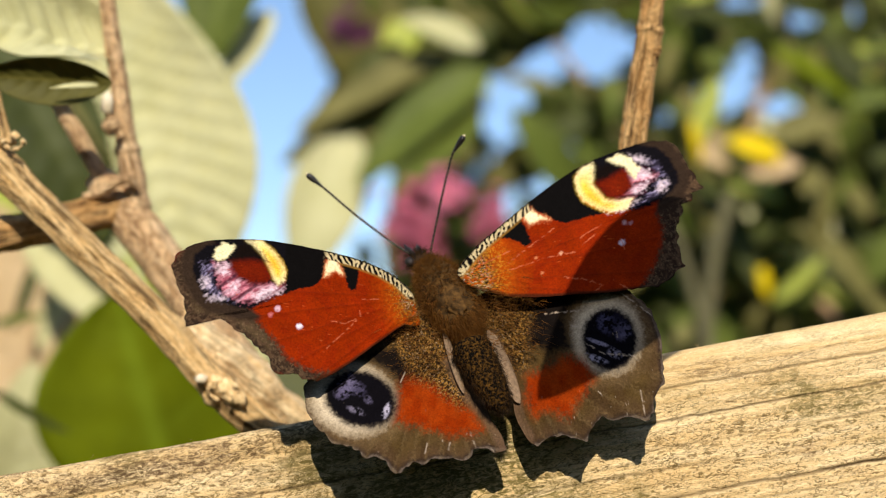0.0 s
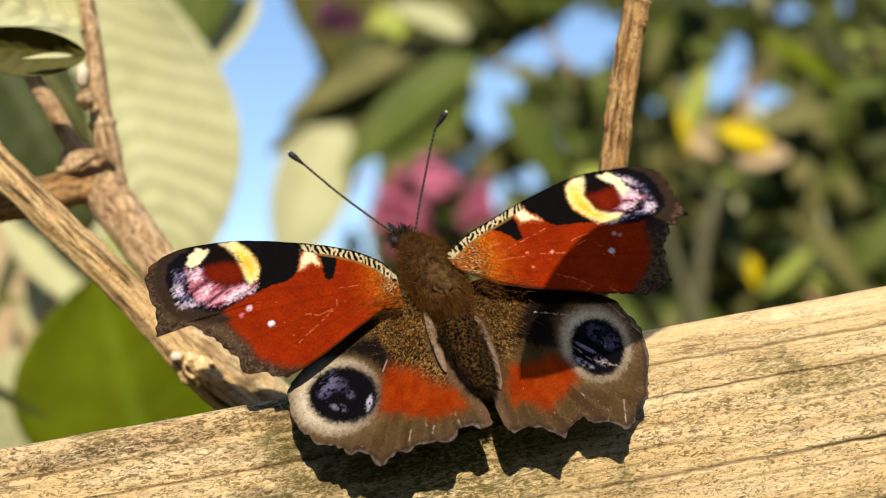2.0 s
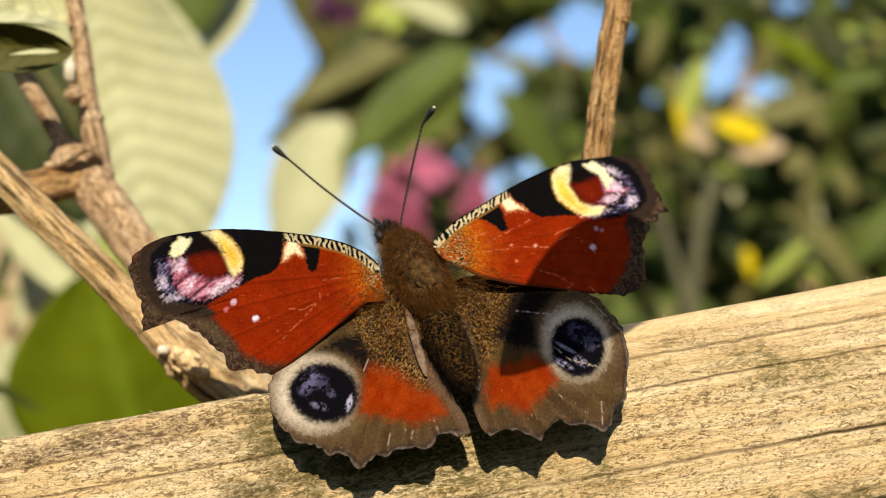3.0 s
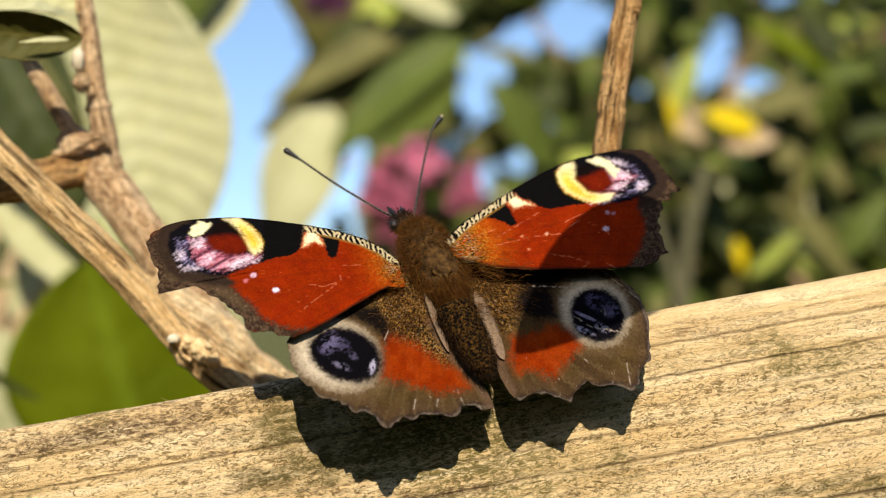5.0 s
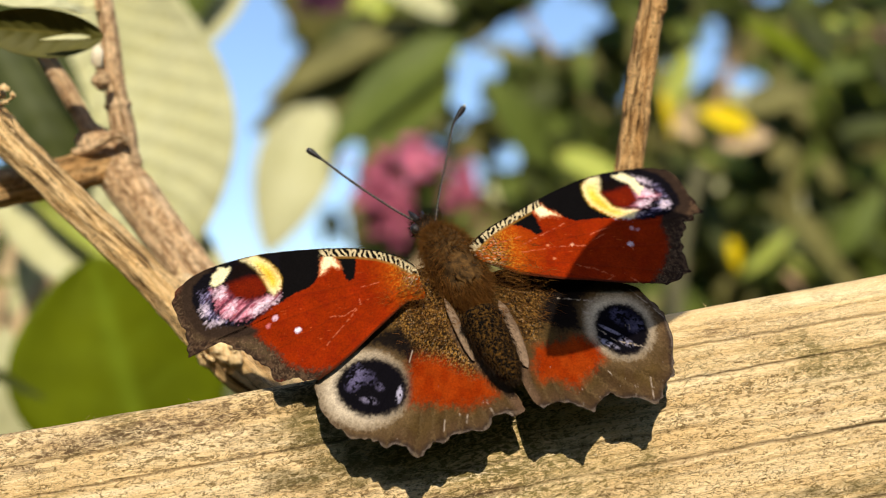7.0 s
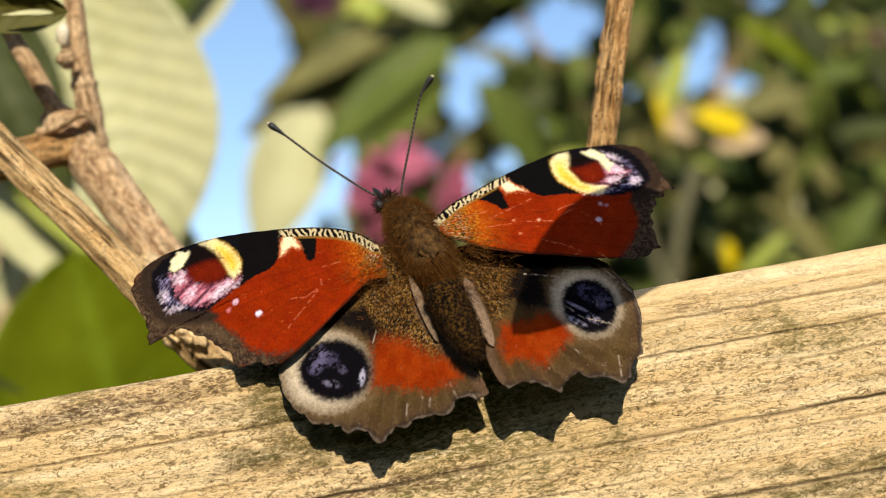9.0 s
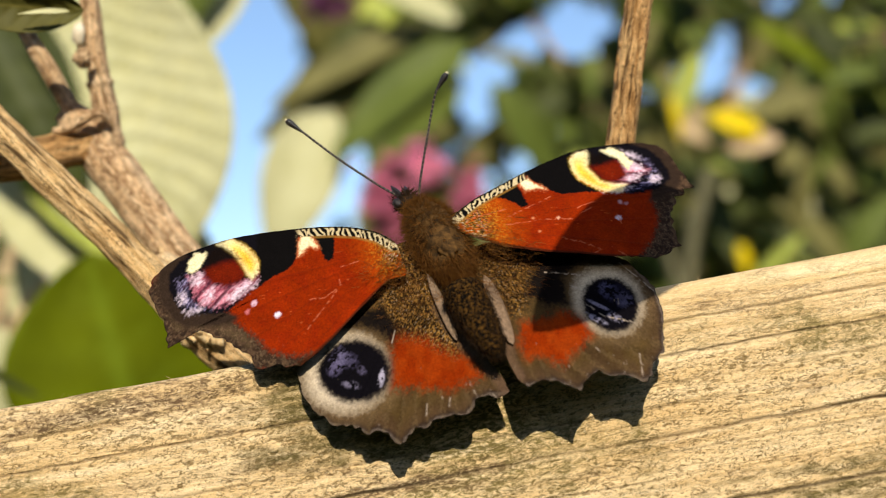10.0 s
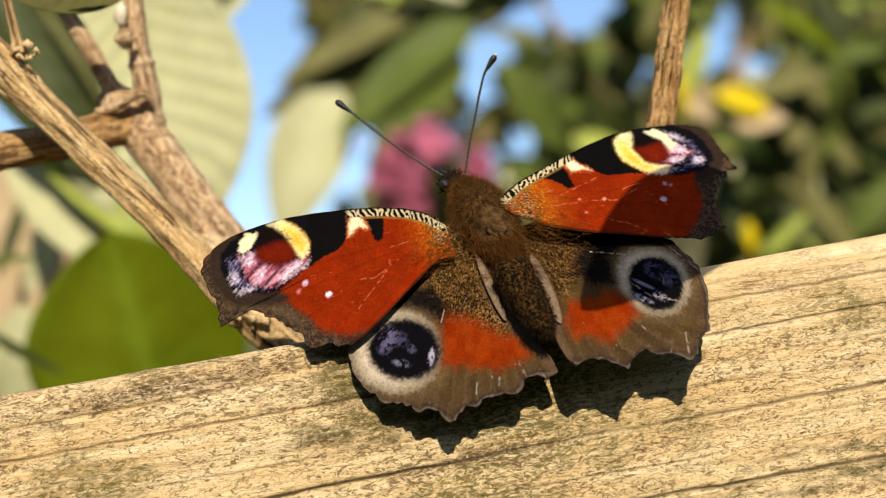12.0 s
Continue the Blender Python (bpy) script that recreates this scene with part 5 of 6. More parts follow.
# outlines and patches of each wing, in millimetres from its hinge: across and up
LF = dict(
    outline=[(-0.11, -0.94), (-0.59, 0.49), (-2.15, 1.58), (-4.07, 2.28), (-6.46, 2.74), (-8.86, 2.97), (-11.72, 3.15), (-15.05, 3.20), (-17.41, 3.04), (-19.75, 2.73), (-21.60, 2.33), (-23.18, 1.64), (-24.26, 0.71), (-24.74, -0.34), (-24.55, -1.03), (-23.99, -2.08), (-23.37, -3.23), (-23.08, -4.37), (-22.88, -5.76), (-22.21, -5.10), (-21.44, -4.85), (-20.54, -4.64), (-19.38, -4.88), (-18.54, -5.39), (-17.36, -5.86), (-16.64, -6.45), (-15.79, -7.17), (-14.97, -7.63), (-14.71, -8.51), (-13.86, -9.01), (-12.74, -8.81), (-11.60, -9.13), (-10.51, -9.20), (-8.90, -8.51), (-7.12, -7.28), (-5.09, -5.68), (-3.03, -4.06), (-1.40, -2.89), (0.24, -2.57)],
    margin=[(-23.18, 1.64), (-24.26, 0.71), (-24.74, -0.34), (-23.99, -2.08), (-23.08, -4.37), (-22.88, -5.76), (-21.44, -4.85), (-19.38, -4.88), (-18.54, -5.39), (-16.64, -6.45), (-14.97, -7.63), (-14.71, -8.51), (-12.74, -8.81), (-10.51, -9.20)],
    inner=[(-10.51, -9.20), (-8.90, -8.51), (-7.12, -7.28), (-5.09, -5.68), (-3.03, -4.06), (-1.40, -2.89)],
    costa=[(-0.59, 0.49), (-2.15, 1.58), (-4.07, 2.28), (-6.46, 2.74), (-8.86, 2.97), (-11.72, 3.15), (-15.05, 3.20), (-17.41, 3.04), (-19.75, 2.73), (-21.60, 2.33), (-23.18, 1.64)],
    brown=[(-25.09, -0.33), (-23.20, 1.87), (-22.47, 1.04), (-22.82, -0.25), (-22.51, -1.64), (-21.50, -2.85), (-20.64, -3.41), (-18.55, -3.67), (-16.99, -3.61), (-16.19, -4.60), (-14.73, -5.86), (-13.77, -6.76), (-13.32, -7.39), (-12.11, -8.01), (-10.50, -8.37), (-9.14, -8.22), (-10.56, -9.46), (-12.72, -9.20), (-14.99, -9.05), (-16.94, -6.93), (-19.34, -5.33), (-23.14, -6.16)],
    taupe=[(-22.81, -2.33), (-21.83, -3.03), (-20.74, -3.62), (-18.54, -3.81), (-17.16, -3.90), (-16.40, -4.93), (-15.19, -5.85), (-14.68, -6.75), (-15.11, -7.18), (-16.31, -6.28), (-17.99, -5.13), (-19.40, -4.54), (-20.80, -4.29), (-22.16, -4.38)],
    tip=[(-22.65, 0.92), (-21.68, 1.90), (-19.74, 2.59), (-17.41, 3.04), (-13.98, 3.13), (-13.72, -1.55), (-16.96, -3.47), (-18.10, -3.54), (-19.50, -3.29), (-20.78, -3.18), (-21.52, -2.65), (-22.02, -1.88), (-22.44, -1.37), (-22.73, -0.25)],
    bar=[(-16.48, 3.26), (-9.70, 3.17), (-9.82, 1.93), (-10.07, 0.62), (-10.39, -0.08), (-11.19, -0.65), (-12.46, -0.98), (-13.37, -1.44), (-13.94, -1.73), (-13.77, -0.62), (-13.84, 0.56), (-14.49, 1.75), (-15.25, 2.48)],
    cream=[(-9.44, 2.59), (-8.55, 2.39), (-8.22, 1.66), (-7.91, 0.95), (-8.74, 1.15), (-9.37, 0.80), (-9.90, 0.45), (-9.87, 1.45), (-9.66, 2.28)],
    wedge=[(-8.48, 2.43), (-6.33, 2.16), (-6.37, 0.92), (-6.62, -0.13), (-7.04, -0.43), (-7.38, -0.05), (-7.84, 1.14)],
    eye=[(-20.84, 0.31), (-19.11, 0.52), (-18.32, -0.66), (-17.12, -1.08), (-15.73, -0.98), (-14.58, -0.77), (-13.90, -0.43), (-13.97, -1.19), (-14.75, -1.88), (-16.10, -2.55), (-17.00, -2.88), (-18.38, -2.97), (-19.58, -2.38), (-20.23, -1.45)],
    lilac=[(-22.31, 0.33), (-20.78, 0.94), (-20.18, -0.05), (-20.46, -1.44), (-19.58, -2.38), (-17.45, -2.99), (-18.58, -3.38), (-20.90, -3.09), (-21.79, -1.88)],
    yellow=[(-17.87, 2.80), (-16.47, 3.05), (-15.24, 2.36), (-14.36, 1.51), (-13.84, 0.56), (-13.90, -0.38), (-14.46, -0.89), (-15.07, -0.41), (-15.34, 0.23), (-15.74, 0.94), (-16.38, 1.78), (-17.25, 2.46)],
    crescent=[(-17.39, 2.70), (-15.70, 2.13), (-14.63, 0.81), (-14.47, -0.61)],
    pale=[(-20.70, 1.65), (-20.07, 2.35), (-18.82, 2.34), (-18.92, 1.70), (-19.61, 1.00), (-20.40, 0.58), (-20.87, 0.90)],
    maroon=[(-19.17, 0.75), (-18.45, 1.10), (-16.35, 1.35), (-15.61, 0.70), (-15.07, -0.36), (-15.85, -0.96), (-17.13, -1.03), (-18.44, -0.59), (-19.03, 0.05)],
    pupil=[(-18.67, 2.48), (-17.38, 2.60), (-16.38, 1.78), (-15.82, 1.11), (-17.28, 1.22), (-18.44, 0.91), (-19.18, 0.78), (-18.86, 1.81)],
    white=([(-20.49, 0.28), (-19.34, 0.45), (-19.18, -0.42), (-19.75, -0.81), (-20.38, -0.47)], [(-19.19, -1.46), (-18.23, -1.20), (-18.34, -1.98), (-19.02, -2.11)], [(-17.15, -2.30), (-16.16, -1.56), (-14.79, -1.07), (-13.92, -0.80), (-14.20, -1.59), (-15.43, -2.03), (-16.44, -2.66)], [(-21.28, -2.67), (-19.31, -2.80), (-19.29, -3.12), (-20.99, -3.13)], [(-21.87, -1.31), (-21.19, -1.09), (-21.00, -1.90), (-21.56, -2.12)]),
    gashes=([(-20.26, -1.95), (-18.78, -0.68)], [(-18.18, -2.58), (-16.54, -1.18)], [(-16.10, -2.43), (-15.22, -1.76)], [(-21.24, -0.50), (-20.41, -0.19)]),
    dots=(((-12.19, -4.48), 0.40, srgb(244, 226, 236)), ((-14.39, -3.10), 0.40, srgb(232, 184, 196)), ((-15.05, -3.78), 0.30, srgb(206, 110, 110))),
    scratches=([(-9.40, -6.13), (-7.67, -4.40), (-5.97, -2.64)], [(-9.09, -3.58), (-7.69, -3.62), (-6.54, -3.04)], [(-6.15, -2.17), (-6.03, -2.94)], [(-12.23, -6.46), (-11.79, -7.42)], [(-4.01, -0.76), (-5.89, -1.01)]),
    rays=215, golden=3.6, striped=0.42,
    veins=(186, 194, 203, 212, 221, 228),
)
RF = dict(
    outline=[(-0.84, 1.43), (0.88, 3.11), (3.13, 4.57), (5.69, 6.19), (8.29, 7.72), (11.21, 9.16), (13.61, 10.00), (16.28, 10.62), (18.42, 11.02), (20.01, 11.07), (21.51, 10.46), (22.12, 9.24), (22.93, 7.63), (23.56, 6.70), (23.99, 6.10), (22.86, 6.18), (22.39, 5.82), (22.67, 5.61), (22.47, 5.02), (21.61, 4.90), (21.60, 4.14), (21.28, 3.51), (20.90, 2.88), (21.07, 2.13), (20.81, 1.39), (21.10, 0.65), (21.11, -0.32), (21.40, -0.69), (20.46, -1.15), (19.89, -1.74), (18.72, -2.19), (17.24, -2.31), (15.53, -2.33), (13.35, -2.34), (10.96, -2.20), (8.33, -2.09), (5.95, -1.93), (4.07, -1.62), (2.43, -1.11), (0.78, -0.50), (-0.62, 0.47)],
    margin=[(20.01, 11.07), (21.51, 10.46), (22.93, 7.63), (23.99, 6.10), (22.62, 5.61), (21.61, 4.90), (21.46, 3.88), (20.90, 2.88), (20.90, 1.64), (21.11, -0.32), (20.46, -1.15), (18.72, -2.19), (16.26, -2.34)],
    inner=[(17.24, -2.31), (13.35, -2.34), (8.33, -2.09), (4.07, -1.62), (0.78, -0.50)],
    costa=[(-0.84, 1.43), (0.88, 3.11), (3.13, 4.57), (5.69, 6.19), (8.29, 7.72), (11.21, 9.16), (13.61, 10.00), (16.28, 10.62), (18.42, 11.02), (20.01, 11.07)],
    brown=[(19.00, 11.43), (20.24, 10.47), (21.28, 8.84), (21.50, 7.51), (21.22, 6.25), (20.33, 5.48), (19.34, 4.92), (19.20, 3.91), (19.57, 2.52), (19.23, 1.17), (18.77, -0.04), (17.92, -1.23), (16.71, -2.63), (20.60, -2.69), (22.16, -0.58), (21.58, 2.12), (22.21, 4.64), (24.75, 6.04), (22.12, 11.01)],
    taupe=[(20.17, 10.33), (20.96, 10.33), (21.71, 9.11), (21.81, 8.03), (21.37, 8.57)],
    tip=[(14.68, 10.35), (16.27, 10.59), (17.87, 10.80), (19.65, 10.36), (20.79, 9.11), (21.39, 7.77), (21.41, 6.85), (20.75, 6.07), (19.51, 5.43), (18.17, 4.93), (16.10, 4.62), (14.09, 4.72), (13.12, 5.11), (12.20, 6.01), (11.28, 7.05), (11.01, 8.36), (12.54, 9.69)],
    bar=[(6.44, 6.32), (8.82, 7.98), (11.35, 9.29), (11.01, 8.36), (11.18, 7.31), (11.47, 6.28), (12.64, 5.37), (13.97, 4.72), (11.81, 4.49), (9.91, 4.20), (8.83, 4.64), (7.99, 5.15), (6.66, 5.75)],
    cream=[(5.48, 5.61), (6.30, 6.06), (7.14, 5.42), (8.11, 5.03), (8.45, 4.62), (7.34, 4.73), (6.32, 4.34), (5.87, 5.00)],
    wedge=[(4.37, 4.68), (5.38, 5.05), (5.94, 4.17), (6.53, 2.85), (5.85, 2.56), (5.03, 3.18), (3.70, 3.57), (3.34, 3.70)],
    eye=[(16.05, 8.60), (17.61, 8.64), (19.36, 7.78), (18.77, 7.21), (17.46, 6.44), (16.73, 5.67), (16.25, 4.80), (14.10, 4.77), (14.18, 5.61), (15.75, 5.98), (16.75, 6.88)],
    lilac=[(17.76, 9.93), (19.50, 9.25), (20.48, 7.78), (20.72, 6.72), (19.55, 5.74), (17.13, 4.79), (16.39, 4.95), (18.38, 6.61), (19.10, 7.79), (17.89, 8.86)],
    yellow=[(11.01, 8.36), (11.73, 9.21), (12.91, 9.47), (13.26, 8.62), (12.78, 7.56), (13.42, 6.78), (13.97, 6.00), (15.21, 5.68), (16.80, 5.82), (16.13, 4.90), (14.35, 4.79), (13.14, 5.24), (11.71, 6.14), (11.17, 7.18)],
    crescent=[(12.24, 9.15), (11.84, 7.57), (13.18, 5.70), (15.66, 5.21)],
    pale=[(14.30, 9.68), (15.70, 10.16), (16.69, 9.72), (17.65, 8.59), (17.22, 7.59), (16.55, 8.01), (16.07, 8.81), (14.82, 9.22)],
    maroon=[(13.00, 7.69), (14.46, 8.21), (16.07, 8.79), (16.61, 7.93), (16.80, 6.88), (15.76, 6.06), (14.48, 5.99), (13.78, 6.62), (13.21, 7.25)],
    pupil=[(13.00, 9.07), (14.57, 9.25), (15.87, 8.87), (14.71, 8.13), (13.38, 7.72), (12.86, 8.14)],
    white=([(16.96, 8.65), (18.61, 8.37), (18.98, 7.63), (17.48, 7.59), (16.96, 8.01)], [(16.73, 6.70), (18.54, 7.42), (18.17, 6.59), (16.92, 6.18)], [(13.53, 5.44), (15.71, 5.67), (17.37, 5.66), (16.18, 4.85), (14.23, 4.84)], [(16.72, 9.94), (18.48, 9.39), (18.67, 8.85), (17.14, 9.13)], [(19.50, 7.26), (20.51, 7.12), (20.15, 6.34), (19.23, 6.21)]),
    gashes=([(15.75, 5.98), (18.08, 6.27)], [(17.04, 7.14), (19.25, 7.36)], [(17.11, 8.86), (19.10, 8.18)]),
    dots=(((15.46, 1.88), 0.40, srgb(214, 190, 196)), ((15.78, 3.64), 0.32, srgb(190, 140, 140)), ((16.35, 3.56), 0.28, srgb(180, 130, 130)), ((9.38, 1.56), 0.20, srgb(240, 170, 130)), ((7.52, 0.02), 0.18, srgb(230, 140, 90)), ((6.88, 1.42), 0.12, srgb(230, 140, 90))),
    scratches=([(9.65, -0.58), (11.55, -0.94), (13.42, -1.68)], [(12.91, 2.92), (11.59, 2.12)], [(13.43, -1.63), (12.40, -2.20)], [(11.40, 2.74), (14.01, 3.96)], [(14.44, -1.30), (15.91, -2.26)], [(4.21, 1.31), (8.77, 3.89)], [(4.17, 0.64), (7.85, 1.32), (10.80, 1.52)], [(15.33, 2.32), (15.70, 1.21)], [(0.35, 1.17), (4.26, 2.33)]),
    rays=2, golden=5.4, striped=0.37,
    veins=(-3, 6, 14, -10, -18, 21),
)
LH = dict(
    outline=[(1.25, 2.29), (-2.69, 2.46), (-5.70, 0.09), (-8.36, -2.21), (-10.37, -4.27), (-12.40, -6.68), (-12.29, -7.75), (-11.98, -8.82), (-11.48, -9.67), (-10.72, -10.51), (-9.84, -11.19), (-9.10, -11.78), (-7.77, -12.01), (-6.65, -12.35), (-5.68, -13.00), (-4.87, -12.69), (-3.98, -13.11), (-3.31, -13.73), (-2.64, -14.19), (-2.16, -13.66), (-1.50, -13.17), (-0.22, -13.00), (0.67, -12.53), (2.01, -12.43), (3.35, -12.63), (4.04, -12.07), (4.32, -11.50), (5.42, -11.23), (6.08, -11.53), (7.27, -11.27), (6.86, -10.15), (6.17, -9.18), (5.51, -8.31), (4.02, -4.23), (3.20, -1.57), (2.35, 0.62)],
    margin=[(-12.40, -6.68), (-12.29, -7.75), (-11.98, -8.82), (-11.48, -9.67), (-9.84, -11.19), (-9.10, -11.78), (-6.65, -12.35), (-5.68, -13.00), (-4.87, -12.69), (-3.98, -13.11), (-2.64, -14.19), (-2.16, -13.66), (-1.50, -13.17), (-0.22, -13.00), (0.67, -12.53), (2.01, -12.43), (3.35, -12.63), (4.32, -11.50), (5.42, -11.23), (7.27, -11.27)],
    basal=[(2.37, 2.28), (-2.69, 2.63), (-5.42, -0.34), (-3.60, -3.80), (-2.76, -4.44), (-2.06, -5.16), (-0.21, -5.55), (1.18, -6.39), (2.55, -7.18), (3.31, -6.79), (1.78, -4.13), (0.99, -1.58)],
    red=[(-3.26, -5.14), (-2.06, -5.03), (-0.20, -5.33), (1.18, -6.17), (2.55, -7.07), (4.13, -8.61), (4.90, -9.58), (3.41, -10.08), (2.04, -10.36), (0.24, -10.08), (-2.47, -9.64), (-3.33, -9.54), (-3.28, -7.07)],
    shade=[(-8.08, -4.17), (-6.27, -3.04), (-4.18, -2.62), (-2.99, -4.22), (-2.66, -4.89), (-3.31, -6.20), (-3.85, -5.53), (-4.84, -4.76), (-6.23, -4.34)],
    eye=((-6.92, -7.79), 3.32, 2.32, -16),
    ring=((-7.71, -7.75), 4.70, 3.55, -16),
    glints=((-0.50, 0.34, 0.24, 0.34, srgb(124, 114, 146)), (-0.58, -0.06, 0.18, 0.24, srgb(106, 96, 126)), (-0.18, 0.30, 0.22, 0.26, srgb(84, 76, 102)), (0.0, -0.50, 0.24, 0.12, srgb(130, 120, 140)), (0.22, 0.06, 0.13, 0.14, srgb(112, 102, 128)), (0.82, -0.05, 0.09, 0.30, LILAC)),
    scratches=([(3.75, -10.02), (4.50, -11.50)], [(5.54, -10.81), (6.08, -11.53)], [(1.92, -11.09), (1.80, -11.71)], [(-2.98, -4.99), (-3.32, -5.98)], [(-0.21, -11.25), (-0.33, -12.18)]),
    fold=[(1.20, -3.39), (2.12, -4.97), (3.48, -6.76), (5.06, -8.09), (6.37, -9.82), (7.12, -11.10)],
    veins=(200, 215, 228, 238, 248, 258, 270, 285),
)
RH = dict(
    outline=[(-1.35, 1.73), (1.51, 2.58), (4.07, 2.43), (7.00, 2.16), (13.21, 0.82), (14.65, -0.28), (16.03, -1.72), (16.32, -2.42), (16.73, -3.57), (16.79, -4.70), (16.57, -6.67), (16.49, -7.75), (16.10, -8.27), (15.46, -9.00), (15.05, -10.03), (14.28, -10.47), (13.37, -10.09), (12.03, -9.97), (11.29, -10.19), (10.69, -9.82), (10.13, -9.79), (9.06, -10.48), (8.49, -11.32), (7.45, -10.97), (6.14, -10.50), (4.55, -10.76), (3.76, -10.98), (3.01, -10.41), (2.34, -9.25), (1.98, -8.19), (1.94, -7.12), (1.84, -6.03), (1.02, -3.35), (-0.47, -2.57), (-1.68, 0.03)],
    margin=[(14.65, -0.28), (16.32, -2.42), (16.79, -4.70), (16.57, -6.67), (16.49, -7.75), (15.46, -9.00), (15.05, -10.03), (14.28, -10.47), (13.37, -10.09), (12.03, -9.97), (11.29, -10.19), (10.13, -9.79), (8.49, -11.32), (7.45, -10.97), (6.14, -10.50), (3.76, -10.98)],
    basal=[(-1.91, 2.24), (3.80, 3.30), (5.98, 0.91), (4.66, -1.17), (3.85, -2.98), (3.31, -4.31), (2.60, -4.52), (1.62, -2.60), (0.47, -0.82)],
    red=[(3.60, -5.54), (5.59, -5.18), (7.96, -4.45), (9.12, -5.10), (9.92, -6.48), (8.75, -7.53), (7.03, -9.07), (5.38, -8.39), (4.01, -8.56), (3.34, -7.37)],
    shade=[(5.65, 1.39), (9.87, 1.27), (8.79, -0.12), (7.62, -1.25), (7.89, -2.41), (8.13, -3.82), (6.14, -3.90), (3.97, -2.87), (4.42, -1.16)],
    eye=((11.92, -3.66), 2.50, 2.36, -25),
    ring=((11.71, -3.25), 3.75, 3.45, -25),
    glints=((-0.30, 0.48, 0.28, 0.30, srgb(96, 92, 122)), (0.40, 0.40, 0.30, 0.28, srgb(116, 108, 132)), (0.05, 0.45, 0.5, 0.4, srgb(44, 40, 58)), (-0.30, -0.80, 0.40, 0.10, srgb(190, 180, 200)), (0.30, -0.42, 0.26, 0.14, srgb(176, 166, 184)), (-0.35, -0.25, 0.42, 0.07, srgb(160, 150, 170))),
    scratches=([(5.88, -0.62), (8.02, -0.75), (10.15, -0.98)], [(9.44, -3.59), (11.20, -4.76), (14.39, -5.41)], [(8.16, -1.96), (9.09, -2.22)], [(13.16, 0.35), (16.19, -2.30)], [(10.03, -7.35), (10.83, -8.44)], [(14.18, -8.11), (14.29, -10.01)]),
    fold=[(0.37, -1.74), (1.24, -3.58), (1.86, -5.60), (2.02, -7.33), (2.23, -8.83), (3.01, -10.30)],
    veins=(-15, -30, -42, -52, -62, -72, -85, 0),
)


def hairs(bm, surface, count, length, spread, rnd, flow, thin=0.00006):
    """Short tapered hairs on points of a surface given as (place, normal) pairs."""
    for k in range(count):
        p, nrm = surface[rnd.randrange(len(surface))]
        p = p + Vector((rnd.gauss(0, 1), rnd.gauss(0, 1), rnd.gauss(0, 1))) * 0.0001
        d = (nrm + flow + Vector((rnd.gauss(0, spread), rnd.gauss(0, spread), rnd.gauss(0, spread)))).normalized()
        L = length * rnd.uniform(0.5, 1.3)
        side = d.orthogonal().normalized()
        side = (side * math.cos(k) + d.cross(side) * math.sin(k)) * thin
        m = p + d * L * 0.55 - nrm * L * 0.02
        e = p + d * L + flow * L * 0.35
        v = [bm.verts.new(q) for q in (p - side, p + side, m + side * 0.7, m - side * 0.7, e)]
        bm.faces.new((v[0], v[1], v[2], v[3]))
        bm.faces.new((v[3], v[2], v[4]))


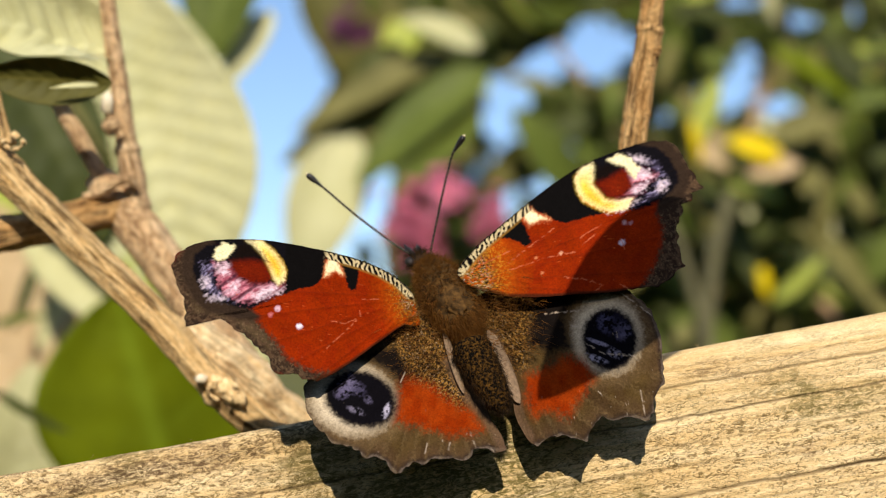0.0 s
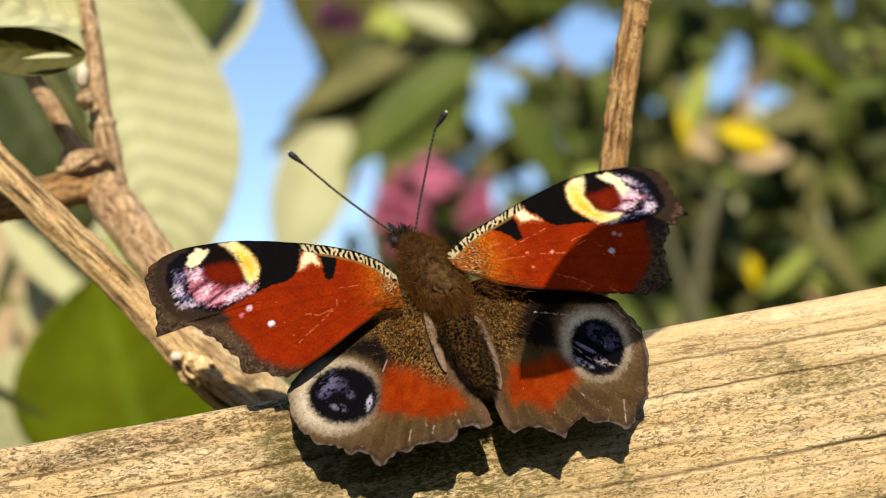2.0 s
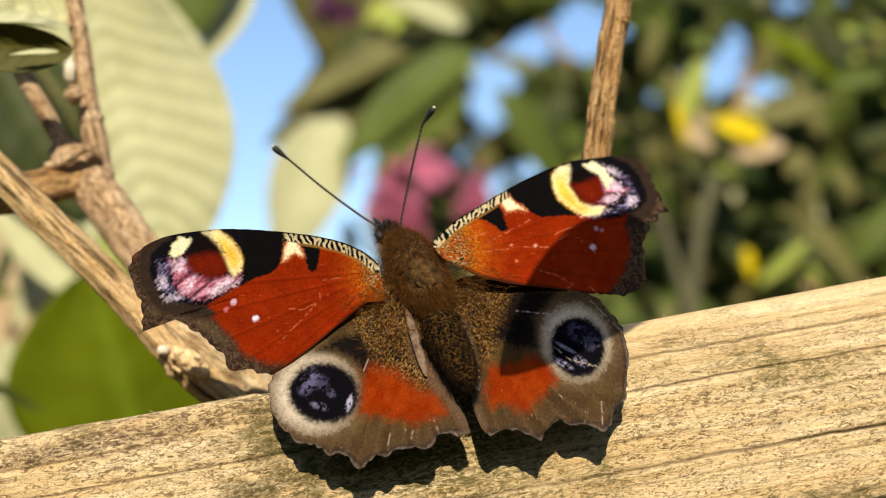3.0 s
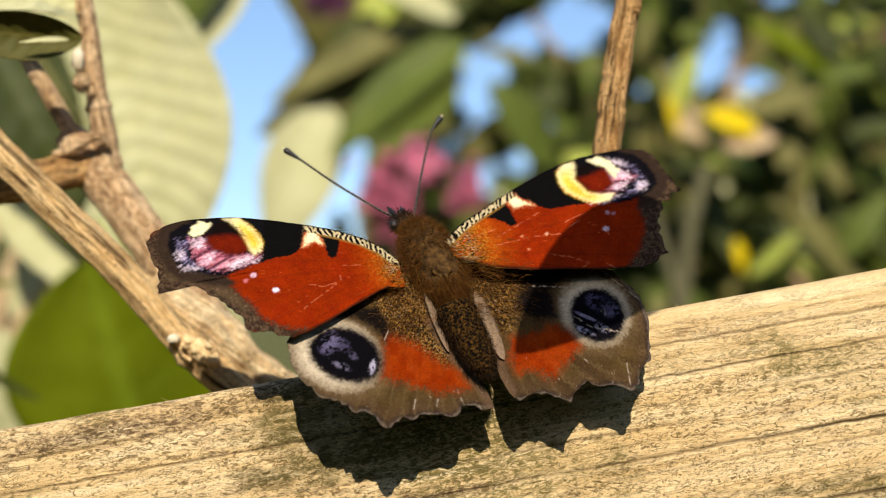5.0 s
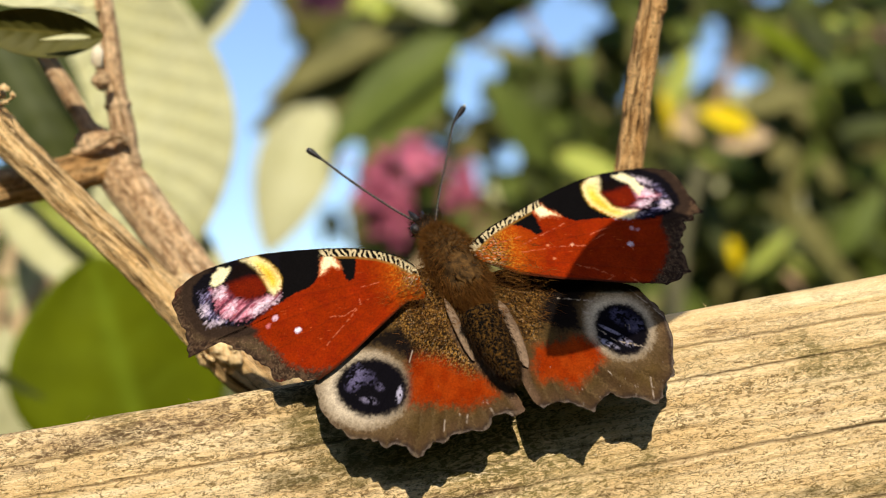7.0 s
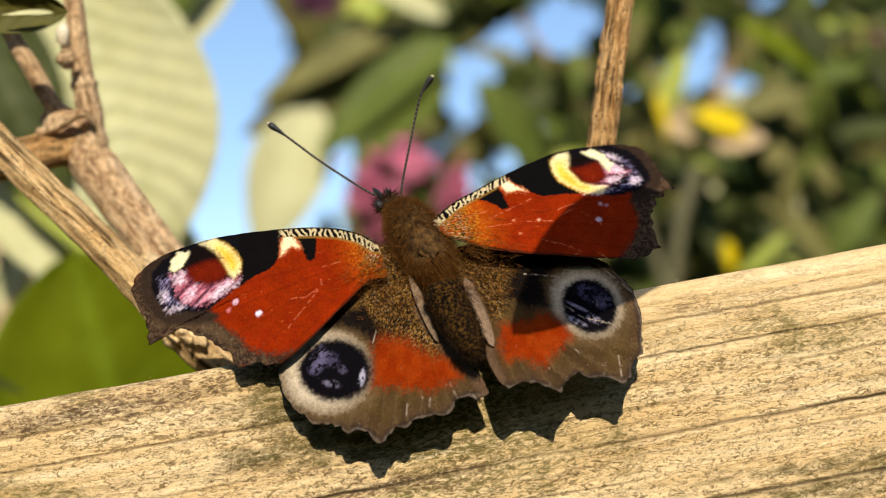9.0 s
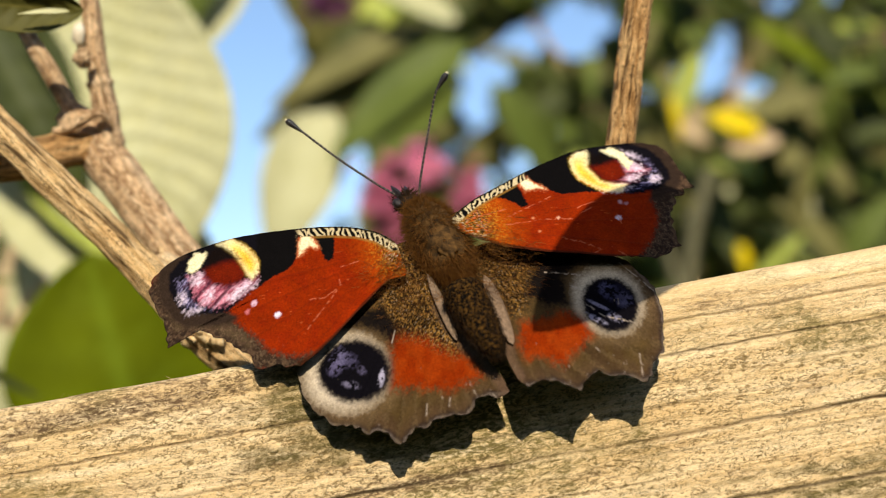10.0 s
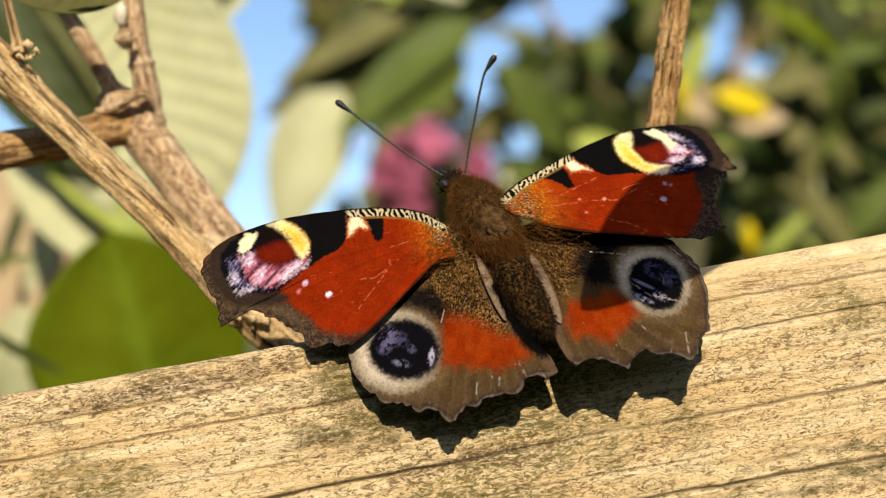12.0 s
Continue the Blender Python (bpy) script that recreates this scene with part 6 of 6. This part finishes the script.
def build_butterfly():
    fly = empty("butterfly", ROOT_AT, "brown-bodied butterfly with red wings and large eyespots", "butterfly")
    rnd = random.Random(3)
    head, tail = Vector((-0.00171, 0.00050, 0.00383)) - ROOT_AT, Vector((0.00625, -0.01240, -0.00996)) - ROOT_AT
    chest = Vector((0.00150, -0.00400, -0.00021)) - ROOT_AT
    waist = Vector((0.00332, -0.00750, -0.00445)) - ROOT_AT
    axis = (head - waist).normalized()
    turn = axis.to_track_quat("Z", "Y").to_matrix()
    # thorax
    bm = blob((0.0026, 0.0024, 0.0052), chest, turn, 40, 26, 0.12, 2)
    surf = [(v.co.copy(), (v.co - chest).normalized()) for v in bm.verts]
    thorax = smooth(part("thorax", bm, SHIELD, fly, "thorax thick with brown fur"))
    bm = bmesh.new()
    saddle = Vector((0.00227, -0.00660, -0.00085)) - ROOT_AT
    bare = [(p, q) for p, q in surf if (p - saddle - axis * 0.0004).length > 0.0017]
    hairs(bm, bare, 15000, 0.0009, 0.28, rnd, -axis * 0.85, 0.000016)
    hairs(bm, bare, 2500, 0.0017, 0.40, rnd, -axis * 0.40, 0.000012)
    tagged(part("fur", bm, FUR, thorax), kind="stuff")
    smooth(part("back_plate", blob((0.0012, 0.0009, 0.0019), saddle, turn, 36, 26, 0.30, 5), SHIELD, thorax, "bare dark shield on the back"))
    # abdomen with rings
    bm = bmesh.new()
    n, around = 70, 32
    run = tail - waist
    aq = run.to_track_quat("Z", "Y").to_matrix()
    loops = []
    for i in range(n):
        u = i / (n - 1)
        r = 0.0020 * (1 - 0.42 * u ** 1.4) * math.sqrt(max(0.01, 1 - (max(0.0, u - 0.66) / 0.345) ** 2)) * (1 + 0.05 * abs(math.sin(u * math.pi * 6)))
        loops.append([bm.verts.new(waist - axis * 0.001 + run * u * 1.04 + aq @ Vector((math.cos(a) * r, math.sin(a) * r * 0.9, 0))) for a in (2 * math.pi * j / around for j in range(around))])
    for a, b in zip(loops, loops[1:]):
        for j in range(around):
            bm.faces.new((a[j], a[(j + 1) % around], b[(j + 1) % around], b[j]))
    bm.faces.new(loops[0][::-1]), bm.faces.new(loops[-1])
    bm.normal_update()
    surf = [(v.co.copy(), v.normal.copy()) for v in bm.verts]
    abdomen = smooth(part("abdomen", bm, ABDOMEN, fly, "ringed dark brown abdomen with golden scales"))
    bm = bmesh.new()
    hairs(bm, surf, 2600, 0.00042, 0.3, rnd, run.normalized() * 1.3, 0.000022)
    tagged(part("scale_coat", bm, FUR_DARK, abdomen), kind="stuff")
    # shoulder tufts over the wing roots
    for s, at in ((-1, (-0.00219, -0.00700, -0.00248)), (1, (0.00676, -0.00700, -0.00124)), (-1, (-0.00052, -0.01000, -0.00536)), (1, (0.00757, -0.00900, -0.00391))):
        c = Vector(at) - ROOT_AT
        pts = [(c + Vector((rnd.gauss(0, 0.0016), rnd.gauss(0, 0.0004), rnd.gauss(0, 0.0014))), Vector((0, -0.6, 0.5))) for k in range(300)]
        bm = bmesh.new()
        hairs(bm, pts, 420, 0.0011, 0.4, rnd, Vector((s * 0.6, -0.2, -0.4)), 0.000022)
        tagged(part("wing_root_hair", bm, FUR, fly), kind="stuff")
    # head, eyes, palps
    skull = smooth(part("head", blob((0.0012, 0.0011, 0.0012), head - axis * 0.0006, turn, 20, 14, 0.1, 1), FUR_DARK, fly))
    for s in (-1, 1):
        c = head - axis * 0.0005 + turn @ Vector((s * 0.0011, 0, 0)) + Vector((0, -0.0004, 0))
        smooth(part("eye", blob((0.00048, 0.00048, 0.0006), c, turn, 16, 12), EYE, skull, "glossy dark compound eye"))
        p0 = head + turn @ Vector((s * 0.0004, 0.0002, 0.0003))
        p1 = p0 + axis * 0.0018 + turn @ Vector((s * 0.0004, 0, 0))
        part("palp", tube([(*p0, 0.00032), (*(p0 * 0.5 + p1 * 0.5), 0.00034), (*p1, 0.00008)], 10, 8, 0.2), CHITIN, skull)
    bm = bmesh.new()
    surf = [(head - axis * 0.0006 + (turn @ Vector((math.cos(k) * 0.0011, math.sin(k) * 0.001, (k % 7) / 7 * 0.001))), (turn @ Vector((math.cos(k), math.sin(k), 0.4))).normalized()) for k in range(120)]
    hairs(bm, surf, 500, 0.0007, 0.4, rnd, axis * 0.2, 0.00003)
    tagged(part("head_fur", bm, FUR_DARK, skull), kind="stuff")
    # antennae with dark clubs and cream tips
    feelers = []
    for rows in (
        [(-0.00228, 0.00030, 0.00418), (-0.00465, 0.00070, 0.00562), (-0.00844, 0.00150, 0.00826), (-0.01165, 0.00190, 0.01078), (-0.01341, 0.00210, 0.01210)],
        [(-0.00043, 0.00030, 0.00393), (0.00011, 0.00100, 0.00655), (0.00091, 0.00170, 0.00977), (0.00170, 0.00230, 0.01284), (0.00232, 0.00250, 0.01467), (0.00334, 0.00270, 0.01609)],
    ):
        root = Vector(rows[0])
        pts = [Vector(q) - root for q in rows]
        end, d = pts[-1], (pts[-1] - pts[-2]).normalized()
        rod = [(*q, 0.00011) for q in pts]
        bands = tuple((k / 34, 0.006, 0.22) for k in range(1, 33))
        ant = smooth(part("antenna", tube(rod, 150, 10, 0.0, bands), ANTENNA, fly, "thin banded antenna"))
        ant.location = root - ROOT_AT
        feelers.append(ant)
        a = end - d * 0.0014
        smooth(part("club", tube([(*(a - d * 0.0006), 0.0001), (*a, 0.00018), (*(end - d * 0.0005), 0.00032), (*end, 0.0003), (*(end + d * 0.00022), 0.0001)], 26, 12), CHITIN, ant, "black club"))
        smooth(part("club_tip", blob((0.00016, 0.00016, 0.00016), end + d * 0.0002, None, 10, 8), CREAM, ant, "cream tip"))
    # legs down to the top of the rail
    top = RAIL_AT - ROOT_AT
    for s, fx, fy in ((-1, -0.0085, 0.004), (-1, -0.0065, 0.007), (1, 0.0015, 0.004), (1, -0.0005, 0.0075)):
        foot = RAIL_AT - ROOT_AT + RAIL_TURN @ Vector((fx, fy, 0.0001))
        hip = chest + Vector((s * 0.0008, 0.0018, -0.0008))
        knee = (hip + foot) * 0.5 + Vector((s * 0.0016, 0.0015, 0.0012))
        smooth(part("leg", tube([(*hip, 0.0003), (*knee, 0.00022), (*((knee + foot) / 2), 0.00016), (*foot, 0.0001)], 24, 8), CHITIN, fly))
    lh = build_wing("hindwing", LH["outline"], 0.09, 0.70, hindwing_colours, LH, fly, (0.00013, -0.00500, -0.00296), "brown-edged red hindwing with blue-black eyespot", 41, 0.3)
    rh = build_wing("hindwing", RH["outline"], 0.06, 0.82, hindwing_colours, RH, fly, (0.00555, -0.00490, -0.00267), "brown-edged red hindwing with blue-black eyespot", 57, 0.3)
    for wing, ends in ((lh, ((0.00066, -0.00143, -0.00099), (0.00263, -0.00459, -0.00575))), (rh, ((0.00045, -0.00198, -0.00147), (0.00236, -0.00606, -0.00659)))):
        a, b = (Vector(e) for e in ends)
        q = (b - a).to_track_quat("Z", "Y").to_matrix()
        smooth(part("inner_fold", blob((0.00080 if wing is rh else 0.00050, 0.00025, (b - a).length * 0.62), (a + b) / 2, q, 18, 22, 0.06, 6), PALE_FOLD, wing, "pale silky fold along the inner edge"))
    lf = build_wing("forewing", LF["outline"], 0.06, 0.54, forewing_colours, LF, fly, (-0.00166, -0.00530, -0.00032), "red forewing with yellow and lilac eyespot", 11, 0.4)
    rf = build_wing("forewing", RF["outline"], 0.15, 0.80, forewing_colours, RF, fly, (0.00373, -0.00570, 0.00055), "red forewing with yellow and lilac eyespot", 23, 0.4)
    return fly, lf, rf, lh, rh, feelers



# a small leaf on a sprig overhead, whose shade lies across one forewing
sprig_tip = Vector((0.00960, -0.01100, -0.00875)) + SUN_DIR * 0.05
sprig_base = Vector((0.02720, -0.00400, 0.00930)) + SUN_DIR * 0.05
sprig = empty("sprig", sprig_base, "small green leaf on a thin overhanging sprig", "sprig")
leaf_object("leaf", sprig_base, sprig_tip, 0.0118, SUN_DIR, LEAF_SHEER, sprig, 0.02, 0.05, 0.2, 7, 0.01, 0.62, 0.03, 24, 11, 77)
part("stem", tube([(0, 0, 0, 0.0004), (0.004, 0.004, 0.012, 0.0005), (0.02, 0.03, 0.05, 0.0008), (0.05, 0.12, 0.09, 0.0012)], 20, 8), BARK_BROWN, sprig)

butterfly, wing_lf, wing_rf, wing_lh, wing_rh, feelers = build_butterfly()


# ---- what moves ----
# seconds, shift across and up in metres
BODY_ROWS = [
    (0.0, -0.00058, 0.00067), (0.5, -0.00012, 0.00087), (1.0, -0.00021, 0.00068), (1.5, 0.00025, 0.00033), (2.0, -0.00013, 0.00023),
    (2.5, -0.00022, 0.00009), (3.0, 0.00006, 0.00018), (3.2, 0.00010, 0.00039), (4.8, 0.00020, 0.00021), (5.0, 0.00020, 0.00021),
    (5.5, 0.00059, 0.00043), (6.0, 0.00001, -0.00002), (6.5, -0.00027, -0.00019), (7.0, -0.00040, -0.00025), (7.2, -0.00052, -0.00028),
    (8.8, -0.00062, -0.00033), (9.0, -0.00057, -0.00039), (9.5, -0.00052, -0.00043), (10.0, -0.00057, -0.00045), (10.5, -0.00056, -0.00048),
    (11.0, -0.00061, -0.00045), (11.5, -0.00062, -0.00050), (12.0, -0.00055, -0.00044),
]
# seconds, the turn about the hinge as an axis times degrees, and the hinge's shift across and up in millimetres
LF_ROWS = [
    (0.0, 0.8, 9.9, 19.2, 0.09, 0.15), (0.5, -3.4, 11.7, 23.4, 0.10, 0.20), (1.0, -14.9, 10.8, 23.9, 0.24, -0.08), (1.5, -1.0, 6.5, 15.7, 0.04, 0.10),
    (2.0, 3.8, 2.3, 0.7, 0.05, -0.05), (2.5, -0.5, 0.2, -0.3, 0.03, -0.20), (3.0, 21.1, 4.2, 1.9, -0.10, 0.31), (3.2, 23.5, 6.2, 11.1, -0.13, 0.02),
    (4.8, -7.7, 4.9, 9.6, 0.15, -0.07), (5.0, -12.3, 4.8, 8.4, 0.20, -0.16), (5.5, 9.5, 7.5, 6.5, 0.20, 0.30), (6.0, 0.0, 0.0, 0.1, -0.00, 0.01),
    (6.5, 0.9, -3.8, -3.2, -0.15, -0.32), (7.0, 1.4, -5.7, -5.1, -0.20, -0.35), (7.2, 1.0, -6.1, -5.3, -0.18, -0.38), (8.8, 4.7, -7.8, -8.0, -0.33, -0.50),
    (9.0, 3.6, -7.6, -6.2, -0.31, -0.48), (9.5, 4.5, -8.0, -6.3, -0.34, -0.47), (10.0, 5.5, -8.1, -6.1, -0.32, -0.52), (10.5, 4.2, -8.5, -6.3, -0.31, -0.54),
    (11.0, 5.0, -8.2, -6.1, -0.30, -0.58), (11.5, 4.5, -8.0, -6.4, -0.28, -0.52), (12.0, 5.6, -8.1, -6.5, -0.33, -0.57),
]
RF_ROWS = [
    (0.0, 10.5, -4.9, -9.8, -0.30, 0.63), (0.5, 13.5, -9.0, -11.6, -0.45, 0.65), (1.0, 7.7, -12.6, -11.3, -0.59, 0.34), (1.5, 3.6, 1.5, 0.8, -0.08, 0.28),
    (2.0, 0.7, 2.9, 0.8, 0.09, 0.15), (2.5, -4.1, 3.0, -0.3, 0.24, 0.09), (3.0, 8.9, 7.6, 5.3, 0.27, 0.68), (3.2, 9.5, 2.6, -0.0, 0.21, 0.84),
    (4.8, 1.2, -3.0, -1.1, -0.23, -0.12), (5.0, -3.5, -1.8, -1.4, -0.19, -0.25), (5.5, 14.3, 1.1, -0.6, 0.16, 0.60), (6.0, 0.0, -0.0, 0.0, -0.00, 0.01),
    (6.5, -3.6, 1.0, 0.7, 0.02, -0.05), (7.0, -5.1, 2.0, 1.0, 0.08, -0.12), (7.2, -5.0, 2.5, 1.1, 0.14, -0.07), (8.8, -6.1, 2.3, 0.9, 0.08, -0.01),
    (9.0, -5.3, 2.1, 1.1, 0.08, -0.03), (9.5, -5.7, 2.4, 1.4, 0.07, 0.03), (10.0, -5.5, 2.3, 1.3, 0.06, 0.01), (10.5, -5.7, 2.4, 2.1, 0.12, 0.04),
    (11.0, -5.2, 2.4, 1.7, 0.18, -0.06), (11.5, -5.4, 2.4, 1.0, 0.10, 0.04), (12.0, -5.2, 2.6, 0.8, 0.04, -0.02),
]
LH_ROWS = [
    (0.0, -3.5, 6.2, 1.8, 0.49, -0.10), (0.5, -5.6, 10.3, 7.7, 0.58, -0.16), (1.0, -13.9, 9.6, 8.9, 0.80, 0.01), (1.5, -1.8, -0.5, -5.4, 0.46, 0.16),
    (2.0, -0.7, -3.9, -10.7, 0.29, -0.12), (2.5, -2.2, -4.8, -11.3, 0.24, -0.07), (3.0, 5.5, -0.1, -8.2, 0.11, -0.45), (3.2, 5.2, -0.8, -6.6, 0.12, -0.45),
    (4.8, -4.4, 6.2, 8.1, 0.04, 0.09), (5.0, -7.3, 6.8, 7.8, 0.05, 0.08), (5.5, 7.7, 6.5, 3.4, -0.04, 0.15), (6.0, -0.1, 0.1, 0.1, -0.00, 0.00),
    (6.5, 1.1, -4.1, -3.6, -0.05, -0.07), (7.0, 1.8, -5.7, -5.5, -0.05, -0.08), (7.2, 1.7, -6.3, -6.0, -0.04, -0.09), (8.8, 8.2, -6.7, -8.4, 0.14, -0.05),
    (9.0, 7.8, -6.6, -8.7, 0.14, -0.04), (9.5, 8.4, -7.1, -9.8, 0.13, -0.01), (10.0, 8.5, -7.6, -9.8, 0.08, -0.05), (10.5, 9.0, -7.6, -10.0, 0.08, -0.06),
    (11.0, 8.7, -7.7, -10.0, 0.11, -0.11), (11.5, 7.8, -7.3, -9.5, 0.13, -0.07), (12.0, 8.9, -6.9, -9.4, 0.06, -0.11),
]
RH_ROWS = [
    (0.0, 12.4, -10.6, -10.5, -0.17, 0.26), (0.5, 10.6, -14.8, -13.0, -0.16, 0.21), (1.0, 5.5, -17.7, -13.0, -0.16, 0.27), (1.5, 9.9, -0.8, -3.3, -0.17, -0.29),
    (2.0, 3.0, 1.9, -0.6, -0.08, -0.47), (2.5, -0.1, 2.7, -0.3, 0.05, -0.27), (3.0, 6.7, 1.5, -4.0, -0.16, -0.89), (3.2, 5.0, -3.6, -4.8, -0.09, -0.88),
    (4.8, 2.2, -3.2, -1.5, -0.07, 0.03), (5.0, -1.4, -1.8, -1.3, -0.04, 0.03), (5.5, 14.5, -2.7, -5.7, -0.05, 0.05), (6.0, -0.5, -0.8, -1.4, -0.01, -0.13),
    (6.5, -3.4, 0.2, -0.9, 0.04, -0.31), (7.0, -4.7, 1.0, -0.8, 0.08, -0.37), (7.2, -4.9, 1.1, -1.5, 0.11, -0.37), (8.8, -2.1, 0.8, 0.9, 0.14, -0.32),
    (9.0, -1.8, 0.8, 0.4, 0.14, -0.32), (9.5, -0.9, 0.3, 0.4, 0.10, -0.32), (10.0, -2.3, 1.0, -0.5, 0.20, -0.30), (10.5, -2.8, 0.7, -0.9, 0.13, -0.32),
    (11.0, -1.4, 0.8, -0.0, 0.16, -0.33), (11.5, -2.2, 1.0, -0.9, 0.21, -0.24), (12.0, -2.1, 0.8, -1.3, 0.08, -0.29),
]
FEELER_ROWS = ([
    (0.0, 3.7, 3.3, 4.4), (0.5, 3.6, -0.4, 5.1), (1.0, 1.9, -0.3, 2.7), (1.5, 4.4, 3.1, 5.5), (2.0, 2.5, 2.5, 3.0),
    (2.5, -3.4, 2.5, -5.4), (3.0, 5.7, 2.7, 7.4), (3.2, 4.7, 1.6, 6.2), (4.8, -0.8, -5.6, 0.2), (5.0, -1.0, -2.9, -0.8),
    (5.5, 5.7, 0.4, 8.0), (6.0, 0.5, -0.1, 0.8), (6.5, -0.8, -1.5, -0.9), (7.0, -1.2, -0.9, -1.5), (7.2, -4.8, 0.2, -6.9),
    (8.8, -1.6, -0.3, -2.3), (9.0, 0.2, -0.8, 0.4), (9.5, 0.9, -0.4, 1.3), (10.0, 0.9, -0.2, 1.3), (10.5, 0.7, -0.4, 1.0),
    (11.0, -0.5, -0.1, -0.7), (11.5, -0.8, 0.7, -1.3), (12.0, -0.7, 0.7, -1.2),
], [
    (0.0, 13.3, -0.5, -4.0), (0.5, -2.1, -7.7, 2.2), (1.0, -6.2, -5.5, 3.0), (1.5, 6.2, -2.1, -1.5), (2.0, 7.7, -2.4, -1.9),
    (2.5, 8.3, 8.3, -4.2), (3.0, 15.5, -0.6, -4.7), (3.2, 15.5, 1.4, -5.3), (4.8, -18.4, -5.8, 7.4), (5.0, -16.6, -2.3, 5.6),
    (5.5, 6.2, -6.5, -0.7), (6.0, 1.0, -0.1, -0.3), (6.5, -3.4, -2.0, 1.4), (7.0, -2.1, -2.7, 1.2), (7.2, -2.2, -0.0, 0.6),
    (8.8, 1.2, -0.8, -0.3), (9.0, 5.2, -2.2, -1.2), (9.5, 5.1, -2.7, -1.1), (10.0, 5.3, -3.8, -0.9), (10.5, 5.4, -2.7, -1.2),
    (11.0, 4.6, -4.0, -0.6), (11.5, 7.2, -2.8, -1.7), (12.0, 6.0, -2.5, -1.4),
])


def turned(at, rx, ry, rz, dx, dz):
    v = Vector((rx, ry, rz))
    return Matrix.Translation(at + Vector((dx, 0, dz)) * 0.001) @ Matrix.Rotation(radians(v.length), 4, v.normalized() if v.length > 1e-6 else Vector((0, 0, 1)))


def motions():
    walk(butterfly, [(t, Matrix.Translation(ROOT_AT + Vector((x, 0, z)))) for t, x, z in BODY_ROWS])
    for wing, rows in ((wing_lf, LF_ROWS), (wing_rf, RF_ROWS), (wing_lh, LH_ROWS), (wing_rh, RH_ROWS)):
        at = wing.location.copy()
        walk(wing, [(t, turned(at, *turn)) for t, *turn in rows])

    for feeler, rows in zip(feelers, FEELER_ROWS):
        at = feeler.location.copy()
        walk(feeler, [(t, turned(at, rx, ry, rz, 0, 0)) for t, rx, ry, rz in rows])


motions()
